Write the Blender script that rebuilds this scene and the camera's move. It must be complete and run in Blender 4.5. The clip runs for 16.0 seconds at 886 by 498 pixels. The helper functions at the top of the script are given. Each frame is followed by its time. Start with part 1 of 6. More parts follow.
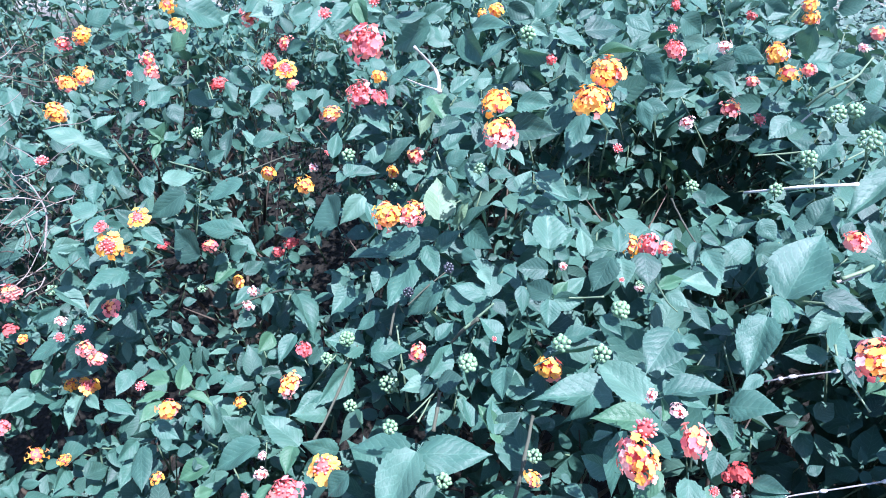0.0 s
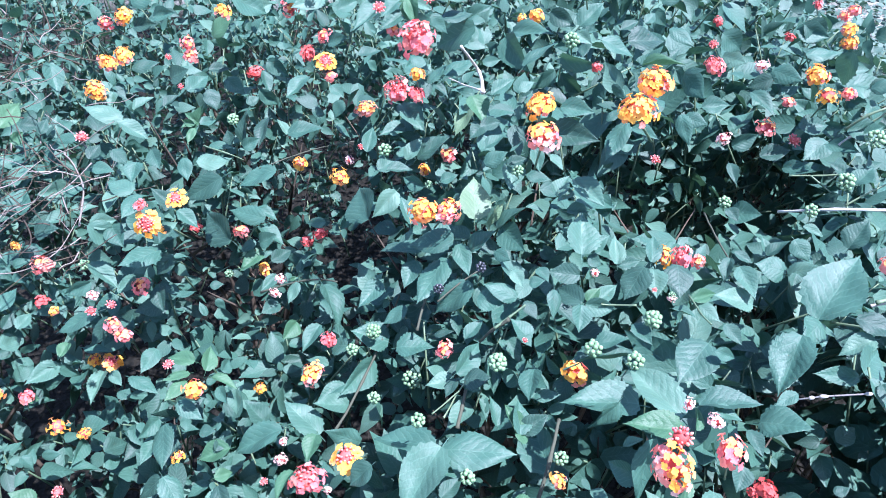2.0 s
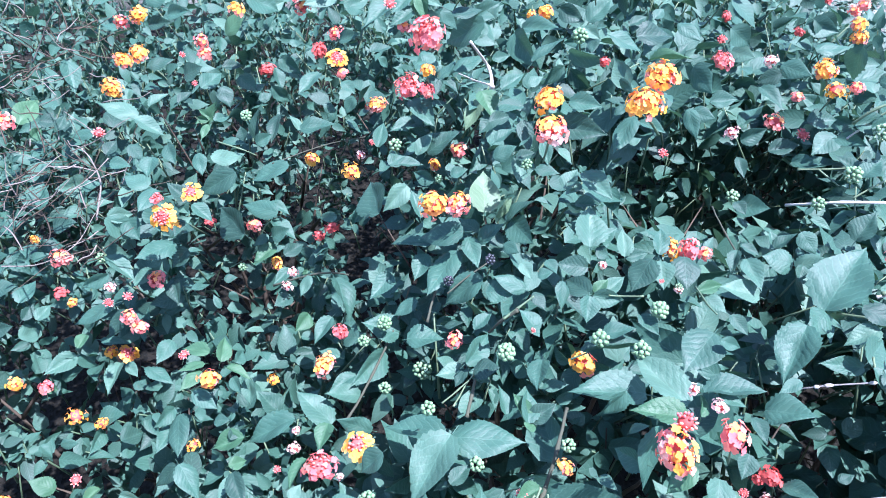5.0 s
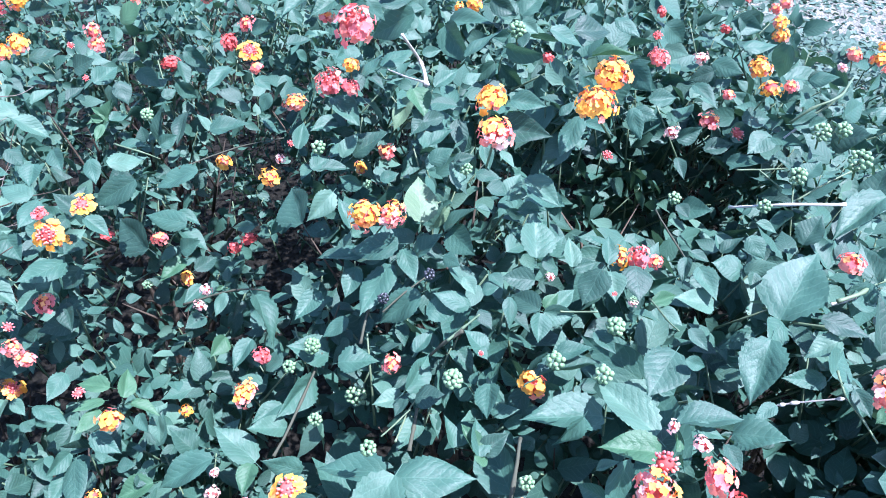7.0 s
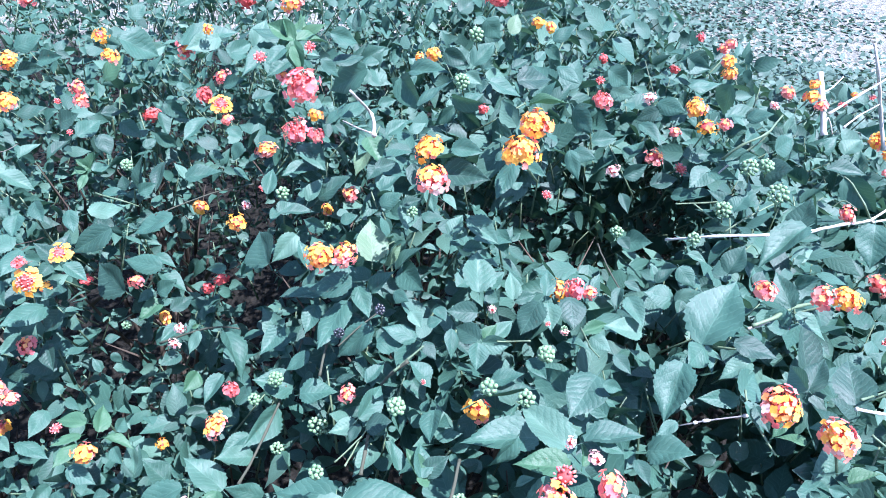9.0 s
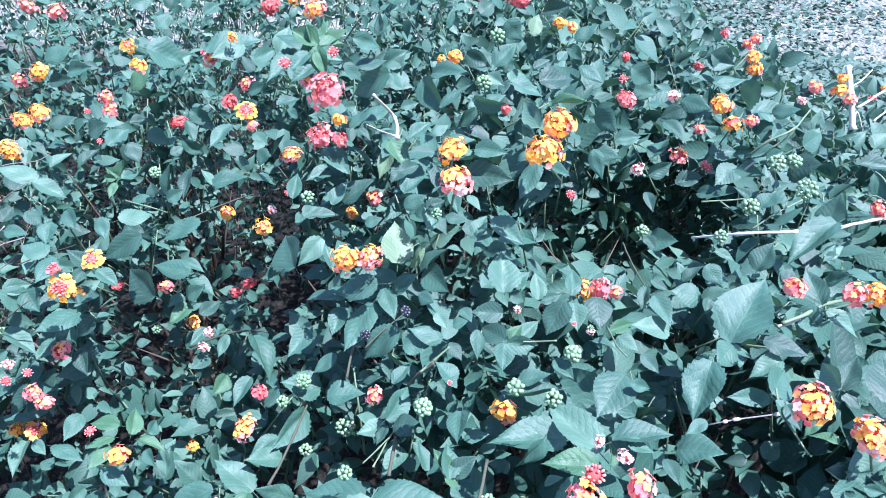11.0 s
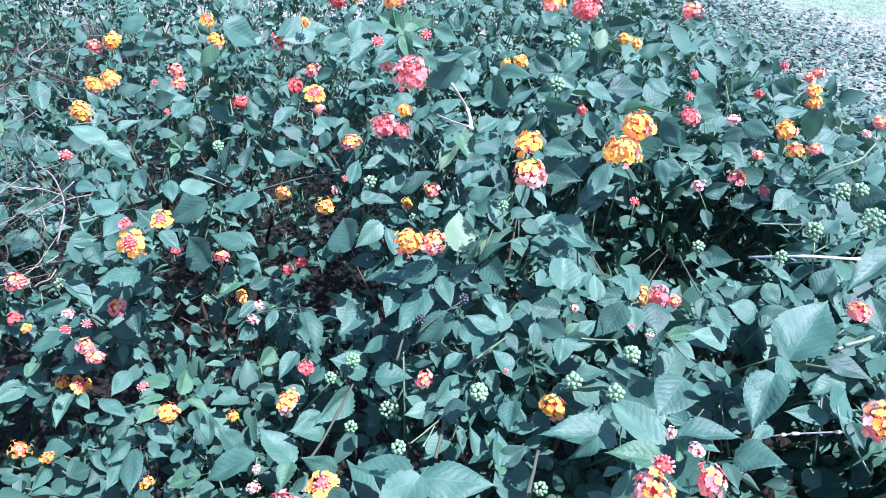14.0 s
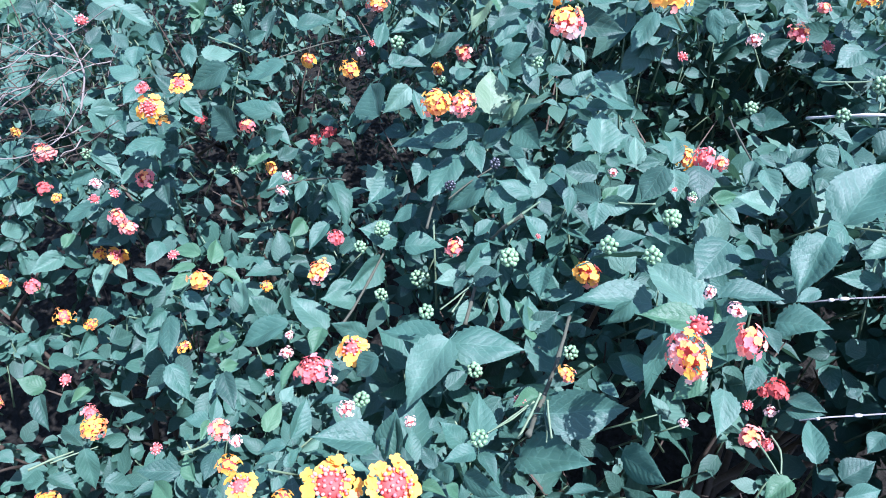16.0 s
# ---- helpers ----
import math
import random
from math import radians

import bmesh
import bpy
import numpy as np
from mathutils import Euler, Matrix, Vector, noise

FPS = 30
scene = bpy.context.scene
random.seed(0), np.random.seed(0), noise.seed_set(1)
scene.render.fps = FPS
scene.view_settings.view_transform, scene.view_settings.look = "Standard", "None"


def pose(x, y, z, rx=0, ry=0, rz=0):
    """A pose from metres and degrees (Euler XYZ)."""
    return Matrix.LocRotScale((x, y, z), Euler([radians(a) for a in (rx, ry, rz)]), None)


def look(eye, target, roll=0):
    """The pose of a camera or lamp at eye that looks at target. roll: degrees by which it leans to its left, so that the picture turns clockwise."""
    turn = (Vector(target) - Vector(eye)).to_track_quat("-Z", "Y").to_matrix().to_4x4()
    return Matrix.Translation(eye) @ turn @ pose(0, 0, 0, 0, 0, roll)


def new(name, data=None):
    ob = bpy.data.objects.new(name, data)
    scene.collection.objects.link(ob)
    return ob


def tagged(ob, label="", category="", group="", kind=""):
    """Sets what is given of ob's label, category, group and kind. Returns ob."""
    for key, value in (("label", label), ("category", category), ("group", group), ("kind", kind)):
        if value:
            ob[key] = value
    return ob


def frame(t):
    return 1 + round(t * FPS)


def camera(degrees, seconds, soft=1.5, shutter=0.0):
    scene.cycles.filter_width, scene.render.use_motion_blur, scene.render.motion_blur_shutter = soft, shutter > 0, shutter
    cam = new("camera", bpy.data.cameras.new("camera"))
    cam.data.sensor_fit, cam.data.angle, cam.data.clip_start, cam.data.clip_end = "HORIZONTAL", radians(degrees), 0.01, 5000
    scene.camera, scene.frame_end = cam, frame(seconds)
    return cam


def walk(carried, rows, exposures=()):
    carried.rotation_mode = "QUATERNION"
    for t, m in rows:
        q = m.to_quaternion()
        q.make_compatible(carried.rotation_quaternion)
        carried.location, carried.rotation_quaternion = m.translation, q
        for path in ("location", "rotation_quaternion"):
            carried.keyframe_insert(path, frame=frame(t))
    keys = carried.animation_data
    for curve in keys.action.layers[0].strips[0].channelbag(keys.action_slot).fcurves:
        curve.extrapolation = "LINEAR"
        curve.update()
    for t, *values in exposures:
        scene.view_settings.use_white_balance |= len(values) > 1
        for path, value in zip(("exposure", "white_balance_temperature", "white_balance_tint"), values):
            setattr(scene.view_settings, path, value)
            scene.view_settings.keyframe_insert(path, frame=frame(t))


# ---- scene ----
cam = camera(65.1, 16.0, soft=0.95)
PATH = [
    (0, (0.026, 0.03, 1.239), (-0.033, 1.551, -0.057), -1.7),
    (0.5, (0.028, 0.024, 1.24), (0.002, 1.545, -0.059), -0.5),
    (1, (0.02, 0.04, 1.231), (0.06, 1.536, -0.095), 3.7),
    (1.5, (0.009, 0.028, 1.238), (-0.055, 1.551, -0.056), 2.0),
    (2, (0.004, 0.023, 1.238), (-0.079, 1.55, -0.051), 1.4),
    (2.5, (0.003, 0.018, 1.24), (-0.114, 1.545, -0.047), 0.8),
    (3, (0.005, 0.016, 1.241), (-0.124, 1.535, -0.054), 0.3),
    (3.5, (0.005, 0.012, 1.242), (-0.125, 1.528, -0.056), 0.6),
    (3.7, (0.006, 0.01, 1.242), (-0.117, 1.526, -0.057), 0.8),
    (5.8, (0.003, 0.019, 1.235), (-0.09, 1.545, -0.055), 0.2),
    (6, (0.002, 0.026, 1.232), (-0.055, 1.546, -0.067), 0.8),
    (6.5, (0.001, 0.049, 1.221), (0.068, 1.571, -0.075), 2.1),
    (7, (-0.012, 0.065, 1.215), (0.113, 1.584, -0.08), 5.1),
    (7.5, (0.0, 0.052, 1.228), (-0.02, 1.562, -0.083), 3.0),
    (8, (0.021, 0.043, 1.24), (0.014, 1.581, -0.039), 2.5),
    (8.5, (0.037, 0.038, 1.247), (0.143, 1.595, -0.003), 3.6),
    (9, (0.032, 0.031, 1.252), (0.149, 1.606, 0.025), 3.4),
    (9.2, (0.026, 0.028, 1.251), (0.103, 1.597, 0.014), 3.1),
    (11.3, (0.034, 0.029, 1.252), (0.091, 1.612, 0.03), 0.8),
    (11.5, (0.038, 0.032, 1.249), (0.126, 1.607, 0.02), 1.1),
    (12, (0.044, 0.036, 1.25), (0.196, 1.623, 0.042), 1.7),
    (12.5, (0.042, 0.045, 1.239), (0.279, 1.608, 0.015), 5.1),
    (13, (0.024, 0.029, 1.243), (0.223, 1.627, 0.057), 6.7),
    (13.5, (-0.001, 0.012, 1.25), (0.064, 1.651, 0.106), 5.6),
    (14, (-0.01, 0.008, 1.235), (-0.009, 1.617, 0.047), 5.6),
    (14.2, (-0.012, 0.013, 1.223), (-0.027, 1.56, -0.044), 5.3),
    (14.5, (-0.014, 0.021, 1.201), (-0.026, 1.47, -0.177), 6.1),
    (14.7, (-0.016, 0.019, 1.199), (-0.06, 1.413, -0.235), 5.7),
    (15, (-0.016, 0.017, 1.197), (-0.111, 1.372, -0.271), 4.3),
    (15.5, (-0.009, 0.014, 1.204), (-0.118, 1.387, -0.246), 3.4),
    (16, (0.001, 0.017, 1.206), (-0.084, 1.401, -0.236), 2.9),
]
walk(cam, [(t, look(eye, target, roll)) for t, eye, target, roll in PATH], [(0.0, 1.67, 5240, 24), (9.0, 1.67, 5240, 24), (12.0, 1.58, 5230, 24), (14.0, 1.56, 5220, 24), (15.0, 1.50, 5220, 24), (16.0, 1.50, 5230, 24)])

# ---- world, sun ----
SUN_EL, SUN_AZ = 68.0, 112.0          # degrees above the horizon; bearing from +y towards +x
world = bpy.data.worlds.new("sky")
scene.world = world
world.use_nodes = True
wn = world.node_tree
sky = wn.nodes.new("ShaderNodeTexSky")
sky.sky_type, sky.sun_disc = "NISHITA", False
sky.sun_elevation, sky.sun_rotation = radians(SUN_EL), radians(SUN_AZ)
wn.links.new(sky.outputs[0], wn.nodes["Background"].inputs[0])
wn.nodes["Background"].inputs[1].default_value = 0.115
sun_dir = Vector((math.sin(radians(SUN_AZ)) * math.cos(radians(SUN_EL)), math.cos(radians(SUN_AZ)) * math.cos(radians(SUN_EL)), math.sin(radians(SUN_EL))))
lamp = bpy.data.lights.new("sun", "SUN")
lamp.energy, lamp.angle, lamp.color = 5.0, radians(0.53), (1.0, 0.95, 0.88)
new("sun", lamp).matrix_world = look(sun_dir * 20, (0, 0, 0))


# ---- materials ----
def material(name, rough=0.5):
    m = bpy.data.materials.new(name)
    m.use_nodes = True
    b = m.node_tree.nodes["Principled BSDF"]
    b.inputs["Roughness"].default_value = rough
    return m, m.node_tree, b


def node(tree, kind, **inputs):
    n = tree.nodes.new(kind)
    for key, value in inputs.items():
        n.inputs[key].default_value = value
    return n


def math_node(tree, op, a, b=None, c=None):
    n = tree.nodes.new("ShaderNodeMath")
    n.operation = op
    for i, v in enumerate((a, b, c)):
        if v is None:
            continue
        if isinstance(v, (int, float)):
            n.inputs[i].default_value = v
        else:
            tree.links.new(v, n.inputs[i])
    return n.outputs[0]


def ramp(tree, fac, stops):
    n = tree.nodes.new("ShaderNodeValToRGB")
    while len(n.color_ramp.elements) < len(stops):
        n.color_ramp.elements.new(0.5)
    for e, (at, col) in zip(n.color_ramp.elements, stops):
        e.position, e.color = at, (*col, 1)
    tree.links.new(fac, n.inputs[0])
    return n.outputs[0]


def mix(tree, fac, a, b, mode="MIX"):
    n = tree.nodes.new("ShaderNodeMix")
    n.data_type, n.blend_type = "RGBA", mode
    for sock, v in ((n.inputs[0], fac), (n.inputs[6], a), (n.inputs[7], b)):
        if isinstance(v, (int, float)):
            sock.default_value = v
        elif isinstance(v, tuple):
            sock.default_value = (*v, 1)
        else:
            tree.links.new(v, sock)
    return n.outputs[2]


def leaf_material(name, dark, mid, light, per_island=False):
    """Lantana leaf: quilted between side veins, pale veins, blotches, waxy sheen; u across, v along in the UV map."""
    m, t, b = material(name, 0.42)
    uv = t.nodes.new("ShaderNodeUVMap")
    sep = t.nodes.new("ShaderNodeSeparateXYZ")
    t.links.new(uv.outputs[0], sep.inputs[0])
    side = math_node(t, "ABSOLUTE", math_node(t, "SUBTRACT", sep.outputs[0], 0.5))
    wob = node(t, "ShaderNodeTexNoise", Scale=4.5, Detail=2.0)
    t.links.new(uv.outputs[0], wob.inputs["Vector"])
    run = math_node(t, "SUBTRACT", math_node(t, "MULTIPLY", sep.outputs[1], 7.5), math_node(t, "MULTIPLY", side, 5.4))
    run = math_node(t, "ADD", run, math_node(t, "MULTIPLY", wob.outputs["Fac"], 1.3))
    saw = math_node(t, "ABSOLUTE", math_node(t, "SUBTRACT", math_node(t, "FRACT", run), 0.5))
    vein = math_node(t, "SMOOTH_MIN", math_node(t, "MULTIPLY", saw, 0.55), math_node(t, "MULTIPLY", side, 3.4), 0.1)
    line = ramp(t, vein, [(0.0, (1, 1, 1)), (0.06, (0, 0, 0))])
    # pale = distance to a vein is small
    if per_island:
        geo = t.nodes.new("ShaderNodeNewGeometry")
        rnd = geo.outputs["Random Per Island"]
    else:
        info = t.nodes.new("ShaderNodeObjectInfo")
        rnd = info.outputs["Random"]
    col = ramp(t, rnd, [(0.0, dark), (0.45, mid), (0.8, mid), (1.0, light)])
    coord = t.nodes.new("ShaderNodeTexCoord")
    big = node(t, "ShaderNodeTexNoise", Scale=2.2, Detail=3.0)
    t.links.new(coord.outputs["UV"], big.inputs["Vector"])
    fine = node(t, "ShaderNodeTexNoise", Scale=38.0, Detail=4.0)
    t.links.new(coord.outputs["UV"], fine.inputs["Vector"])
    col = mix(t, math_node(t, "MULTIPLY", big.outputs["Fac"], 0.55), col, tuple(c * 0.62 for c in dark), "MIX")
    col = mix(t, math_node(t, "MULTIPLY", fine.outputs["Fac"], 0.25), col, light)
    col = mix(t, math_node(t, "MULTIPLY", line, 0.12), col, tuple(min(1, c * 1.9) for c in light))
    spots = ramp(t, fine.outputs["Fac"], [(0.68, (0, 0, 0)), (0.74, (1, 1, 1))])
    col = mix(t, math_node(t, "MULTIPLY", spots, 0.35), col, (0.22, 0.20, 0.12))
    t.links.new(col, b.inputs["Base Color"])
    net = node(t, "ShaderNodeTexVoronoi", Scale=26.0)
    t.links.new(coord.outputs["UV"], net.inputs["Vector"])
    height = math_node(t, "ADD", math_node(t, "MINIMUM", vein, 0.22), math_node(t, "MULTIPLY_ADD", fine.outputs["Fac"], 0.12, math_node(t, "MULTIPLY", net.outputs["Distance"], -0.20)))
    bump = node(t, "ShaderNodeBump", Strength=0.22, Distance=0.004)
    t.links.new(height, bump.inputs["Height"])
    t.links.new(bump.outputs[0], b.inputs["Normal"])
    t.links.new(math_node(t, "MULTIPLY_ADD", big.outputs["Fac"], 0.36, math_node(t, "MULTIPLY_ADD", fine.outputs["Fac"], 0.2, 0.27)), b.inputs["Roughness"])
    b.inputs["Specular IOR Level"].default_value = 0.36
    # thin blade: a part of the light comes through
    thin = node(t, "ShaderNodeBsdfTranslucent")
    t.links.new(mix(t, 0.5, col, (0.08, 0.18, 0.06)), thin.inputs["Color"])
    join = node(t, "ShaderNodeMixShader", Fac=0.20)
    t.links.new(b.outputs[0], join.inputs[1])
    t.links.new(thin.outputs[0], join.inputs[2])
    t.links.new(join.outputs[0], t.nodes["Material Output"].inputs[0])
    return m


def plain_material(name, a, b_col, rough=0.6, scale=40.0, bump=0.3, dist=0.002, spec=0.4, through_light=0.0):
    m, t, b = material(name, rough)
    coord = t.nodes.new("ShaderNodeTexCoord")
    n1 = node(t, "ShaderNodeTexNoise", Scale=scale, Detail=4.0)
    n2 = node(t, "ShaderNodeTexNoise", Scale=scale * 0.13, Detail=2.0)
    info = t.nodes.new("ShaderNodeObjectInfo")
    for n in (n1, n2):
        t.links.new(coord.outputs["Object"], n.inputs["Vector"])
    f = math_node(t, "MULTIPLY_ADD", info.outputs["Random"], 0.5, math_node(t, "MULTIPLY", math_node(t, "ADD", n1.outputs["Fac"], n2.outputs["Fac"]), 0.3))
    col = ramp(t, f, [(0.15, a), (0.8, b_col)])
    t.links.new(col, b.inputs["Base Color"])
    bp = node(t, "ShaderNodeBump", Strength=bump, Distance=dist)
    t.links.new(n1.outputs["Fac"], bp.inputs["Height"])
    t.links.new(bp.outputs[0], b.inputs["Normal"])
    b.inputs["Specular IOR Level"].default_value = spec
    if through_light:
        thin = node(t, "ShaderNodeBsdfTranslucent")
        t.links.new(col, thin.inputs["Color"])
        join = node(t, "ShaderNodeMixShader", Fac=through_light)
        t.links.new(b.outputs[0], join.inputs[1])
        t.links.new(thin.outputs[0], join.inputs[2])
        t.links.new(join.outputs[0], t.nodes["Material Output"].inputs[0])
    return m


LEAF = leaf_material("leaf_green", (0.014, 0.044, 0.033), (0.046, 0.122, 0.086), (0.115, 0.215, 0.150))
LEAF_YOUNG = leaf_material("leaf_young", (0.045, 0.118, 0.062), (0.062, 0.145, 0.075), (0.09, 0.18, 0.09))
LEAF_PALE = leaf_material("leaf_pale", (0.09, 0.16, 0.085), (0.12, 0.195, 0.105), (0.16, 0.23, 0.13))
LEAF_MASS = leaf_material("leaf_mass", (0.014, 0.044, 0.033), (0.046, 0.122, 0.086), (0.115, 0.215, 0.150), per_island=True)
LEAF_GREYISH = leaf_material("leaf_greyish", (0.045, 0.090, 0.068), (0.085, 0.150, 0.112), (0.17, 0.245, 0.19), per_island=True)
PETALS = {
    "yellow": plain_material("petal_yellow", (0.90, 0.375, 0.035), (0.95, 0.51, 0.09), 0.55, 300, 0.2, 0.001, 0.3, 0.25),
    "orange": plain_material("petal_orange", (0.90, 0.28, 0.08), (0.95, 0.44, 0.15), 0.55, 300, 0.2, 0.001, 0.3, 0.25),
    "coral": plain_material("petal_coral", (0.82, 0.20, 0.15), (0.90, 0.36, 0.28), 0.55, 300, 0.2, 0.001, 0.3, 0.25),
    "pink": plain_material("petal_pink", (0.72, 0.13, 0.13), (0.86, 0.29, 0.28), 0.55, 300, 0.2, 0.001, 0.3, 0.25),
    # also given to shaded coral heads, so their shade is in the petal colour
    "red": plain_material("petal_red", (0.50, 0.06, 0.05), (0.68, 0.14, 0.12), 0.55, 300, 0.2, 0.001, 0.3, 0.2),
    "pale": plain_material("petal_pale", (0.80, 0.42, 0.36), (0.85, 0.60, 0.52), 0.55, 300, 0.2, 0.001, 0.3, 0.25),
}
BERRY = {
    "green": plain_material("berry_green", (0.11, 0.21, 0.10), (0.21, 0.32, 0.17), 0.38, 60, 0.1, 0.001, 0.5),
    "dark": plain_material("berry_dark", (0.018, 0.020, 0.026), (0.05, 0.052, 0.06), 0.3, 60, 0.1, 0.001, 0.6),
}
STALK = plain_material("green_stalk", (0.07, 0.12, 0.065), (0.15, 0.20, 0.11), 0.55, 120, 0.3)
BARK = plain_material("brown_bark", (0.035, 0.028, 0.021), (0.095, 0.074, 0.054), 0.85, 90, 0.7, 0.003, 0.2)
WOODY = plain_material("olive_bark", (0.035, 0.040, 0.028), (0.085, 0.088, 0.060), 0.8, 90, 0.6, 0.002, 0.2)
DRY = plain_material("dry_twig", (0.11, 0.095, 0.08), (0.24, 0.21, 0.18), 0.85, 90, 0.6, 0.002, 0.2)
BLEACHED = plain_material("bleached_wood", (0.36, 0.33, 0.28), (0.54, 0.51, 0.45), 0.8, 70, 0.6, 0.002, 0.25)
WIRE = plain_material("rusty_wire", (0.10, 0.08, 0.07), (0.32, 0.30, 0.28), 0.55, 200, 0.4, 0.001, 0.5)


def ground_material():
    m, t, b = material("dry_ground", 0.95)
    coord = t.nodes.new("ShaderNodeTexCoord")
    n1 = node(t, "ShaderNodeTexNoise", Scale=0.9, Detail=5.0)
    n2 = node(t, "ShaderNodeTexNoise", Scale=26.0, Detail=6.0, Roughness=0.7)
    n3 = node(t, "ShaderNodeTexVoronoi", Scale=70.0)
    for n in (n1, n2, n3):
        t.links.new(coord.outputs["Object"], n.inputs["Vector"])
    straw = ramp(t, n2.outputs["Fac"], [(0.30, (0.09, 0.09, 0.075)), (0.48, (0.20, 0.20, 0.17)), (0.70, (0.36, 0.36, 0.32))])
    grass = ramp(t, n2.outputs["Fac"], [(0.3, (0.09, 0.14, 0.09)), (0.7, (0.24, 0.30, 0.21))])
    sep = t.nodes.new("ShaderNodeSeparateXYZ")
    t.links.new(coord.outputs["Object"], sep.inputs[0])
    edge = math_node(t, "ADD", math_node(t, "MULTIPLY_ADD", sep.outputs[0], 0.9, math_node(t, "MULTIPLY", sep.outputs[1], 0.45)), math_node(t, "MULTIPLY", n1.outputs["Fac"], 0.5))
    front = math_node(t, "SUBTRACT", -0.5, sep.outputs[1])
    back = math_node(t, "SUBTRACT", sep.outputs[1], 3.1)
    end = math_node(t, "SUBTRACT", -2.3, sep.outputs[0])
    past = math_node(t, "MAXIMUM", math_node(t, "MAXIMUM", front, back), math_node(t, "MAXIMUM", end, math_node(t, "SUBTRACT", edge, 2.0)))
    # dark earth under the hedge, with the hedge's shade painted in as near-black
    humus_shade = ramp(t, math_node(t, "MULTIPLY_ADD", past, 1.0, math_node(t, "MULTIPLY", n1.outputs["Fac"], 0.5)), [(0.20, (0, 0, 0)), (0.48, (1, 1, 1))])
    patch = ramp(t, math_node(t, "MULTIPLY_ADD", n1.outputs["Fac"], 0.5, math_node(t, "MULTIPLY", edge, 0.15)), [(0.86, (0, 0, 0)), (0.96, (1, 1, 1))])
    shaded_soil = ramp(t, n2.outputs["Fac"], [(0.35, (0.010, 0.010, 0.008)), (0.62, (0.022, 0.020, 0.016)), (0.75, (0.045, 0.040, 0.030))])
    t.links.new(mix(t, humus_shade, shaded_soil, mix(t, patch, straw, grass)), b.inputs["Base Color"])
    bp = node(t, "ShaderNodeBump", Strength=0.8, Distance=0.02)
    t.links.new(math_node(t, "ADD", n2.outputs["Fac"], n3.outputs["Distance"]), bp.inputs["Height"])
    t.links.new(bp.outputs[0], b.inputs["Normal"])
    b.inputs["Specular IOR Level"].default_value = 0.1
    return m


# ---- helpers for parts ----
def finish(name, bm, mat, smooth=True):
    me = bpy.data.meshes.new(name)
    bm.to_mesh(me)
    bm.free()
    me.materials.append(mat)
    if smooth:
        me.polygons.foreach_set("use_smooth", [True] * len(me.polygons))
    return me


def hang(name, me, parent, m, label=""):
    ob = new(name, me)
    ob.parent = parent
    ob.matrix_basis = m
    return tagged(ob, label)


def tube(bm, pts, radii, sides=6):
    """A tapering round stem through pts."""
    rings = []
    for i, p in enumerate(pts):
        a, c = Vector(pts[max(i - 1, 0)]), Vector(pts[min(i + 1, len(pts) - 1)])
        q = (c - a).to_track_quat("Z", "Y")
        rings.append([bm.verts.new(Vector(p) + q @ Vector((math.cos(k * math.tau / sides), math.sin(k * math.tau / sides), 0)) * radii[i]) for k in range(sides)])
    for r0, r1 in zip(rings, rings[1:]):
        for k in range(sides):
            bm.faces.new((r0[k], r0[(k + 1) % sides], r1[(k + 1) % sides], r1[k]))
    bm.faces.new(rings[-1])
    bm.faces.new(rings[0][::-1])


def blade(bm, uv, m, width, fold, curl, droop, rows, cols, teeth, stalk=0.16, twist=0.0):
    """One ovate leaf blade along +y, one long, with toothed edge, folded on its midrib, and its short stalk."""
    grid = []
    for i in range(rows + 1):
        v = i / rows
        half = 0.5 * width * (max(v, 1e-4) / 0.36) ** 0.70 * ((1 - v) / 0.64) ** 1.24
        half = max(half, 0.004)
        line = []
        for j in range(cols + 1):
            u = 2 * j / cols - 1
            edge = 1.0 + (teeth if i % 2 else -teeth) * (abs(u) > 0.99) * (0 < i < rows)
            x = u * half * edge
            z = fold * abs(x) - curl * (abs(u) ** 2) * half - droop * v * v + twist * x * (v - 0.3) + 0.02 * math.sin(9 * v + 2 * u)*half*2
            y = v - 0.12 * droop * v * v - 0.03 * (abs(u) > 0.99) * (i % 2)
            vert = bm.verts.new(m @ Vector((x, y, z)))
            line.append((vert, (0.5 + 0.5 * u * min(1.0, half / (0.5 * width)), v)))
        grid.append(line)
    for i in range(rows):
        for j in range(cols):
            quad = (grid[i][j], grid[i][j + 1], grid[i + 1][j + 1], grid[i + 1][j])
            f = bm.faces.new([q[0] for q in quad])
            f.smooth = True
            for loop, q in zip(f.loops, quad):
                loop[uv].uv = q[1]
    if stalk:
        ends = []
        for y, z, r in ((-stalk, -0.05, 0.016), (0.06, -0.012, 0.011)):
            ends.append([bm.verts.new(m @ Vector((r * math.cos(a), y, z + r * math.sin(a)))) for a in (0.5, 2.6, 4.7)])
        for k in range(3):
            f = bm.faces.new((ends[0][k], ends[0][(k + 1) % 3], ends[1][(k + 1) % 3], ends[1][k]))
            for loop in f.loops:
                loop[uv].uv = (0.5, 0.02)


def leaf_mesh(name, mat, seed, rows=24, cols=6, teeth=0.035):
    rnd = random.Random(seed)
    bm = bmesh.new()
    uv = bm.loops.layers.uv.new("UVMap")
    blade(bm, uv, Matrix.Identity(4), 1.0, rnd.uniform(0.15, 0.60), rnd.uniform(0.0, 0.28), rnd.uniform(0.0, 0.18), rows, cols, teeth, twist=rnd.uniform(-0.4, 0.4))
    bm.normal_update()
    return finish(name, bm, mat)


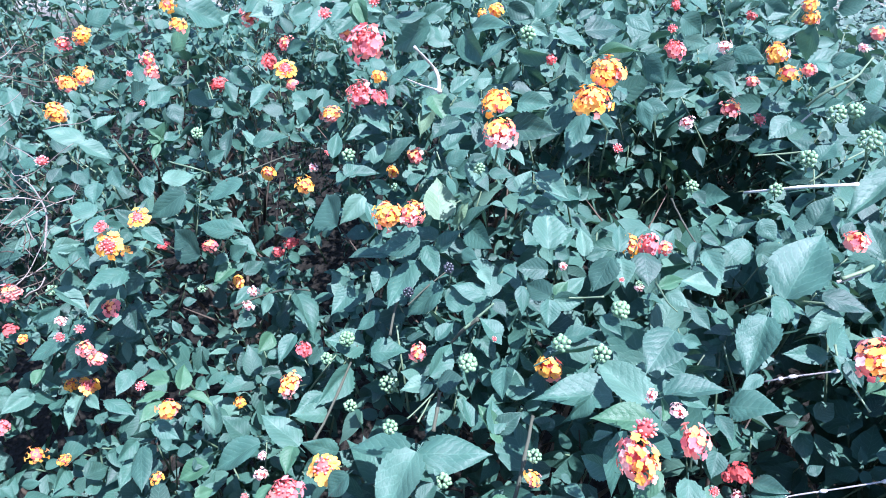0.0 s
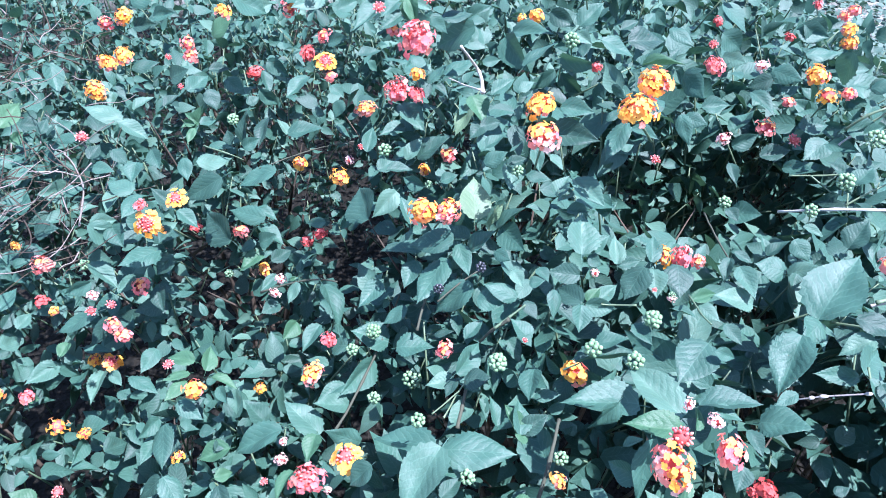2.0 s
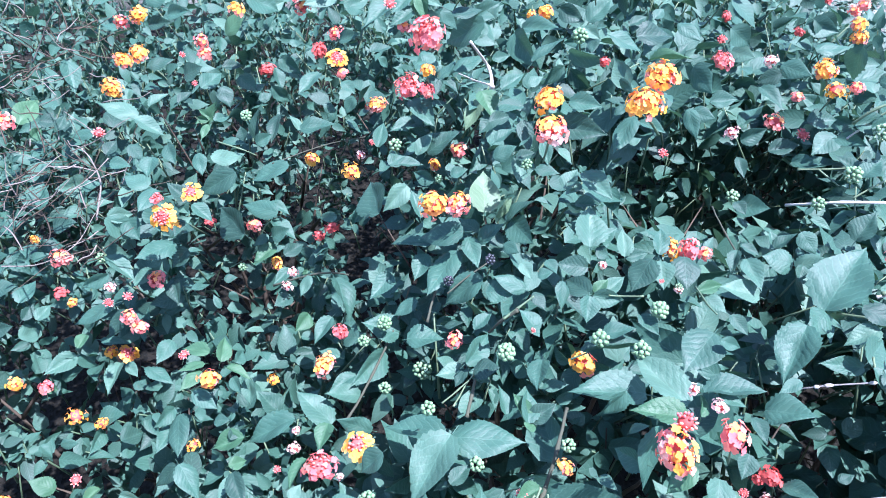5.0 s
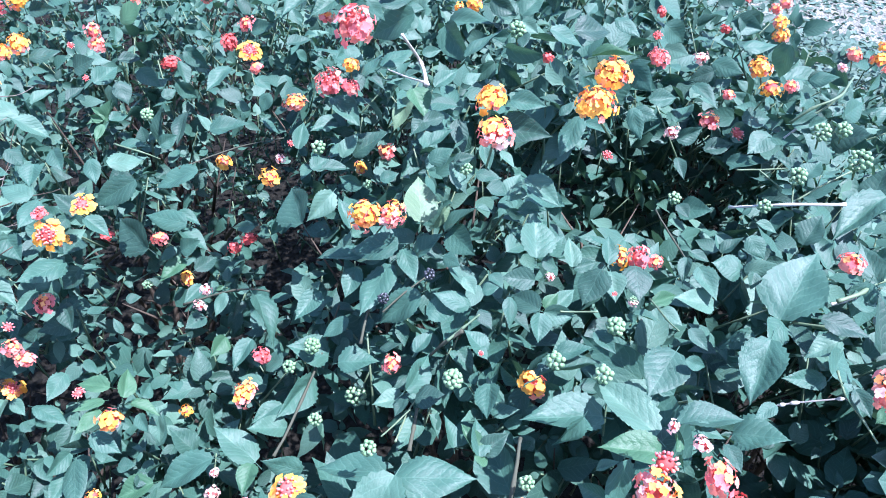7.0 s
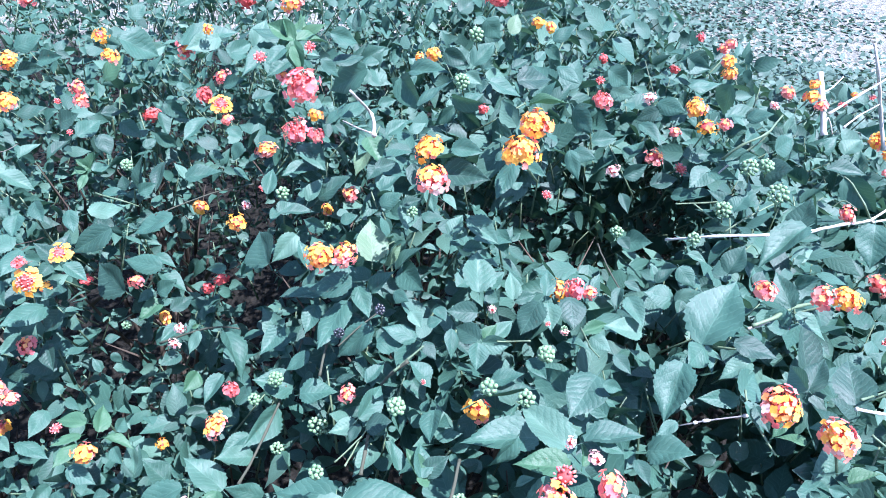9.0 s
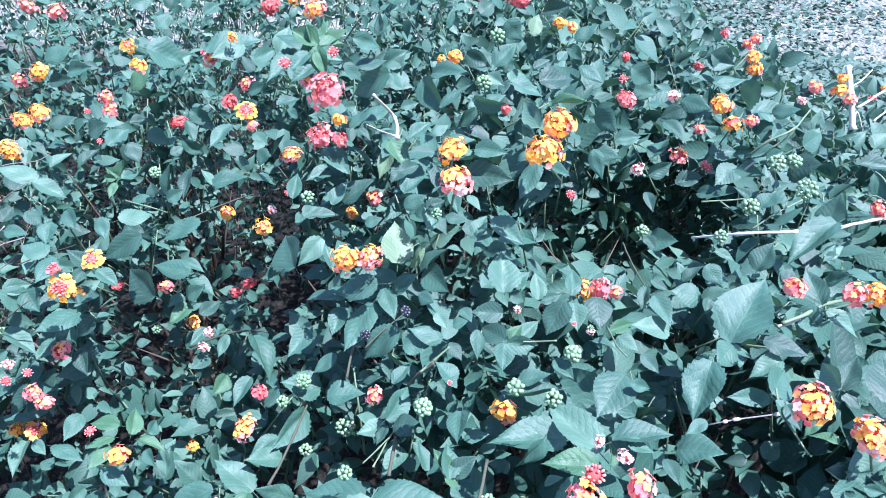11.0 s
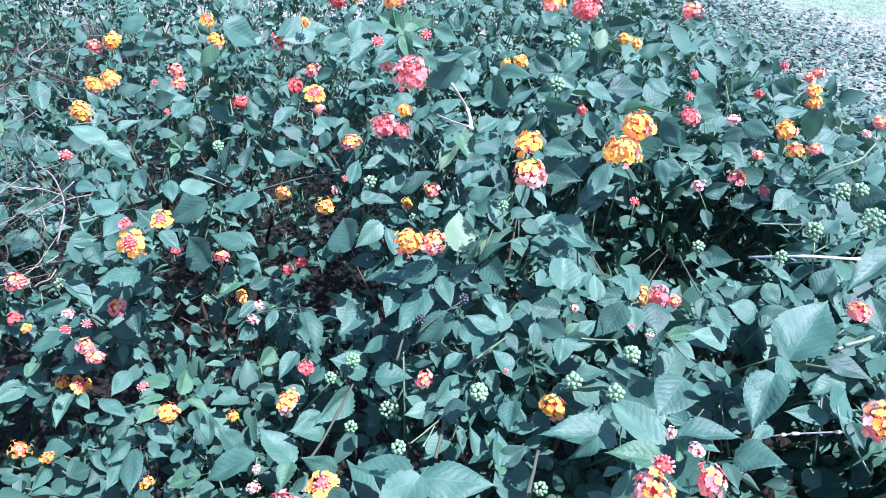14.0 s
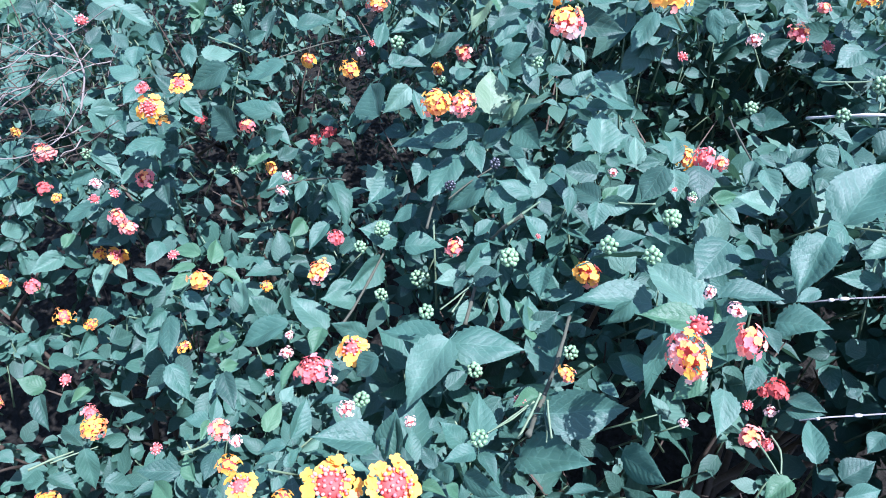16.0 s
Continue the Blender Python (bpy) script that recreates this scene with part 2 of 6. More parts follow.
LEAVES = {
    "leaf": [leaf_mesh("leaf", LEAF, k) for k in range(10)],
    "young": [leaf_mesh("leaf", LEAF_YOUNG, 20 + k) for k in range(4)],
    "pale": [leaf_mesh("leaf", LEAF_PALE, 30 + k) for k in range(3)],
}

# ---- ground ----
bm = bmesh.new()
STEPS = [-400, -120, -40, -12, -6] + [k * 0.25 for k in range(-16, 29)] + [10, 16, 40, 120, 400]
rows_of = [[bm.verts.new((x, y, 0.05 * noise.noise((x * 0.7, y * 0.7, 0)) + 0.012 * noise.noise((x * 4, y * 4, 3)) if abs(x) < 8 and abs(y) < 8 else 0.0)) for x in STEPS] for y in STEPS]
for r0, r1 in zip(rows_of, rows_of[1:]):
    for k in range(len(STEPS) - 1):
        bm.faces.new((r0[k], r0[k + 1], r1[k + 1], r1[k]))
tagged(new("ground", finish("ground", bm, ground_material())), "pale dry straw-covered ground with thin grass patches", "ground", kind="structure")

# ---- the shrubs ----
MOUNDS = [(-0.45, 0.5, -0.139), (-0.2, 0.5, -0.039), (0.05, 0.53, 0.16), (0.32, 0.5, 0.03), (-0.4, 0.85, 0.043), (-0.1, 0.85, 0.015), (0.2, 0.8, 0.086), (0.5, 0.8, 0.041),
          (-0.3, 1.15, 0.06), (0.15, 1.1, 0.123), (-0.1, 0.3, -0.154), (0.15, 0.28, -0.03), (0.05, 0.12, 0.05), (-0.35, 0.35, 0.046), (0.3, 0.3, 0.046), (-0.55, 0.7, -0.07)]


def skirt(x, y):
    """1 inside the hedge, falling to 0 at its front, back and far end."""
    wave = 0.14 * noise.noise((x * 2.3, y * 2.3, 4.0))
    d = min(y + 0.26, x + 2.1, 2.9 - y) + wave
    d = min(max(d / 0.30, 0.0), 1.0)
    return math.sqrt(d * (2 - d))


def canopy(x, y):
    """Height of the leaf canopy: mounds, falling away to low growth on the far and sunny side."""
    z = 0.79 + sum(h * math.exp(-((x - a) ** 2 + (y - b) ** 2) / 0.0338) for a, b, h in MOUNDS)
    z += 0.035 * noise.noise((x * 5, y * 5, 1.7))
    e = (x - 0.75) * 0.9 + (y - 0.8) * 0.45
    k = min(max((e - 0.05) / 0.75, 0), 1)
    k = k * k * (3 - 2 * k)
    low = max(0.30 - 0.13 * max(e - 0.8, 0), 0.06) + 0.08 * noise.noise((x * 3, y * 3, 5))
    return (z * (1 - k) + max(low, 0.04) * k) * skirt(x, y)


def view_side(x, y):
    """Roughly towards the camera, fitted to its view: upwards in front, outwards further back."""
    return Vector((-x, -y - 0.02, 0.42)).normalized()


SHRUB_LABELS = [
    (-0.45, 0.45, "low lantana shrub with small orange and pink flower heads"),
    (-0.12, 0.28, "lantana shrub with yellow-rimmed flower heads and green berries"),
    (0.20, 0.32, "broad-leaved lantana shrub with a pink and orange spray"),
    (0.10, 0.62, "tall lantana shrub with large orange flower heads"),
    (0.45, 0.60, "lantana shrub with berry clusters beside bare stems"),
    (-0.35, 0.85, "dense lantana shrub with small leaves and coral heads"),
    (0.00, 1.05, "lantana shrub at the back with coral and yellow heads"),
    (0.50, 1.05, "thin lantana shrub at the edge of dry ground"),
    (-0.55, 1.45, "shady lantana shrub with small dark leaves"),
]
SHRUBS = []
for sx, sy, text in SHRUB_LABELS:
    root = tagged(new("lantana_shrub"), text, "shrub", "lantana shrubs of the hedge")
    root.location = (sx, sy, 0)
    SHRUBS.append(root)


def shrub_of(x, y):
    return min(SHRUBS, key=lambda s: (s.location.x - x) ** 2 + (s.location.y - y) ** 2)


def local(shrub, m):
    return Matrix.Translation(-shrub.location) @ m


KEEP = []                                   # places of heads, berries and leaves: (centre, radius, height above the canopy)
COUNT = {}
STEMS = {s.name: bmesh.new() for s in SHRUBS}


def leaf(x, y, z, yaw, pitch, roll, length, width, kind="leaf", keep=True):
    """One leaf with its stalk's end at x, y, z; yaw, pitch and roll in degrees."""
    m = Matrix.LocRotScale((x, y, z), (Euler((0, 0, radians(yaw))).to_matrix() @ Euler((radians(pitch), 0, 0)).to_matrix() @ Euler((0, radians(roll), 0)).to_matrix()).to_quaternion(), (width, length, length))
    if keep:
        KEEP.append((m @ Vector((0, 0.45, 0)), 0.40 * length, 0.004))
    s = shrub_of(x, y)
    COUNT[s.name] = COUNT.get(s.name, 0) + 1
    kinds = LEAVES[kind]
    return hang("leaf", kinds[int(abs(x * 7919 + y * 104729 + z * 31337) * 100) % len(kinds)], s, local(s, m))


def floret_mesh(mat, seed):
    """A small trumpet flower with four rounded, slightly wavy lobes."""
    rnd = random.Random(seed)
    bm = bmesh.new()
    mid = bm.verts.new((0, 0, -0.12))
    ring = []
    for k in range(16):
        a = k * math.tau / 16
        lobe = abs(math.cos(2 * a))
        r = 0.70 + 0.34 * lobe ** 0.55 + rnd.uniform(-0.05, 0.05)
        ring.append(bm.verts.new((r * math.cos(a), r * math.sin(a), 0.12 - 0.22 * (r - 0.6) + rnd.uniform(-0.07, 0.07))))
    neck = [bm.verts.new((0.17 * math.cos(k * math.tau / 4), 0.17 * math.sin(k * math.tau / 4), -0.1)) for k in range(4)]
    foot = [bm.verts.new((0.12 * math.cos(k * math.tau / 4), 0.12 * math.sin(k * math.tau / 4), -1.5)) for k in range(4)]
    for k in range(16):
        bm.faces.new((mid, ring[k], ring[(k + 1) % 16]))
    for k in range(4):
        bm.faces.new((foot[k], foot[(k + 1) % 4], neck[(k + 1) % 4], neck[k]))
    return finish("floret", bm, mat)


def bud_mesh(mat):
    bm = bmesh.new()
    bmesh.ops.create_icosphere(bm, subdivisions=1, radius=0.5)
    for v in bm.verts:
        v.co.z *= 1.25
        v.co.x *= 0.8
        v.co.y *= 0.8
    return finish("bud", bm, mat)


FLORET = {c: [floret_mesh(m, k) for k in range(3)] for c, m in PETALS.items()}
BUD = {c: bud_mesh(m) for c, m in PETALS.items()}
bm = bmesh.new()
bmesh.ops.create_icosphere(bm, subdivisions=2, radius=0.62, matrix=Matrix.Diagonal((1, 1, 0.7, 1)))
for v in bm.verts:
    v.co += v.co.normalized() * 0.06 * noise.noise(v.co * 6)
    v.co.z = max(v.co.z, -0.25)
for f in bm.faces:
    f.material_index = 1
tube(bm, [(0, 0, 0), (0.05, 0.3, -0.9), (0.15, 1.0, -1.9)], [0.10, 0.085, 0.07], 5)
HEAD_CORE = finish("flower_head", bm, STALK)
HEAD_CORE.materials.append(PETALS["red"])
head_rnd = random.Random(11)


def flower_head(x, y, z, ax, ay, az, radius, kind):
    """A lantana head: a dome of florets on its stalk, older colours outside, buds in the middle."""
    s = shrub_of(x, y)
    q = Vector((ax, ay, az)).to_track_quat("Z", "Y")
    m = Matrix.LocRotScale((x, y, z), q @ Euler((0, 0, head_rnd.uniform(0, 6))).to_quaternion(), (radius * 0.88 * head_rnd.uniform(0.84, 1.0), radius * 0.88 * head_rnd.uniform(0.98, 1.14), radius * 0.88)) @ Matrix.Translation((0, 0, -0.3))
    words = {"orange": "orange and yellow flower head", "orangepink": "yellow-centred flower head with a coral rim", "coral": "coral flower head", "pink": "dense pink flower head", "red": "dark red flower head, its shade partly put into the petal colour",
             "yellow": "loose yellow flower head", "ring": "flower head with yellow florets round pink buds", "bud": "small closed pink flower head", "pale": "faded pale pink flower head"}
    head = hang("flower_head", HEAD_CORE, s, local(s, m), words[kind])
    KEEP.append((Vector((x, y, z)), radius * 1.05, 0.045))
    big = radius > 0.0125
    n = {"bud": 22, "yellow": 18, "pale": 16, "coral": 24}.get(kind, 54 if big else 25)
    if kind == "ring":
        n = 62 if big else 30
    span = 1.75 if kind not in ("ring",) else 1.5
    for i in range(n):
        f = (i + 0.5) / n
        th = span * math.sqrt(f) + head_rnd.uniform(-0.10, 0.10)
        ph = i * 2.39996 + head_rnd.uniform(-0.22, 0.22)
        d = Vector((math.sin(th) * math.cos(ph), math.sin(th) * math.sin(ph), math.cos(th)))
        r = head_rnd.random()
        bud = False
        size = (0.225 if big else 0.32) * head_rnd.uniform(0.8, 1.2)
        if kind == "orange":
            c = ("yellow" if r < 0.88 else "orange") if f < 0.50 else ("yellow" if r < 0.30 else "orange" if r < 0.60 else "coral")
        elif kind == "orangepink":
            g = f + 0.22 * math.cos(ph - 2.6)
            c = "yellow" if g < 0.30 else ("orange" if g < 0.38 else "coral" if r < 0.55 else "pale" if r < 0.85 else "pink")
            c = ("orange" if r < 0.30 else "coral" if r < 0.42 else c) if f < 0.5 else c
        elif kind == "ring":
            bud = f < 0.6
            c = ("coral" if r < 0.6 else "pink") if bud else ("yellow" if r < 0.88 else "orange")
            size = (0.22 if big else 0.28) * head_rnd.uniform(0.75, 1.2) if bud else size * 1.3
        elif kind == "coral":
            c = "orange" if f < 0.12 else ("coral" if r < 0.7 else "pink")
        elif kind == "bud":
            bud, c, size = True, ("pink" if r < 0.6 else "coral" if r < 0.85 else "pale"), 0.33 * head_rnd.uniform(0.7, 1.2)
        elif kind == "yellow":
            c = "yellow" if r < 0.85 else "orange"
            d.z *= 0.7
        else:
            c = "coral" if kind == "pink" and r < 0.3 else kind
            bud = kind == "pink" and f < 0.16
        reach = 0.93 + head_rnd.uniform(-0.28, 0.2)
        d.z *= 0.62 if kind == "ring" else 0.8
        turn = (d + Vector((head_rnd.uniform(-0.35, 0.35), head_rnd.uniform(-0.35, 0.35), 1.2 if kind == "ring" else 0.25))).to_track_quat("Z", "Y") @ Euler((0, 0, head_rnd.uniform(0, 3))).to_quaternion()
        me = BUD[c] if bud else FLORET[c][i % 3]
        hang("bud" if bud else "floret", me, head, Matrix.LocRotScale(d * (reach if not bud else 0.8), turn, (size,) * 3))


bm = bmesh.new()
bmesh.ops.create_uvsphere(bm, u_segments=10, v_segments=7, radius=1.0)
BERRIES = {c: finish("berry", bm.copy() if c == "green" else bm, m) for c, m in BERRY.items()}
bm = bmesh.new()
tube(bm, [(0, 0, 0.3), (0, 0, -1.0), (0.3, 0.1, -3.4)], [0.12, 0.11, 0.09], 5)
CLUSTER_CORE = finish("fruit_head", bm, STALK)


def berry_cluster(x, y, z, radius, colour):
    s = shrub_of(x, y)
    q = (view_side(x, y) + Vector((0, 0, 0.8))).to_track_quat("Z", "Y")
    c = hang("fruit_head", CLUSTER_CORE, s, local(s, Matrix.LocRotScale((x, y, z), q, (radius * 0.8,) * 3)), "cluster of round unripe green berries" if colour == "green" else "cluster of ripe black berries")
    KEEP.append((Vector((x, y, z)), radius, 0.014))
    n = 16 if radius < 0.0088 else 24
    for i in range(n):
        cz = 1 - 1.6 * (i + 0.5) / n
        ph = i * 2.39996
        r = math.sqrt(1 - cz * cz)
        size = min(0.30, 0.0027 / radius) * head_rnd.uniform(0.8, 1.12)
        d = Vector((r * math.cos(ph), r * math.sin(ph), cz)) * head_rnd.uniform(0.68, 0.86)
        hang("berry", BERRIES[colour], c, Matrix.LocRotScale(d, None, (size,) * 3))


# flower heads, shrub by shrub
flower_head(-0.524, 0.982, 0.838, 0.11, -0.64, 0.76, 0.0144, "orange")
flower_head(-0.519, 0.921, 0.852, 0.09, -0.65, 0.76, 0.0131, "coral")
flower_head(-0.492, 0.853, 0.828, 0.40, -0.27, 0.87, 0.0137, "orange")
flower_head(-0.482, 0.877, 0.827, 0.13, -0.50, 0.86, 0.0133, "orange")
flower_head(-0.476, 0.779, 0.825, 0.11, -0.64, 0.76, 0.0143, "orange")
flower_head(-0.431, 0.657, 0.834, 0.40, -0.22, 0.89, 0.0088, "bud")
flower_head(-0.397, 0.897, 0.838, 0.33, -0.60, 0.73, 0.0129, "coral")
flower_head(-0.394, 0.892, 0.824, 0.24, -0.32, 0.92, 0.0111, "coral")
flower_head(-0.445, 0.929, 0.802, 0.33, -0.56, 0.76, 0.0058, "bud")
flower_head(-0.385, 0.822, 0.813, 0.32, -0.51, 0.80, 0.0053, "bud")
flower_head(-0.332, 0.954, 0.773, 0.12, -0.53, 0.84, 0.0129, "red")
flower_head(-0.317, 0.824, 0.940, 0.38, -0.51, 0.77, 0.0103, "yellow")
flower_head(-0.300, 0.796, 0.927, 0.32, -0.39, 0.86, 0.0102, "orange")
flower_head(-0.265, 0.951, 0.875, 0.31, -0.51, 0.80, 0.0151, "coral")
flower_head(-0.221, 0.918, 0.915, 0.19, -0.63, 0.75, 0.0084, "yellow")
flower_head(-0.076, 0.531, 1.042, -0.04, -0.52, 0.85, 0.0062, "bud")
flower_head(-0.039, 0.533, 1.050, -0.22, -0.53, 0.82, 0.0058, "bud")
flower_head(-0.049, 0.545, 1.015, 0.05, -0.56, 0.82, 0.0170, "pink")
flower_head(-0.080, 0.637, 0.980, 0.27, -0.61, 0.74, 0.0077, "coral")
flower_head(-0.223, 0.953, 0.835, -0.04, -0.51, 0.86, 0.0126, "coral")
flower_head(-0.231, 0.889, 0.838, 0.06, -0.44, 0.90, 0.0133, "red")
flower_head(-0.182, 0.784, 0.876, 0.23, -0.52, 0.82, 0.0127, "ring")
flower_head(-0.176, 0.778, 0.861, -0.09, -0.53, 0.85, 0.0082, "coral")
flower_head(-0.145, 0.823, 0.795, 0.13, -0.59, 0.79, 0.0137, "orangepink")
flower_head(-0.096, 0.775, 0.849, -0.12, -0.61, 0.79, 0.0181, "pink")
flower_head(-0.073, 0.786, 0.867, 0.12, -0.27, 0.95, 0.0112, "yellow")
flower_head(-0.073, 0.775, 0.844, 0.21, -0.38, 0.90, 0.0108, "pink")
flower_head(-0.143, 0.766, 0.772, -0.02, -0.23, 0.97, 0.0066, "bud")
flower_head(-0.229, 0.781, 0.733, 0.08, -0.24, 0.97, 0.0122, "yellow")
flower_head(-0.136, 0.613, 0.831, 0.24, -0.56, 0.79, 0.0109, "yellow")
flower_head(-0.128, 0.624, 0.844, 0.05, -0.59, 0.81, 0.0054, "pale")
flower_head(-0.059, 0.732, 0.765, 0.27, -0.59, 0.76, 0.0086, "orange")
flower_head(-0.031, 0.715, 0.800, -0.16, -0.50, 0.85, 0.0112, "coral")
flower_head(-0.041, 0.511, 0.869, -0.04, -0.58, 0.81, 0.0148, "orange")
flower_head(-0.018, 0.513, 0.870, 0.24, -0.50, 0.84, 0.0135, "orangepink")
flower_head(-0.290, 0.496, 0.848, 0.02, -0.72, 0.70, 0.0129, "ring")
flower_head(-0.295, 0.504, 0.863, 0.32, -0.59, 0.74, 0.0067, "pink")
flower_head(-0.278, 0.537, 0.848, 0.18, -0.47, 0.86, 0.0099, "ring")
flower_head(-0.253, 0.610, 0.753, -0.01, -0.34, 0.94, 0.0090, "coral")
flower_head(-0.175, 0.644, 0.728, 0.07, -0.20, 0.98, 0.0095, "red")
flower_head(-0.188, 0.635, 0.721, -0.01, -0.52, 0.85, 0.0074, "red")
flower_head(-0.254, 0.654, 0.657, 0.09, -0.40, 0.91, 0.0093, "orange")
flower_head(-0.206, 0.579, 0.712, 0.32, -0.43, 0.84, 0.0070, "pale")
flower_head(-0.212, 0.567, 0.701, 0.02, -0.51, 0.86, 0.0070, "pale")
flower_head(-0.448, 0.543, 0.747, 0.19, -0.21, 0.96, 0.0125, "coral")
flower_head(-0.416, 0.484, 0.752, 0.07, -0.13, 0.99, 0.0078, "red")
flower_head(-0.397, 0.472, 0.752, 0.38, -0.29, 0.88, 0.0049, "orange")
flower_head(-0.358, 0.482, 0.767, 0.28, -0.18, 0.94, 0.0066, "pale")
flower_head(-0.352, 0.463, 0.764, 0.24, -0.52, 0.82, 0.0059, "bud")
flower_head(-0.339, 0.476, 0.762, 0.33, -0.13, 0.94, 0.0060, "bud")
flower_head(-0.343, 0.536, 0.731, 0.13, -0.25, 0.96, 0.0112, "coral")
flower_head(-0.370, 0.509, 0.697, 0.29, -0.18, 0.94, 0.0105, "coral")
flower_head(-0.360, 0.504, 0.686, 0.31, -0.25, 0.91, 0.0098, "coral")
flower_head(-0.417, 0.519, 0.625, 0.48, -0.11, 0.87, 0.0090, "yellow")
flower_head(-0.394, 0.514, 0.629, 0.46, -0.10, 0.88, 0.0110, "ring")
flower_head(-0.270, 0.427, 0.739, -0.01, -0.17, 0.99, 0.0063, "bud")
flower_head(-0.238, 0.405, 0.734, 0.42, -0.26, 0.87, 0.0113, "orange")
flower_head(-0.220, 0.496, 0.624, -0.02, -0.24, 0.97, 0.0081, "yellow")
flower_head(-0.137, 0.501, 0.706, 0.22, -0.18, 0.96, 0.0103, "pink")
flower_head(-0.153, 0.477, 0.679, -0.16, -0.18, 0.97, 0.0141, "orangepink")
flower_head(-0.015, 0.438, 0.772, 0.14, -0.42, 0.90, 0.0090, "coral")
flower_head(-0.422, 0.436, 0.615, 0.35, -0.09, 0.93, 0.0129, "yellow")
flower_head(-0.399, 0.437, 0.601, 0.34, -0.33, 0.88, 0.0084, "yellow")
flower_head(-0.256, 0.373, 0.674, 0.09, -0.08, 0.99, 0.0068, "yellow")
flower_head(0.172, 0.498, 0.845, -0.20, -0.47, 0.86, 0.0108, "yellow")
flower_head(0.201, 0.492, 0.847, 0.00, -0.40, 0.90, 0.0080, "coral")
flower_head(0.186, 0.495, 0.849, -0.36, -0.34, 0.87, 0.0118, "pink")
flower_head(0.099, 0.417, 0.778, 0.08, -0.34, 0.94, 0.0125, "orange")
flower_head(0.265, 0.777, 0.899, -0.25, -0.37, 0.89, 0.0136, "pink")
flower_head(0.261, 0.787, 0.918, -0.36, -0.29, 0.88, 0.0075, "bud")
flower_head(0.069, 0.913, 0.893, -0.26, -0.52, 0.81, 0.0116, "orange")
flower_head(0.051, 0.913, 0.888, 0.11, -0.65, 0.75, 0.0070, "orange")
flower_head(0.169, 1.048, 0.927, -0.15, -0.45, 0.88, 0.0144, "red")
flower_head(0.122, 1.136, 0.904, -0.22, -0.43, 0.88, 0.0139, "coral")
flower_head(0.088, 1.132, 0.941, -0.03, -0.51, 0.86, 0.0128, "orange")
flower_head(0.162, 1.419, 0.832, 0.06, -0.60, 0.80, 0.0256, "orange")
flower_head(0.176, 1.106, 0.916, -0.20, -0.53, 0.82, 0.0245, "pink")
flower_head(0.315, 1.039, 0.946, -0.26, -0.49, 0.83, 0.0180, "coral")
flower_head(0.224, 1.014, 0.903, 0.06, -0.72, 0.69, 0.0109, "orange")
flower_head(0.241, 1.009, 0.899, -0.13, -0.58, 0.81, 0.0100, "orange")
flower_head(0.531, 1.035, 0.846, -0.08, -0.53, 0.84, 0.0123, "orange")
flower_head(0.534, 1.027, 0.830, -0.34, -0.45, 0.83, 0.0133, "orange")
flower_head(0.522, 1.045, 0.861, -0.18, -0.61, 0.77, 0.0092, "coral")
flower_head(0.369, 0.753, 0.904, -0.40, -0.33, 0.86, 0.0139, "orange")
flower_head(0.382, 0.738, 0.888, -0.12, -0.23, 0.96, 0.0146, "yellow")
flower_head(0.399, 0.732, 0.893, -0.20, -0.45, 0.87, 0.0084, "coral")
flower_head(0.389, 0.835, 0.828, -0.02, -0.41, 0.91, 0.0089, "coral")
flower_head(0.339, 0.761, 0.832, -0.28, -0.25, 0.93, 0.0141, "coral")
flower_head(0.369, 0.745, 0.825, -0.20, -0.54, 0.82, 0.0098, "bud")
flower_head(0.170, 0.585, 0.889, -0.02, -0.47, 0.88, 0.0061, "bud")
flower_head(0.259, 0.671, 0.866, -0.35, -0.63, 0.69, 0.0082, "pale")
flower_head(0.367, 0.896, 0.847, -0.05, -0.52, 0.85, 0.0102, "pale")
flower_head(0.101, 0.585, 0.978, -0.17, -0.50, 0.85, 0.0051, "red")
flower_head(0.429, 0.985, 0.850, -0.15, -0.65, 0.75, 0.0085, "red")
flower_head(0.507, 0.811, 0.898, -0.07, -0.55, 0.83, 0.0108, "coral")
flower_head(0.534, 1.165, 0.833, -0.36, -0.66, 0.66, 0.0091, "pink")
flower_head(0.052, 0.535, 0.967, -0.26, -0.25, 0.93, 0.0141, "orange")
flower_head(0.056, 0.507, 0.955, 0.06, -0.29, 0.96, 0.0151, "orangepink")
flower_head(0.135, 0.520, 0.999, -0.30, -0.44, 0.85, 0.0147, "orange")
flower_head(0.123, 0.500, 0.986, -0.09, -0.26, 0.96, 0.0163, "orange")
flower_head(0.269, 0.302, 0.922, -0.04, -0.41, 0.91, 0.0148, "orangepink")
flower_head(0.310, 0.295, 0.901, -0.20, -0.15, 0.97, 0.0145, "orangepink")
flower_head(0.382, 0.423, 0.903, -0.13, -0.35, 0.93, 0.0127, "orange")
flower_head(0.368, 0.431, 0.899, -0.28, -0.25, 0.93, 0.0108, "coral")
flower_head(0.620, 0.655, 0.721, -0.25, -0.46, 0.85, 0.0186, "coral")
flower_head(0.331, 0.451, 0.888, -0.27, -0.24, 0.93, 0.0105, "coral")
flower_head(0.697, 0.868, 0.803, -0.14, -0.48, 0.86, 0.0140, "orange")
flower_head(0.708, 0.851, 0.789, -0.18, -0.51, 0.84, 0.0090, "orange")
flower_head(0.556, 0.683, 0.805, -0.46, -0.45, 0.77, 0.0129, "coral")
flower_head(0.534, 0.805, 0.898, -0.22, -0.43, 0.87, 0.0108, "orange")
flower_head(0.536, 0.809, 0.911, -0.09, -0.50, 0.86, 0.0079, "orange")
flower_head(0.544, 0.794, 0.890, -0.42, -0.17, 0.89, 0.0084, "coral")
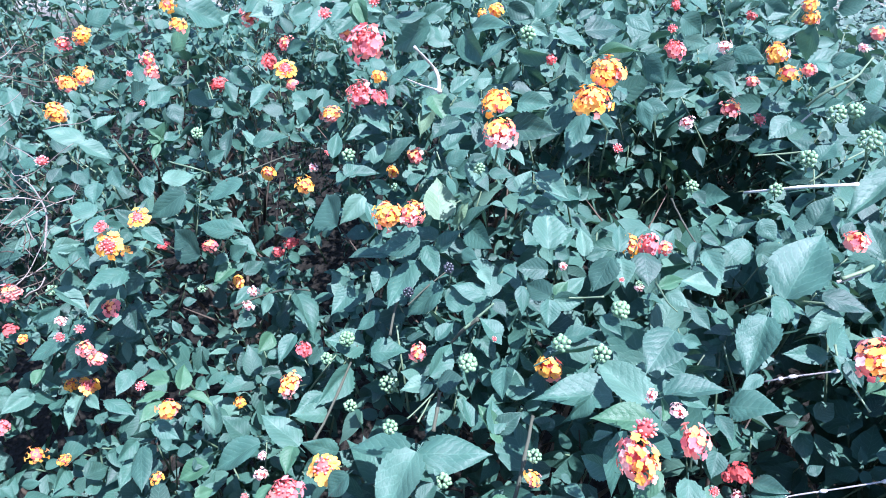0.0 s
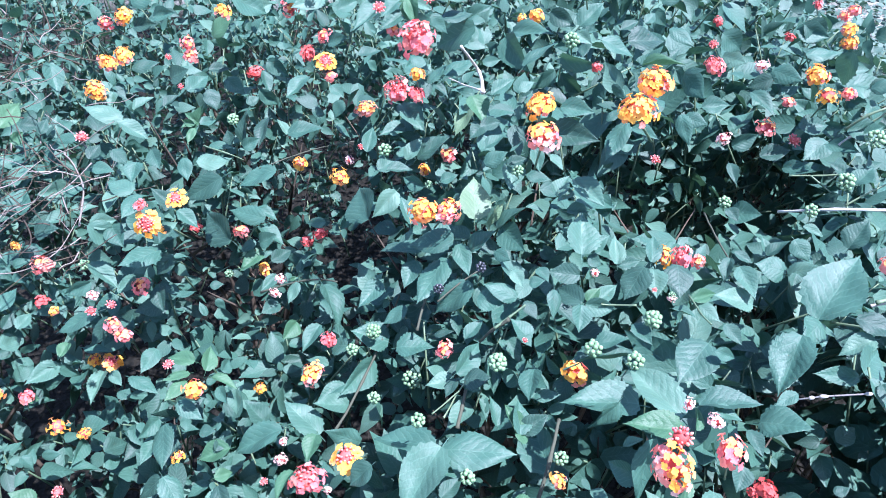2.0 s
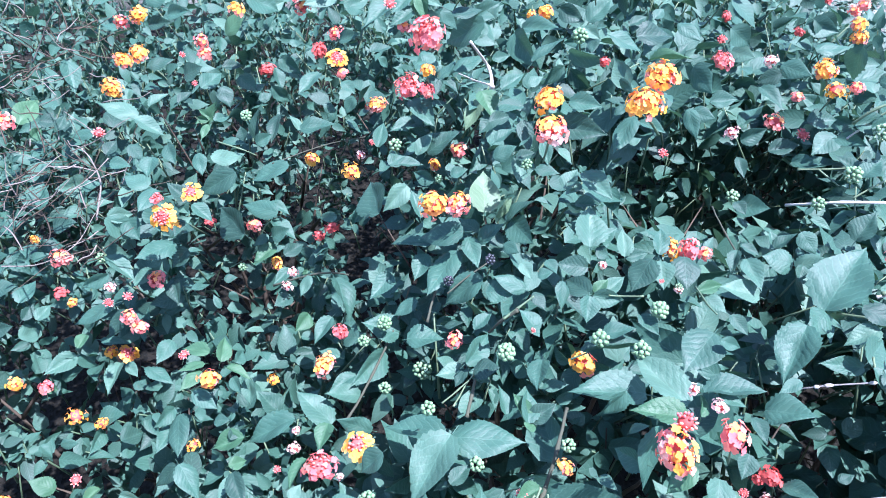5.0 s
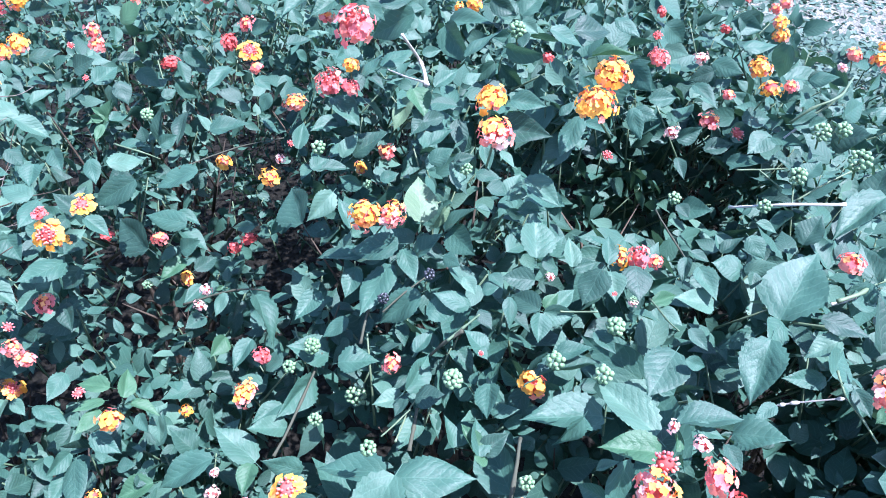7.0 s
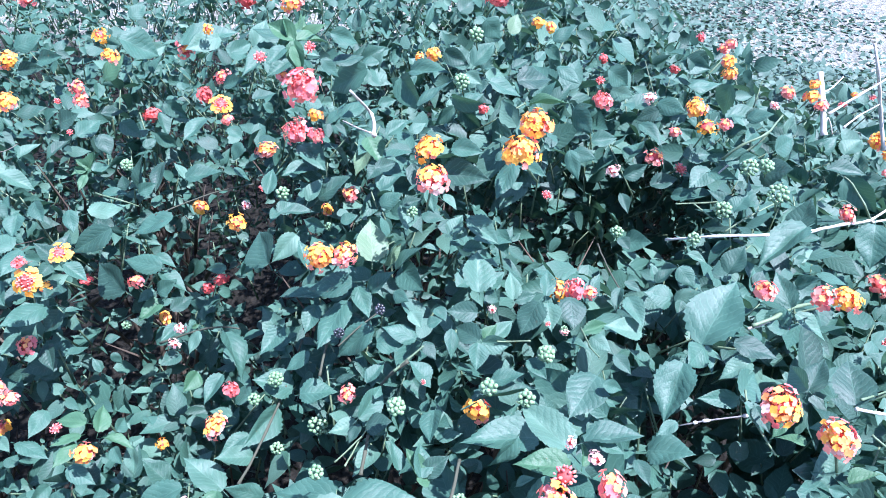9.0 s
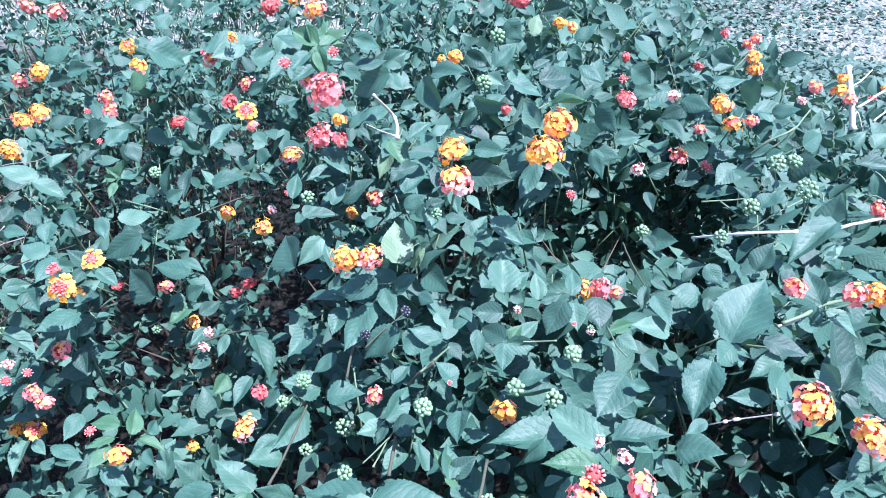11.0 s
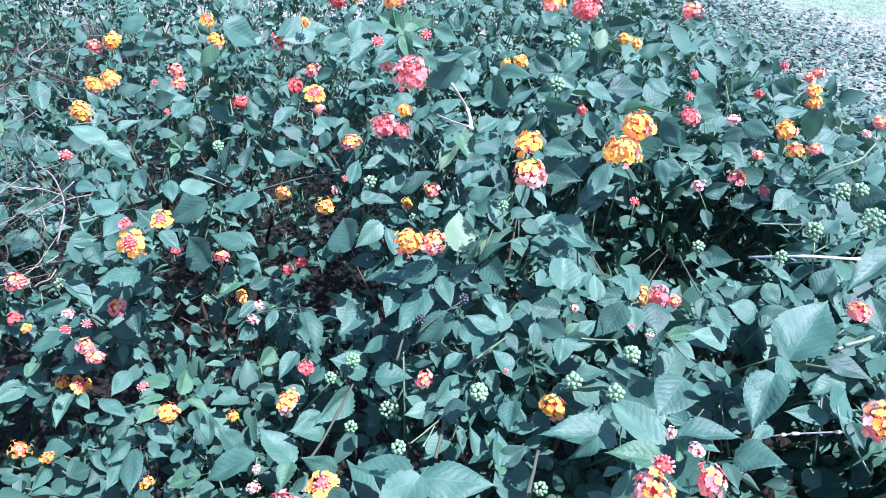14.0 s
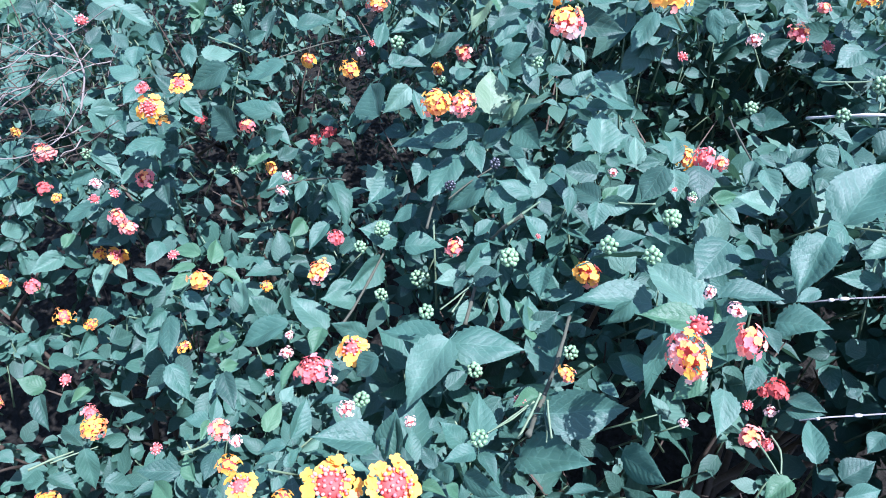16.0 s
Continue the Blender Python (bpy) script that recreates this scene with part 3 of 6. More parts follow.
flower_head(0.364, 0.295, 0.869, -0.13, -0.21, 0.97, 0.0065, "pale")
flower_head(0.520, 0.505, 0.772, -0.49, -0.40, 0.77, 0.0070, "bud")
flower_head(0.521, 0.497, 0.766, -0.11, -0.11, 0.99, 0.0053, "bud")
flower_head(0.688, 0.708, 0.782, -0.49, -0.46, 0.74, 0.0132, "orange")
flower_head(0.684, 0.687, 0.780, -0.12, -0.44, 0.89, 0.0151, "pink")
flower_head(0.672, 0.791, 0.798, -0.21, -0.31, 0.93, 0.0091, "coral")
flower_head(0.399, 0.354, 0.858, -0.46, -0.28, 0.85, 0.0056, "bud")
flower_head(0.660, 0.850, 0.916, -0.47, -0.59, 0.66, 0.0052, "bud")
flower_head(0.648, 0.853, 0.875, -0.37, -0.47, 0.80, 0.0054, "bud")
flower_head(0.586, 0.817, 0.881, -0.38, -0.23, 0.89, 0.0059, "bud")
flower_head(0.606, 0.830, 0.889, -0.17, -0.31, 0.93, 0.0052, "yellow")
flower_head(0.706, 0.869, 0.833, -0.16, -0.32, 0.93, 0.0065, "bud")
flower_head(0.516, 1.015, 0.881, -0.15, -0.40, 0.91, 0.0101, "coral")
flower_head(0.469, 0.766, 0.902, -0.22, -0.50, 0.84, 0.0061, "pale")
flower_head(0.265, 0.805, 0.937, -0.15, -0.71, 0.68, 0.0060, "red")
flower_head(-0.463, 0.904, 0.958, 0.41, -0.57, 0.71, 0.0137, "coral")
flower_head(-0.425, 0.896, 0.955, 0.38, -0.37, 0.85, 0.0145, "coral")
flower_head(-0.223, 1.168, 0.872, 0.05, -0.69, 0.72, 0.0173, "red")
flower_head(-0.236, 1.454, 0.791, 0.20, -0.58, 0.79, 0.0167, "yellow")
flower_head(-0.090, 0.788, 0.997, -0.09, -0.58, 0.81, 0.0129, "orangepink")
flower_head(-0.026, 0.752, 1.044, 0.16, -0.63, 0.76, 0.0048, "bud")
flower_head(-0.357, 0.334, 0.575, 0.24, -0.13, 0.96, 0.0133, "orange")
flower_head(-0.376, 0.357, 0.562, 0.32, 0.00, 0.95, 0.0091, "pink")
flower_head(-0.406, 0.380, 0.580, 0.42, -0.04, 0.91, 0.0078, "bud")
flower_head(-0.463, 0.341, 0.589, 0.39, -0.05, 0.92, 0.0127, "orange")
flower_head(-0.388, 0.269, 0.537, 0.05, -0.09, 0.99, 0.0146, "orange")
flower_head(-0.156, 0.237, 0.784, 0.05, -0.14, 0.99, 0.0085, "coral")
flower_head(-0.126, 0.206, 0.831, 0.15, -0.37, 0.92, 0.0044, "pale")
flower_head(-0.125, 0.190, 0.835, 0.03, -0.05, 1.00, 0.0075, "yellow")
flower_head(-0.114, 0.177, 0.838, 0.04, -0.03, 1.00, 0.0086, "ring")
flower_head(-0.087, 0.170, 0.845, 0.02, -0.05, 1.00, 0.0074, "yellow")
flower_head(-0.096, 0.164, 0.841, 0.24, -0.02, 0.97, 0.0066, "pink")
flower_head(-0.060, 0.172, 0.864, 0.17, -0.19, 0.97, 0.0141, "ring")
flower_head(-0.026, 0.169, 0.875, 0.30, -0.37, 0.88, 0.0140, "ring")
flower_head(-0.256, 0.286, 0.643, 0.26, -0.19, 0.95, 0.0065, "bud")
flower_head(-0.069, 0.243, 0.817, 0.11, -0.38, 0.92, 0.0062, "pale")
flower_head(-0.119, 0.326, 0.732, -0.08, -0.13, 0.99, 0.0147, "pink")
flower_head(-0.158, 0.372, 0.682, 0.15, -0.35, 0.93, 0.0068, "pale")
flower_head(-0.158, 0.385, 0.691, 0.30, -0.33, 0.89, 0.0047, "pale")
flower_head(-0.170, 0.354, 0.674, 0.25, -0.19, 0.95, 0.0047, "bud")
flower_head(-0.088, 0.340, 0.746, -0.22, -0.29, 0.93, 0.0122, "ring")
flower_head(0.044, 0.281, 0.786, -0.07, -0.41, 0.91, 0.0060, "bud")
flower_head(0.072, 0.288, 0.816, 0.07, -0.16, 0.98, 0.0062, "orange")
flower_head(0.119, 0.243, 0.910, -0.24, -0.31, 0.92, 0.0133, "orangepink")
flower_head(0.124, 0.256, 0.918, -0.30, -0.27, 0.91, 0.0082, "bud")
flower_head(0.148, 0.247, 0.922, -0.11, -0.16, 0.98, 0.0094, "coral")
flower_head(0.141, 0.259, 0.930, -0.11, -0.18, 0.98, 0.0054, "pale")
flower_head(0.128, 0.268, 0.931, -0.24, -0.53, 0.82, 0.0040, "pale")
flower_head(0.214, 0.294, 0.814, -0.06, -0.09, 0.99, 0.0085, "red")
flower_head(0.206, 0.294, 0.809, -0.09, -0.29, 0.95, 0.0047, "red")
flower_head(0.198, 0.289, 0.798, -0.05, -0.32, 0.95, 0.0047, "bud")
flower_head(0.211, 0.284, 0.801, -0.37, -0.29, 0.88, 0.0047, "pale")
flower_head(0.185, 0.252, 0.819, -0.25, -0.27, 0.93, 0.0084, "coral")
flower_head(0.193, 0.246, 0.822, -0.42, -0.14, 0.90, 0.0041, "pink")
flower_head(-0.471, 0.435, 0.662, 0.51, -0.42, 0.76, 0.0094, "orange")
flower_head(-0.450, 0.446, 0.648, 0.14, -0.08, 0.99, 0.0091, "pink")
flower_head(-0.470, 0.546, 0.767, 0.51, -0.37, 0.77, 0.0053, "orange")
flower_head(-0.294, 0.591, 0.770, 0.10, -0.34, 0.93, 0.0066, "red")
flower_head(-0.319, 0.562, 0.786, 0.05, -0.43, 0.90, 0.0064, "orange")
flower_head(0.165, 0.432, 0.856, 0.00, -0.50, 0.86, 0.0040, "pale")
flower_head(0.154, 0.444, 0.853, 0.00, -0.50, 0.86, 0.0028, "bud")
flower_head(0.112, 0.479, 0.837, 0.00, -0.50, 0.86, 0.0042, "pale")
flower_head(0.050, 0.399, 0.832, 0.00, -0.50, 0.86, 0.0030, "bud")
flower_head(-0.026, 0.225, 0.841, 0.00, -0.50, 0.86, 0.0042, "pale")
flower_head(-0.094, 0.301, 0.758, 0.00, -0.50, 0.86, 0.0036, "pale")
flower_head(0.139, 0.248, 0.833, 0.00, -0.50, 0.86, 0.0030, "pale")
flower_head(-0.530, 0.646, 0.850, 0.35, -0.50, 0.80, 0.0120, "coral")

# clusters of berries
berry_cluster(0.029, 0.378, 0.828, 0.0092, "green")
berry_cluster(0.098, 0.377, 0.851, 0.0086, "green")
berry_cluster(0.146, 0.407, 0.856, 0.0089, "green")
berry_cluster(0.119, 0.343, 0.879, 0.0079, "green")
berry_cluster(-0.077, 0.414, 0.726, 0.0072, "green")
berry_cluster(-0.046, 0.454, 0.707, 0.0126, "green")
berry_cluster(-0.028, 0.330, 0.813, 0.0071, "green")
berry_cluster(-0.086, 0.479, 0.744, 0.0093, "green")
berry_cluster(-0.105, 0.464, 0.733, 0.0076, "green")
berry_cluster(0.106, 0.741, 0.984, 0.0103, "green")
berry_cluster(0.089, 0.680, 0.959, 0.0104, "green")
berry_cluster(-0.095, 0.651, 0.841, 0.0086, "green")
berry_cluster(-0.306, 0.777, 0.794, 0.0093, "green")
berry_cluster(0.263, 0.626, 0.815, 0.0085, "green")
berry_cluster(0.391, 0.639, 0.891, 0.0129, "green")
berry_cluster(0.379, 0.557, 0.912, 0.0131, "green")
berry_cluster(0.336, 0.564, 0.889, 0.0107, "green")
berry_cluster(0.310, 0.551, 0.864, 0.0081, "green")
berry_cluster(0.011, 0.306, 0.781, 0.0074, "green")
berry_cluster(0.016, 0.231, 0.819, 0.0070, "green")
berry_cluster(0.074, 0.302, 0.820, 0.0065, "green")
berry_cluster(-0.063, 0.259, 0.803, 0.0068, "green")
berry_cluster(0.040, 0.539, 0.898, 0.0066, "green")
berry_cluster(-0.281, 0.615, 0.681, 0.0067, "green")
berry_cluster(-0.400, 0.541, 0.750, 0.0070, "green")
berry_cluster(0.391, 0.611, 0.910, 0.0094, "green")
berry_cluster(0.013, 0.481, 0.833, 0.0061, "dark")
berry_cluster(-0.024, 0.481, 0.804, 0.0062, "dark")
berry_cluster(0.115, 0.497, 0.820, 0.0050, "green")
berry_cluster(0.165, 0.434, 0.857, 0.0037, "green")
berry_cluster(-0.045, 0.620, 0.821, 0.0054, "green")

# leaves of the outer shoots
leaf(-0.425, 0.734, 0.811, 93, 26, -21, 0.049, 0.027)
leaf(-0.409, 0.698, 0.829, -87, -33, 14, 0.038, 0.021)
leaf(-0.525, 0.783, 0.857, -149, -37, -25, 0.047, 0.024)
leaf(-0.487, 0.936, 0.841, -95, 11, 53, 0.038, 0.020)
leaf(-0.544, 0.901, 0.881, -28, -8, 16, 0.040, 0.019)
leaf(-0.481, 0.934, 0.874, -73, 21, 47, 0.040, 0.026)
leaf(-0.447, 0.919, 0.864, -102, 16, 50, 0.039, 0.021)
leaf(-0.472, 0.873, 0.809, -74, 10, 31, 0.039, 0.021)
leaf(-0.419, 0.868, 0.799, -93, 33, 49, 0.032, 0.027)
leaf(-0.389, 0.845, 0.794, -25, 7, 33, 0.042, 0.026)
leaf(-0.375, 0.895, 0.801, -53, -6, 31, 0.031, 0.017)
leaf(-0.361, 0.915, 0.778, -109, -30, 34, 0.035, 0.024)
leaf(-0.362, 0.851, 0.795, -143, -39, 4, 0.032, 0.023)
leaf(-0.371, 0.901, 0.843, -165, -46, -44, 0.023, 0.016)
leaf(-0.314, 0.816, 0.735, -20, 67, -21, 0.048, 0.026)
leaf(-0.320, 0.880, 0.913, -65, -35, 42, 0.052, 0.043)
leaf(-0.367, 0.913, 0.842, -79, 49, 45, 0.048, 0.025, "young")
leaf(-0.368, 0.805, 0.770, 69, 32, -12, 0.020, 0.011, "young")
leaf(-0.371, 0.812, 0.766, -66, 46, 30, 0.029, 0.015, "young")
leaf(-0.367, 0.805, 0.771, 173, -29, 14, 0.029, 0.015, "young")
leaf(-0.366, 0.802, 0.772, -54, -44, 47, 0.020, 0.012, "young")
leaf(-0.367, 0.803, 0.772, 131, 2, -22, 0.022, 0.012, "young")
leaf(-0.463, 0.796, 0.814, -177, -29, -5, 0.024, 0.017)
leaf(-0.436, 0.784, 0.796, -34, 15, 1, 0.033, 0.018)
leaf(-0.410, 0.813, 0.787, -24, 13, 8, 0.029, 0.014)
leaf(-0.349, 0.787, 0.747, -97, 4, 10, 0.036, 0.017)
leaf(-0.295, 0.766, 0.760, -67, 26, 53, 0.025, 0.018)
leaf(-0.327, 0.888, 0.756, -49, 12, 45, 0.023, 0.015)
leaf(-0.490, 0.672, 0.824, -16, 35, 34, 0.021, 0.013)
leaf(-0.447, 0.676, 0.821, 88, -12, -27, 0.037, 0.016)
leaf(-0.321, 0.792, 0.748, 31, 40, -38, 0.021, 0.018)
leaf(-0.214, 0.942, 0.894, 134, -3, -45, 0.052, 0.029)
leaf(-0.165, 0.796, 0.933, -47, 13, 47, 0.033, 0.017)
leaf(-0.095, 0.699, 0.982, 146, -15, -0, 0.052, 0.025)
leaf(-0.307, 0.948, 0.795, -106, -34, 64, 0.040, 0.024)
leaf(-0.305, 0.887, 0.779, -66, -51, 90, 0.040, 0.020)
leaf(-0.231, 0.757, 0.790, -84, 11, 22, 0.046, 0.025)
leaf(-0.239, 0.777, 0.776, 39, 26, 15, 0.029, 0.014)
leaf(-0.205, 0.783, 0.811, -82, -29, 47, 0.020, 0.013)
leaf(-0.127, 0.720, 0.793, -6, 29, 11, 0.037, 0.018)
leaf(-0.095, 0.791, 0.820, -135, -15, 8, 0.051, 0.029)
leaf(-0.066, 0.710, 0.795, -78, 40, 26, 0.050, 0.027)
leaf(-0.077, 0.698, 0.799, -36, 37, 4, 0.034, 0.019)
leaf(-0.037, 0.717, 0.898, -56, 20, 4, 0.043, 0.023)
leaf(-0.059, 0.772, 0.860, -42, 29, -11, 0.035, 0.019)
leaf(-0.011, 0.769, 0.920, -87, 60, 51, 0.039, 0.021)
leaf(0.005, 0.752, 0.920, 26, 46, 7, 0.029, 0.021)
leaf(-0.048, 0.668, 0.983, -88, -46, 40, 0.025, 0.014)
leaf(-0.006, 0.691, 0.965, 65, -36, -57, 0.059, 0.033)
leaf(-0.053, 0.775, 0.859, -129, -16, 7, 0.027, 0.014)
leaf(-0.077, 0.753, 0.901, -120, -16, 17, 0.027, 0.015)
leaf(-0.130, 0.722, 0.913, -47, -0, 14, 0.030, 0.015)
leaf(-0.128, 0.759, 0.889, -65, -46, 48, 0.019, 0.012)
leaf(-0.167, 0.788, 0.823, 130, -59, -44, 0.026, 0.016)
leaf(-0.185, 0.812, 0.830, -126, -20, 14, 0.025, 0.017)
leaf(-0.227, 0.865, 0.814, 149, -15, -3, 0.047, 0.023)
leaf(-0.314, 0.937, 0.783, -143, -43, -25, 0.037, 0.019)
leaf(-0.190, 0.839, 0.873, -101, 25, 44, 0.031, 0.018)
leaf(-0.005, 0.737, 0.856, 147, -37, 13, 0.044, 0.024, "pale")
leaf(-0.005, 0.663, 0.903, -148, -30, -2, 0.032, 0.026, "young")
leaf(0.009, 0.646, 0.883, 139, -24, -22, 0.024, 0.018)
leaf(-0.164, 0.729, 0.822, -90, -41, 6, 0.024, 0.013)
leaf(-0.272, 0.809, 0.780, 169, -22, 21, 0.045, 0.022)
leaf(0.149, 0.706, 0.950, -73, -0, 32, 0.044, 0.029)
leaf(0.201, 0.755, 0.946, -137, -11, 24, 0.034, 0.017)
leaf(0.113, 0.650, 0.974, -96, -21, 25, 0.035, 0.019)
leaf(0.094, 0.694, 0.962, -123, -20, 40, 0.021, 0.014)
leaf(0.080, 0.672, 0.945, -131, 6, 106, 0.046, 0.022)
leaf(0.039, 0.886, 0.879, -130, 20, 33, 0.065, 0.028)
leaf(0.037, 0.811, 0.893, -54, 41, 17, 0.016, 0.012)
leaf(0.047, 0.716, 0.913, -48, 21, -14, 0.054, 0.019)
leaf(0.027, 0.773, 0.920, -154, -17, 64, 0.058, 0.033)
leaf(0.015, 0.647, 0.914, -47, 18, 19, 0.032, 0.016)
leaf(0.037, 0.608, 0.940, -65, 23, 23, 0.019, 0.012)
leaf(0.075, 0.578, 0.941, -111, 6, 36, 0.031, 0.018)
leaf(0.113, 0.557, 0.941, -52, 35, -3, 0.019, 0.010)
leaf(0.119, 0.595, 0.956, -144, -17, 82, 0.020, 0.010)
leaf(0.130, 0.561, 0.939, 150, -29, 15, 0.042, 0.021)
leaf(0.129, 0.552, 0.917, -71, 16, 21, 0.012, 0.009)
leaf(0.140, 0.579, 0.923, -130, 4, 13, 0.028, 0.014)
leaf(0.196, 0.628, 0.913, -168, -33, 37, 0.033, 0.016)
leaf(0.208, 0.658, 0.894, -120, 1, 49, 0.026, 0.017)
leaf(0.221, 0.732, 0.907, -157, -17, 73, 0.041, 0.028)
leaf(0.225, 0.746, 0.898, -127, 34, 45, 0.025, 0.012)
leaf(0.153, 0.642, 0.954, -121, 24, 13, 0.042, 0.012, "young")
leaf(0.004, 0.724, 0.910, -76, 11, 43, 0.021, 0.012)
leaf(0.001, 0.805, 0.934, -51, 8, 49, 0.017, 0.012)
leaf(0.079, 0.823, 0.932, -117, -19, 70, 0.034, 0.022)
leaf(0.155, 0.781, 0.931, -61, 20, 20, 0.024, 0.012)
leaf(0.194, 0.839, 0.917, -41, 27, 18, 0.019, 0.014)
leaf(0.005, 0.600, 0.904, -56, 1, 35, 0.026, 0.014)
leaf(0.011, 0.577, 0.896, -60, 23, 5, 0.026, 0.014)
leaf(0.054, 0.561, 0.909, -160, -40, 1, 0.024, 0.013)
leaf(0.069, 0.554, 0.907, -143, -17, -0, 0.020, 0.010)
leaf(0.031, 0.557, 0.891, -74, 15, 25, 0.021, 0.012)
leaf(0.011, 0.568, 0.884, -83, 32, 48, 0.025, 0.016)
leaf(0.067, 0.576, 0.917, -118, 9, 42, 0.049, 0.026)
leaf(0.280, 0.824, 0.915, -91, -34, 63, 0.037, 0.028)
leaf(0.294, 0.841, 0.880, -135, 5, 56, 0.032, 0.023)
leaf(0.361, 0.847, 0.862, -140, 5, 53, 0.041, 0.025)
leaf(0.456, 1.016, 0.856, -85, -27, 70, 0.049, 0.037)
leaf(0.428, 0.917, 0.853, -85, 7, 20, 0.048, 0.024)
leaf(0.357, 0.830, 0.859, 94, -25, -64, 0.031, 0.021)
leaf(0.333, 0.818, 0.846, -154, -7, 13, 0.046, 0.021)
leaf(0.240, 0.705, 0.881, -87, 10, 36, 0.030, 0.020)
leaf(0.300, 0.743, 0.813, -81, 29, 67, 0.033, 0.021)
leaf(0.367, 0.743, 0.842, -82, 7, 30, 0.036, 0.026)
leaf(0.396, 0.728, 0.835, 127, -18, -16, 0.039, 0.029)
leaf(0.383, 0.701, 0.847, -151, 18, 43, 0.038, 0.017)
leaf(0.335, 0.741, 0.802, -83, 14, 25, 0.036, 0.022)
leaf(0.366, 0.596, 0.865, -51, 32, -11, 0.026, 0.021)
leaf(0.371, 0.610, 0.859, 36, 11, -13, 0.034, 0.018)
leaf(0.456, 0.798, 0.869, -87, 17, 47, 0.031, 0.016)
leaf(0.381, 0.674, 0.879, -103, 11, 37, 0.036, 0.025)
leaf(0.447, 0.696, 0.880, -58, 12, 56, 0.033, 0.026)
leaf(0.498, 0.822, 0.889, -73, 14, 40, 0.028, 0.020)
leaf(0.489, 0.809, 0.881, -164, -22, 86, 0.031, 0.024)
leaf(0.408, 0.644, 0.880, -151, 38, 49, 0.040, 0.033)
leaf(0.281, 0.688, 0.824, -169, -21, 9, 0.027, 0.013)
leaf(0.461, 0.871, 0.880, -38, -83, -163, 0.052, 0.032)
leaf(0.355, 0.720, 0.802, -135, 23, 36, 0.036, 0.018)
leaf(-0.444, 0.624, 0.785, 154, 21, -76, 0.038, 0.028)
leaf(-0.437, 0.604, 0.793, -70, 15, 30, 0.022, 0.014)
leaf(-0.390, 0.597, 0.835, -96, -4, 30, 0.024, 0.015)
leaf(-0.378, 0.622, 0.842, -112, -39, -2, 0.022, 0.017)
leaf(-0.419, 0.638, 0.817, -14, 21, 22, 0.023, 0.015)
leaf(-0.328, 0.609, 0.853, -147, -26, 32, 0.025, 0.017)
leaf(-0.294, 0.602, 0.849, -157, -37, 15, 0.025, 0.016)
leaf(-0.328, 0.699, 0.777, -37, -16, 31, 0.050, 0.024)
leaf(-0.297, 0.559, 0.820, 71, 40, -17, 0.027, 0.016)
leaf(-0.374, 0.538, 0.809, -48, -16, 48, 0.026, 0.017)
leaf(-0.374, 0.533, 0.810, -64, -54, 46, 0.039, 0.025)
leaf(-0.460, 0.567, 0.769, -92, 17, 41, 0.029, 0.022)
leaf(-0.387, 0.531, 0.761, -111, -27, -11, 0.040, 0.021)
leaf(-0.378, 0.512, 0.754, 122, -15, -75, 0.030, 0.016)
leaf(-0.352, 0.548, 0.729, 162, 8, -38, 0.033, 0.016)
leaf(-0.335, 0.554, 0.711, -155, -16, 24, 0.033, 0.020)
leaf(-0.295, 0.589, 0.684, -75, 1, 20, 0.016, 0.012)
leaf(-0.279, 0.564, 0.688, -105, -57, 42, 0.018, 0.010)
leaf(-0.279, 0.534, 0.692, 42, 37, 22, 0.018, 0.010)
leaf(-0.309, 0.540, 0.712, -31, -19, 8, 0.025, 0.012)
leaf(-0.094, 0.658, 0.811, -72, -5, 10, 0.030, 0.016)
leaf(-0.107, 0.672, 0.801, -44, 4, 27, 0.025, 0.019)
leaf(-0.043, 0.524, 0.812, 88, -7, -6, 0.036, 0.019)
leaf(-0.211, 0.573, 0.678, 142, 6, -20, 0.025, 0.019)
leaf(-0.191, 0.588, 0.699, 162, -30, 4, 0.027, 0.015)
leaf(-0.222, 0.613, 0.684, 149, -7, -23, 0.029, 0.015)
leaf(-0.033, 0.630, 0.819, -77, 23, 23, 0.020, 0.014)
leaf(0.016, 0.526, 0.847, -39, 21, 89, 0.028, 0.015, "pale")
leaf(0.049, 0.544, 0.890, -106, 3, 26, 0.023, 0.013)
leaf(0.075, 0.522, 0.885, -35, 38, -5, 0.022, 0.017)
leaf(0.088, 0.535, 0.860, -118, 25, 24, 0.026, 0.013)
leaf(0.105, 0.496, 0.845, -54, 22, 13, 0.027, 0.016)
leaf(0.110, 0.444, 0.834, -48, 17, 10, 0.025, 0.014)
leaf(0.184, 0.442, 0.845, -64, 2, 26, 0.029, 0.012, "young")
leaf(0.170, 0.436, 0.841, -140, 19, -6, 0.024, 0.011)
leaf(0.045, 0.453, 0.825, 82, 23, -22, 0.032, 0.018)
leaf(0.051, 0.441, 0.834, -146, -14, 6, 0.019, 0.012)
leaf(0.054, 0.455, 0.840, -88, 25, 21, 0.014, 0.011)
leaf(0.074, 0.444, 0.846, 178, -29, -29, 0.026, 0.014)
leaf(0.055, 0.410, 0.820, 56, 38, -3, 0.024, 0.019)
leaf(0.134, 0.412, 0.844, -146, -6, 11, 0.023, 0.014)
leaf(0.031, 0.534, 0.837, -146, -4, 52, 0.036, 0.027)
leaf(0.280, 0.426, 0.848, -38, 25, -12, 0.072, 0.047)
leaf(0.332, 0.511, 0.854, -45, 44, -8, 0.031, 0.023)
leaf(0.292, 0.526, 0.849, -149, -23, 31, 0.024, 0.018)
leaf(0.278, 0.533, 0.823, -71, 37, -6, 0.025, 0.014)
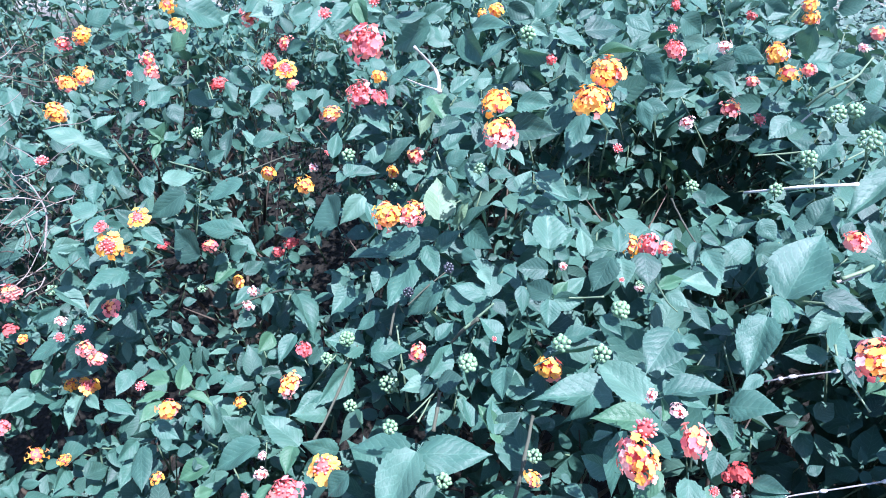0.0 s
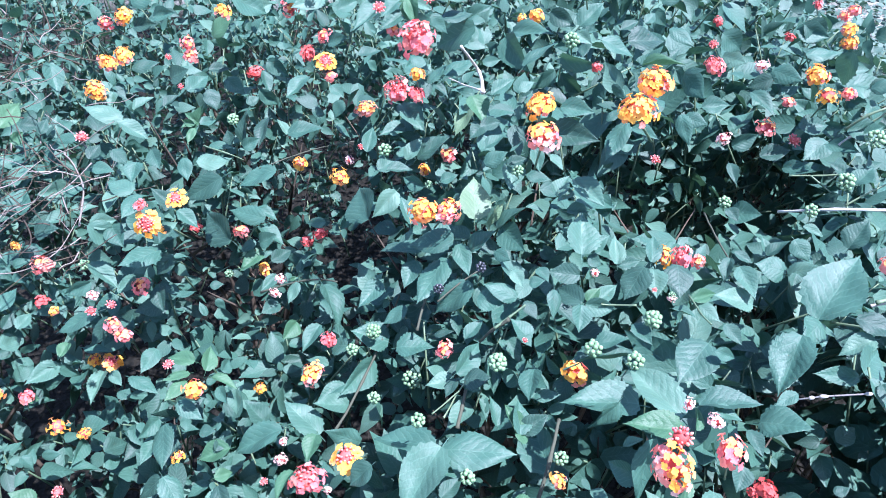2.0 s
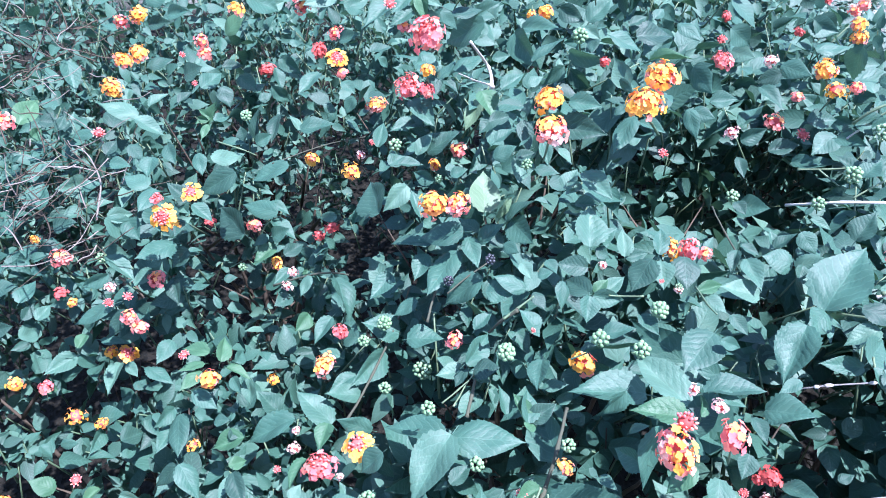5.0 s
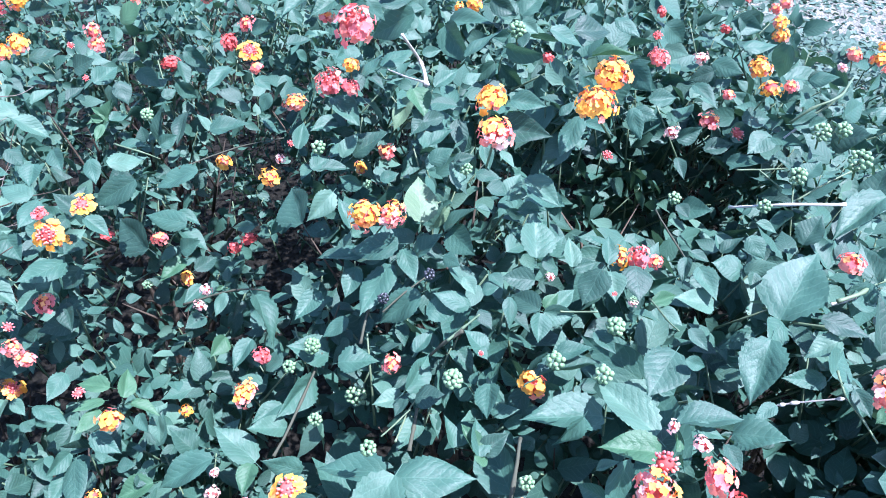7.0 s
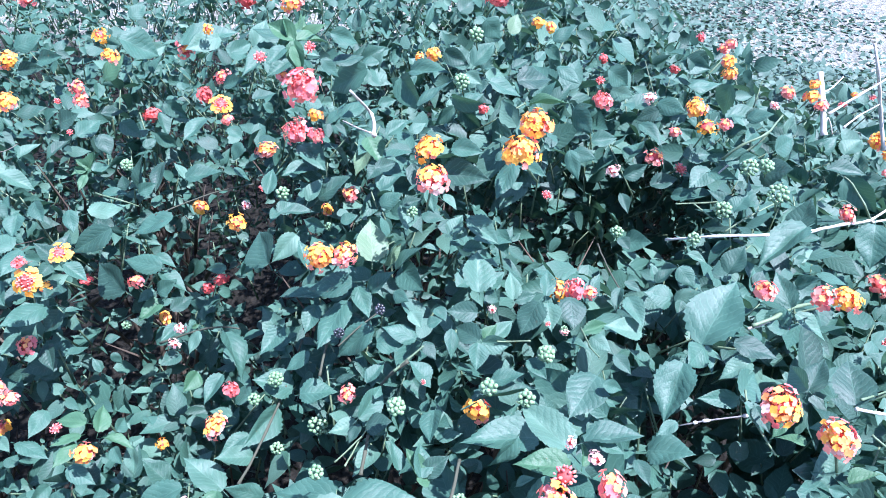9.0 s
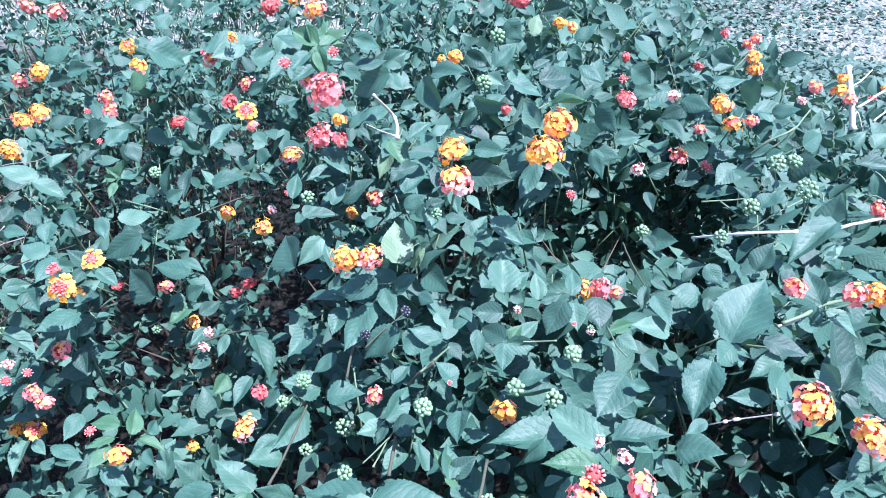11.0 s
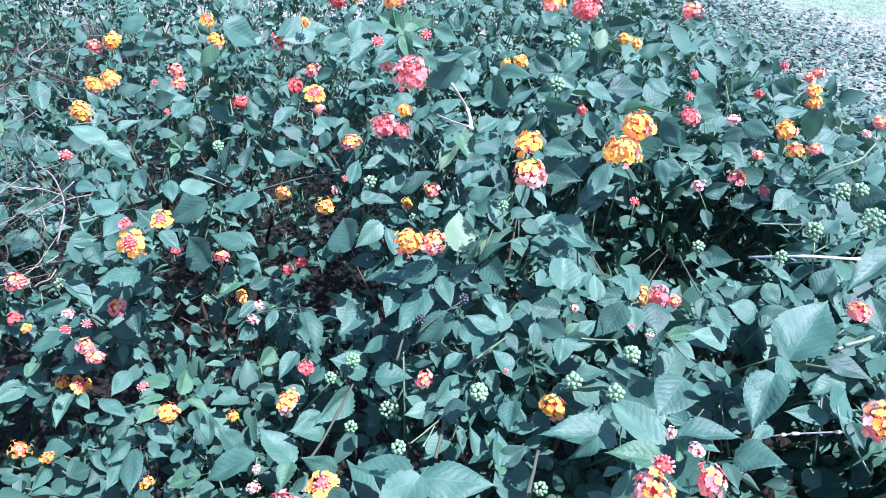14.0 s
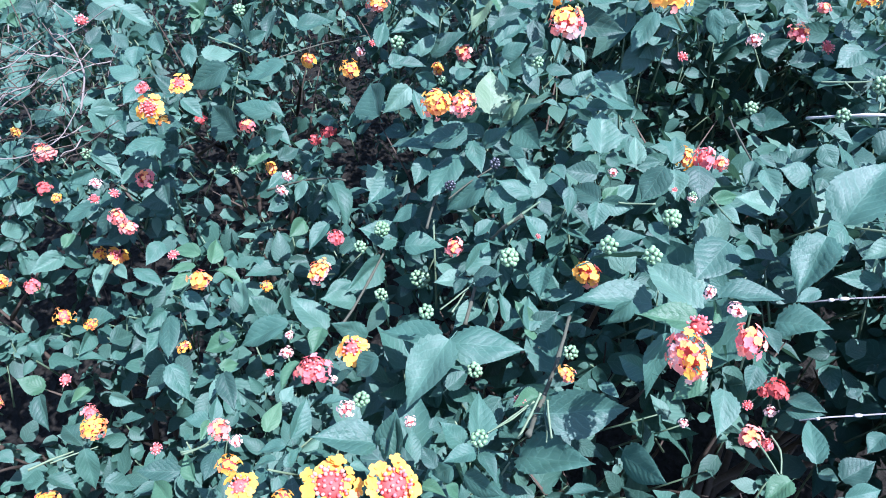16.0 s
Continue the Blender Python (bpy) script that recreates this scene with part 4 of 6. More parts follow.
leaf(0.281, 0.497, 0.834, 90, 19, -35, 0.030, 0.024)
leaf(0.280, 0.493, 0.837, -111, 36, 47, 0.028, 0.016)
leaf(0.279, 0.479, 0.849, 161, -27, -15, 0.016, 0.012)
leaf(0.279, 0.537, 0.823, 11, 29, 3, 0.017, 0.011)
leaf(0.229, 0.475, 0.856, -170, -9, 15, 0.034, 0.018)
leaf(0.237, 0.447, 0.840, 91, 17, -21, 0.036, 0.022)
leaf(0.191, 0.440, 0.843, -139, -6, 29, 0.022, 0.014)
leaf(0.236, 0.508, 0.844, -115, -12, 16, 0.018, 0.010)
leaf(0.230, 0.499, 0.845, 159, -17, 22, 0.027, 0.012)
leaf(0.289, 0.401, 0.876, -118, -0, 18, 0.034, 0.019)
leaf(0.334, 0.433, 0.862, -78, -5, 25, 0.025, 0.019)
leaf(0.335, 0.470, 0.874, -37, 31, 21, 0.017, 0.013)
leaf(0.281, 0.423, 0.848, 137, -0, -31, 0.030, 0.023)
leaf(0.300, 0.387, 0.869, 107, -18, -6, 0.029, 0.018)
leaf(0.239, 0.374, 0.882, 151, -26, 16, 0.049, 0.030)
leaf(0.200, 0.406, 0.856, -142, -16, 15, 0.020, 0.012)
leaf(0.306, 0.546, 0.849, -112, -11, 14, 0.021, 0.011)
leaf(0.273, 0.627, 0.800, -133, 31, 41, 0.035, 0.026)
leaf(0.263, 0.613, 0.817, -153, -12, 17, 0.018, 0.014)
leaf(-0.372, 0.497, 0.728, 115, -20, -2, 0.048, 0.024)
leaf(-0.382, 0.522, 0.692, 137, -43, -16, 0.039, 0.020)
leaf(-0.432, 0.484, 0.654, 147, 4, -36, 0.037, 0.022)
leaf(-0.434, 0.479, 0.656, -43, -49, 17, 0.038, 0.018)
leaf(-0.401, 0.505, 0.621, -176, -0, 8, 0.045, 0.021)
leaf(-0.387, 0.498, 0.631, -132, -13, 18, 0.023, 0.013)
leaf(-0.425, 0.521, 0.642, -94, -2, -13, 0.036, 0.017)
leaf(-0.322, 0.494, 0.679, 173, -1, -27, 0.033, 0.019)
leaf(-0.431, 0.509, 0.661, 177, 1, -8, 0.023, 0.014, "young")
leaf(-0.336, 0.457, 0.677, -109, -6, -15, 0.037, 0.018)
leaf(-0.356, 0.455, 0.640, -12, 0, 13, 0.018, 0.014)
leaf(-0.258, 0.451, 0.715, 84, 4, -13, 0.031, 0.017, "young")
leaf(-0.260, 0.430, 0.711, 161, 11, -25, 0.030, 0.014, "young")
leaf(-0.242, 0.438, 0.718, 2, 17, 40, 0.029, 0.017, "young")
leaf(-0.244, 0.442, 0.704, -97, -8, -27, 0.031, 0.015, "young")
leaf(-0.259, 0.438, 0.714, 133, 21, 6, 0.027, 0.014, "young")
leaf(-0.261, 0.407, 0.708, -112, -19, 27, 0.030, 0.016)
leaf(-0.232, 0.448, 0.706, -9, -3, 58, 0.018, 0.015)
leaf(-0.222, 0.447, 0.685, -172, -49, 15, 0.028, 0.015)
leaf(-0.233, 0.436, 0.698, -144, -11, 33, 0.021, 0.013)
leaf(-0.294, 0.419, 0.663, 162, 9, -57, 0.030, 0.017)
leaf(-0.284, 0.409, 0.668, -163, -5, 18, 0.048, 0.023)
leaf(-0.294, 0.409, 0.648, 170, 7, -4, 0.034, 0.017)
leaf(-0.364, 0.413, 0.607, -25, -32, 29, 0.030, 0.023)
leaf(-0.410, 0.448, 0.589, -85, 21, 17, 0.034, 0.027)
leaf(-0.405, 0.441, 0.582, -176, 5, -62, 0.035, 0.017)
leaf(-0.211, 0.386, 0.672, 110, -14, -14, 0.031, 0.021, "young")
leaf(-0.223, 0.381, 0.674, -15, 11, 41, 0.017, 0.011)
leaf(-0.241, 0.395, 0.681, -89, 16, 13, 0.016, 0.013)
leaf(-0.217, 0.356, 0.669, -50, -16, 29, 0.019, 0.013, "young")
leaf(-0.435, 0.412, 0.592, -84, 6, 53, 0.021, 0.012)
leaf(-0.448, 0.402, 0.603, -113, -25, -22, 0.018, 0.014)
leaf(-0.407, 0.407, 0.579, -85, -4, -27, 0.034, 0.018)
leaf(-0.362, 0.403, 0.592, -21, -17, 27, 0.022, 0.012)
leaf(-0.163, 0.400, 0.688, 106, -22, -8, 0.056, 0.028)
leaf(-0.455, 0.449, 0.643, -66, -45, 54, 0.016, 0.012, "young")
leaf(-0.180, 0.533, 0.693, 160, -13, -55, 0.025, 0.020, "young")
leaf(-0.138, 0.489, 0.677, 75, 2, -6, 0.026, 0.013)
leaf(-0.105, 0.430, 0.691, 115, 30, -19, 0.038, 0.021)
leaf(-0.128, 0.401, 0.682, 57, 21, 9, 0.049, 0.030)
leaf(-0.124, 0.379, 0.714, 172, -2, 5, 0.027, 0.018, "young")
leaf(-0.081, 0.365, 0.728, 97, 31, -61, 0.035, 0.019)
leaf(-0.192, 0.431, 0.650, 68, 50, -4, 0.034, 0.024)
leaf(-0.016, 0.335, 0.774, 76, -11, 5, 0.055, 0.028)
leaf(-0.011, 0.326, 0.783, -92, 11, 6, 0.059, 0.032)
leaf(-0.013, 0.427, 0.748, 100, 43, -19, 0.022, 0.014)
leaf(-0.064, 0.324, 0.760, 118, -40, -13, 0.027, 0.021)
leaf(-0.025, 0.450, 0.776, -92, 24, 0, 0.020, 0.010)
leaf(-0.222, 0.490, 0.675, -143, 8, -23, 0.016, 0.014)
leaf(-0.009, 0.316, 0.774, -123, 10, -4, 0.016, 0.008)
leaf(0.141, 0.369, 0.800, 97, 10, -5, 0.064, 0.034)
leaf(0.145, 0.304, 0.871, 38, 5, -3, 0.050, 0.027)
leaf(0.120, 0.353, 0.820, 124, -39, -69, 0.032, 0.018)
leaf(0.137, 0.281, 0.887, 86, 10, -7, 0.036, 0.021, "young")
leaf(0.126, 0.293, 0.862, 171, -65, -38, 0.050, 0.024)
leaf(0.176, 0.371, 0.871, 142, -7, -3, 0.043, 0.031)
leaf(0.048, 0.413, 0.823, -143, -4, 1, 0.014, 0.011)
leaf(0.060, 0.395, 0.802, 169, -5, 29, 0.030, 0.021)
leaf(0.062, 0.384, 0.781, -90, 20, 7, 0.022, 0.012)
leaf(0.087, 0.375, 0.836, -65, -7, -23, 0.065, 0.021)
leaf(0.104, 0.396, 0.836, -91, 22, 14, 0.027, 0.015)
leaf(0.047, 0.340, 0.789, 25, 19, 21, 0.026, 0.014, "young")
leaf(0.049, 0.339, 0.791, 3, 12, 25, 0.030, 0.018)
leaf(0.051, 0.344, 0.788, -64, 29, 21, 0.025, 0.016)
leaf(0.046, 0.335, 0.793, -59, -25, 7, 0.014, 0.012, "young")
leaf(0.032, 0.349, 0.787, 17, 27, 29, 0.025, 0.014)
leaf(0.107, 0.286, 0.862, -94, 43, -2, 0.015, 0.007)
leaf(0.094, 0.283, 0.813, -135, 19, 4, 0.017, 0.009)
leaf(0.144, 0.288, 0.905, -82, 6, -18, 0.039, 0.021)
leaf(0.151, 0.285, 0.908, -109, -9, 4, 0.018, 0.010)
leaf(0.143, 0.278, 0.894, -8, 24, 47, 0.019, 0.010, "young")
leaf(0.288, 0.366, 0.850, 92, 7, -28, 0.034, 0.015)
leaf(0.282, 0.358, 0.865, -42, 2, 38, 0.031, 0.027)
leaf(0.275, 0.331, 0.885, -168, -13, 24, 0.020, 0.011)
leaf(0.288, 0.314, 0.889, 119, -30, 8, 0.014, 0.008, "young")
leaf(0.209, 0.307, 0.899, 117, -12, -10, 0.017, 0.009)
leaf(0.188, 0.302, 0.866, -164, -2, -1, 0.019, 0.011)
leaf(0.219, 0.287, 0.812, -129, 26, 7, 0.025, 0.013)
leaf(0.175, 0.355, 0.880, -92, -17, 38, 0.017, 0.010)
leaf(0.205, 0.321, 0.850, -127, 39, 18, 0.035, 0.026)
leaf(0.419, 0.555, 0.877, 120, -20, 8, 0.069, 0.032)
leaf(0.427, 0.578, 0.853, -34, 34, -33, 0.045, 0.030)
leaf(0.578, 0.745, 0.816, -123, -34, 79, 0.064, 0.036)
leaf(0.579, 0.663, 0.804, 161, -35, 12, 0.055, 0.040)
leaf(0.708, 0.725, 0.792, 94, -22, -21, 0.046, 0.023)
leaf(0.357, 0.446, 0.871, 13, 28, -33, 0.035, 0.020)
leaf(0.332, 0.468, 0.870, -23, 22, 20, 0.026, 0.012)
leaf(0.365, 0.449, 0.862, -132, -17, 11, 0.033, 0.018)
leaf(0.347, 0.442, 0.875, 145, -68, -22, 0.032, 0.022)
leaf(0.387, 0.492, 0.856, -144, 52, 49, 0.027, 0.014)
leaf(0.540, 0.521, 0.789, -144, 45, 32, 0.020, 0.017)
leaf(0.321, 0.347, 0.881, -39, 27, -10, 0.033, 0.018)
leaf(0.312, 0.338, 0.894, 11, 3, -75, 0.023, 0.019)
leaf(0.379, 0.362, 0.848, -13, 17, -13, 0.043, 0.032)
leaf(0.503, 0.473, 0.793, 122, -37, 37, 0.029, 0.016, "young")
leaf(0.465, 0.438, 0.801, -93, 1, 12, 0.017, 0.014, "young")
leaf(0.421, 0.370, 0.850, -105, -13, 34, 0.028, 0.021)
leaf(0.403, 0.352, 0.859, 146, -11, -6, 0.029, 0.022)
leaf(0.326, 0.293, 0.876, 100, -28, 7, 0.024, 0.014)
leaf(0.328, 0.286, 0.862, -88, 26, -12, 0.022, 0.012, "young")
leaf(0.314, 0.284, 0.860, -103, -11, 52, 0.014, 0.009)
leaf(0.297, 0.300, 0.884, 48, -13, 6, 0.020, 0.011, "young")
leaf(0.269, 0.335, 0.885, -146, -26, 1, 0.024, 0.013)
leaf(0.373, 0.288, 0.863, -126, -7, 13, 0.014, 0.012)
leaf(0.390, 0.322, 0.862, -159, 20, 32, 0.012, 0.008)
leaf(0.435, 0.805, 0.864, -82, 5, 7, 0.059, 0.028)
leaf(0.461, 0.710, 0.874, -45, 29, 24, 0.027, 0.020)
leaf(0.631, 0.833, 0.799, -57, 28, -8, 0.037, 0.031)
leaf(0.583, 0.788, 0.802, -103, 3, 14, 0.050, 0.026)
leaf(0.390, 0.659, 0.884, -71, 18, 51, 0.022, 0.016)
leaf(0.504, 0.822, 0.892, -78, 12, 46, 0.028, 0.017)
leaf(0.703, 0.857, 0.839, -132, 36, 61, 0.028, 0.014)
leaf(-0.254, 0.342, 0.689, -135, -28, -16, 0.038, 0.021)
leaf(-0.276, 0.369, 0.642, 116, -36, -29, 0.039, 0.017)
leaf(-0.427, 0.362, 0.574, -145, -14, 26, 0.042, 0.022)
leaf(-0.426, 0.370, 0.573, 96, 44, -16, 0.029, 0.021, "young")
leaf(-0.366, 0.319, 0.561, 53, 4, 26, 0.038, 0.026)
leaf(-0.338, 0.296, 0.605, -155, -48, -3, 0.042, 0.021)
leaf(-0.393, 0.286, 0.548, 96, -14, -6, 0.026, 0.020)
leaf(-0.388, 0.287, 0.554, -98, -16, -23, 0.031, 0.017)
leaf(-0.356, 0.370, 0.574, -98, -12, 40, 0.026, 0.015)
leaf(-0.386, 0.381, 0.563, 156, 12, -9, 0.024, 0.012, "young")
leaf(-0.288, 0.252, 0.641, -77, -29, 8, 0.027, 0.018)
leaf(-0.204, 0.242, 0.700, 98, 7, -14, 0.034, 0.018)
leaf(-0.176, 0.220, 0.739, 42, 13, -40, 0.023, 0.012, "young")
leaf(-0.189, 0.204, 0.735, 54, 1, -29, 0.024, 0.019, "young")
leaf(-0.153, 0.220, 0.784, 174, -9, 8, 0.019, 0.014)
leaf(-0.176, 0.261, 0.749, 92, 2, -12, 0.021, 0.013)
leaf(-0.176, 0.261, 0.748, 1, 20, 41, 0.019, 0.011)
leaf(-0.173, 0.254, 0.761, 178, 1, -38, 0.016, 0.010, "young")
leaf(-0.192, 0.320, 0.712, 166, 12, 13, 0.027, 0.013)
leaf(-0.333, 0.344, 0.573, -79, 18, -3, 0.025, 0.012)
leaf(-0.441, 0.303, 0.563, -115, -13, -6, 0.019, 0.014)
leaf(-0.419, 0.302, 0.553, -59, -1, 24, 0.015, 0.010)
leaf(-0.185, 0.309, 0.738, -152, -4, 15, 0.034, 0.016)
leaf(-0.126, 0.241, 0.779, -11, 11, 1, 0.025, 0.013, "young")
leaf(-0.106, 0.234, 0.787, -12, 17, 55, 0.029, 0.016)
leaf(-0.010, 0.324, 0.791, 152, -14, 9, 0.061, 0.037)
leaf(-0.044, 0.213, 0.833, 100, 21, -3, 0.040, 0.023)
leaf(-0.038, 0.204, 0.831, -13, 65, -46, 0.036, 0.015)
leaf(-0.029, 0.200, 0.840, 13, 19, -47, 0.030, 0.017)
leaf(-0.091, 0.188, 0.843, -22, -10, 44, 0.016, 0.007)
leaf(-0.097, 0.207, 0.830, 104, -7, 8, 0.018, 0.010)
leaf(-0.100, 0.197, 0.831, 93, -20, 13, 0.015, 0.007)
leaf(-0.135, 0.341, 0.715, 163, 9, 28, 0.034, 0.016, "young")
leaf(-0.132, 0.287, 0.741, -24, 16, 10, 0.015, 0.011)
leaf(-0.008, 0.193, 0.850, 39, 9, -7, 0.015, 0.009)
leaf(0.001, 0.194, 0.852, 96, -53, -51, 0.017, 0.013)
leaf(-0.015, 0.230, 0.826, -51, -13, 21, 0.015, 0.010)
leaf(-0.051, 0.171, 0.852, -47, -18, 39, 0.015, 0.007)
leaf(-0.054, 0.188, 0.852, -88, -18, -25, 0.014, 0.008)
leaf(-0.014, 0.182, 0.850, -114, 14, -5, 0.016, 0.008, "young")
leaf(-0.091, 0.260, 0.790, -65, -4, -28, 0.020, 0.011)
leaf(-0.082, 0.186, 0.847, -119, -1, 26, 0.008, 0.005)
leaf(0.017, 0.234, 0.803, 4, 0, 20, 0.041, 0.021)
leaf(0.007, 0.229, 0.810, 69, 46, -14, 0.024, 0.015)
leaf(-0.008, 0.291, 0.776, -42, 8, 11, 0.023, 0.013)
leaf(0.058, 0.262, 0.804, -84, 7, 45, 0.057, 0.034)
leaf(0.047, 0.254, 0.757, -114, 42, 12, 0.062, 0.030)
leaf(0.058, 0.288, 0.784, 126, 11, 1, 0.025, 0.013, "young")
leaf(0.053, 0.268, 0.794, 136, -18, -38, 0.016, 0.012)
leaf(0.018, 0.224, 0.814, -151, 13, -9, 0.023, 0.011)
leaf(0.009, 0.217, 0.796, -129, 21, 59, 0.029, 0.017)
leaf(-0.001, 0.188, 0.842, -110, -45, 6, 0.013, 0.008, "young")
leaf(0.014, 0.222, 0.818, 122, 19, -3, 0.023, 0.013)
leaf(0.122, 0.280, 0.836, 49, -20, -69, 0.028, 0.017)
leaf(0.117, 0.260, 0.769, -148, 25, 69, 0.040, 0.027)
leaf(0.089, 0.209, 0.812, 106, 10, 36, 0.022, 0.011)
leaf(0.142, 0.259, 0.870, 125, -26, -2, 0.025, 0.015, "young")
leaf(0.178, 0.290, 0.811, 166, -10, -15, 0.035, 0.021)
leaf(0.199, 0.305, 0.821, 158, -22, -12, 0.019, 0.015)
leaf(0.217, 0.280, 0.810, -114, 36, 3, 0.023, 0.012)
leaf(0.225, 0.241, 0.813, -6, 2, -8, 0.034, 0.016)
leaf(0.224, 0.277, 0.803, 67, -62, -30, 0.016, 0.012)
leaf(0.232, 0.227, 0.822, -63, 30, -4, 0.023, 0.017)
leaf(0.226, 0.212, 0.830, -79, 9, 45, 0.023, 0.016)
leaf(0.262, 0.255, 0.832, 130, -13, 22, 0.017, 0.013)
leaf(0.211, 0.233, 0.804, 125, -12, 12, 0.023, 0.016, "young")
leaf(0.234, 0.244, 0.798, -143, 36, 21, 0.013, 0.009)
leaf(0.254, 0.289, 0.821, -71, 16, 1, 0.012, 0.008)
leaf(-0.316, 0.899, 0.901, -57, -10, 41, 0.031, 0.026)
leaf(-0.296, 0.901, 0.887, -46, 7, 53, 0.025, 0.019)
leaf(-0.265, 0.937, 0.884, -65, 9, 14, 0.078, 0.043)
leaf(-0.182, 0.842, 0.919, -63, -27, 49, 0.030, 0.024)
leaf(-0.142, 0.816, 0.932, -30, 45, 44, 0.039, 0.025)
leaf(-0.063, 0.611, 1.023, -158, -57, 29, 0.030, 0.017, "young")
leaf(-0.066, 0.638, 1.013, 69, 22, -33, 0.029, 0.020, "young")
leaf(-0.069, 0.670, 1.001, -16, 45, 65, 0.029, 0.015, "young")
leaf(-0.068, 0.666, 1.002, -101, 37, 39, 0.033, 0.017, "young")
leaf(-0.067, 0.651, 1.008, 126, -11, -26, 0.023, 0.012, "young")
leaf(-0.066, 0.645, 1.010, -67, -4, 11, 0.031, 0.016, "young")
leaf(-0.067, 0.648, 1.009, 49, 38, -14, 0.023, 0.012, "young")
leaf(-0.167, 1.071, 0.926, -63, 10, 57, 0.036, 0.021)
leaf(-0.068, 0.639, 0.995, 132, -10, -20, 0.032, 0.016)
leaf(-0.040, 0.689, 1.001, -67, -24, 61, 0.034, 0.018)
leaf(-0.015, 0.710, 0.996, 6, 46, -39, 0.028, 0.014)
leaf(-0.039, 0.686, 0.972, -58, 6, 11, 0.037, 0.019)
leaf(-0.340, 0.914, 0.954, -58, 16, 56, 0.031, 0.023)
leaf(-0.295, 0.922, 0.948, -31, 51, 17, 0.028, 0.022)
leaf(-0.284, 0.935, 0.949, -28, 16, 71, 0.023, 0.017)
leaf(-0.311, 0.906, 0.929, -47, 30, 42, 0.029, 0.019)
leaf(-0.273, 0.983, 0.920, -38, 18, 40, 0.032, 0.017)
leaf(-0.245, 1.092, 0.896, -34, 43, 20, 0.026, 0.016)
leaf(-0.010, 0.868, 0.975, -44, 37, 27, 0.046, 0.028)
leaf(0.024, 1.083, 0.948, -74, 20, 36, 0.037, 0.020)
leaf(-0.018, 0.710, 0.995, -17, 37, -7, 0.029, 0.020)
leaf(-0.017, 0.775, 0.938, -64, 18, 75, 0.034, 0.023)
leaf(-0.014, 0.762, 0.940, -63, 7, 16, 0.029, 0.015)
leaf(-0.011, 0.697, 0.945, -13, 39, 24, 0.024, 0.015)
leaf(0.049, 1.071, 0.914, 16, 29, -57, 0.045, 0.032)
leaf(0.063, 1.024, 0.889, -27, 45, 71, 0.034, 0.017)
leaf(0.116, 1.107, 0.882, -40, 17, 33, 0.038, 0.028)
leaf(0.135, 0.919, 0.937, -74, -48, 82, 0.038, 0.028)
leaf(0.180, 0.981, 0.897, -25, 37, 37, 0.035, 0.023, "pale")
leaf(0.112, 0.803, 0.924, -58, 40, 22, 0.039, 0.025)
leaf(0.107, 0.834, 0.906, 49, 43, -22, 0.037, 0.028)
leaf(0.228, 0.921, 0.912, -81, 33, 32, 0.038, 0.021)
leaf(0.207, 1.060, 0.901, -131, 26, 55, 0.050, 0.024)
leaf(0.449, 1.019, 0.847, -104, -6, 56, 0.048, 0.031)
leaf(0.491, 0.820, 0.884, -81, 28, 17, 0.026, 0.021)
leaf(0.456, 0.794, 0.870, -124, 27, 39, 0.032, 0.020)
leaf(-0.481, 0.582, 0.778, 1, 42, 4, 0.032, 0.024)
leaf(-0.490, 0.585, 0.776, 25, 28, -16, 0.033, 0.018)
leaf(-0.502, 0.545, 0.778, -72, 19, 32, 0.023, 0.017)
leaf(-0.531, 0.667, 0.832, -10, 20, 31, 0.044, 0.026, "young")
leaf(-0.512, 0.676, 0.832, -78, -7, 29, 0.024, 0.018)
leaf(-0.506, 0.644, 0.829, -16, 6, 71, 0.022, 0.015, "young")
leaf(-0.457, 0.474, 0.743, -4, 10, 12, 0.033, 0.020)
leaf(-0.493, 0.488, 0.746, -81, 6, 29, 0.027, 0.019)
leaf(-0.454, 0.465, 0.728, -9, 14, 52, 0.021, 0.012)
leaf(-0.439, 0.466, 0.728, -12, 8, 23, 0.022, 0.014)
leaf(-0.492, 0.461, 0.711, -76, 12, 45, 0.024, 0.018)
leaf(-0.457, 0.454, 0.713, -15, -26, 45, 0.028, 0.021)
leaf(-0.499, 0.524, 0.784, 11, -12, 26, 0.020, 0.016)
leaf(-0.504, 0.507, 0.748, -75, 28, 36, 0.020, 0.017)
leaf(-0.255, 0.595, 0.833, 104, -30, -55, 0.051, 0.025)
leaf(-0.338, 0.569, 0.828, 72, 11, -13, 0.034, 0.023)
leaf(-0.328, 0.561, 0.831, 166, -14, -9, 0.032, 0.020)
leaf(-0.345, 0.602, 0.841, -176, -24, 3, 0.025, 0.021)
leaf(-0.230, 0.690, 0.781, 102, -20, -14, 0.052, 0.028)
leaf(-0.231, 0.630, 0.755, 76, 3, -35, 0.050, 0.024)
leaf(-0.300, 0.573, 0.804, -108, -31, 5, 0.028, 0.017)
leaf(-0.310, 0.572, 0.779, 171, 7, -27, 0.027, 0.021)
leaf(-0.317, 0.550, 0.769, 151, 16, -23, 0.050, 0.025)
leaf(-0.309, 0.556, 0.757, 128, -37, -27, 0.028, 0.023)
leaf(-0.358, 0.546, 0.801, -139, -18, 24, 0.029, 0.022)
leaf(-0.247, 0.645, 0.691, 140, -9, -16, 0.037, 0.021, "young")
leaf(-0.256, 0.650, 0.704, 141, -11, -36, 0.023, 0.012)
leaf(-0.249, 0.645, 0.704, -83, 34, 41, 0.027, 0.020)
leaf(-0.230, 0.622, 0.698, -35, -4, 34, 0.032, 0.018)
leaf(-0.253, 0.671, 0.738, -113, -13, 10, 0.029, 0.015)
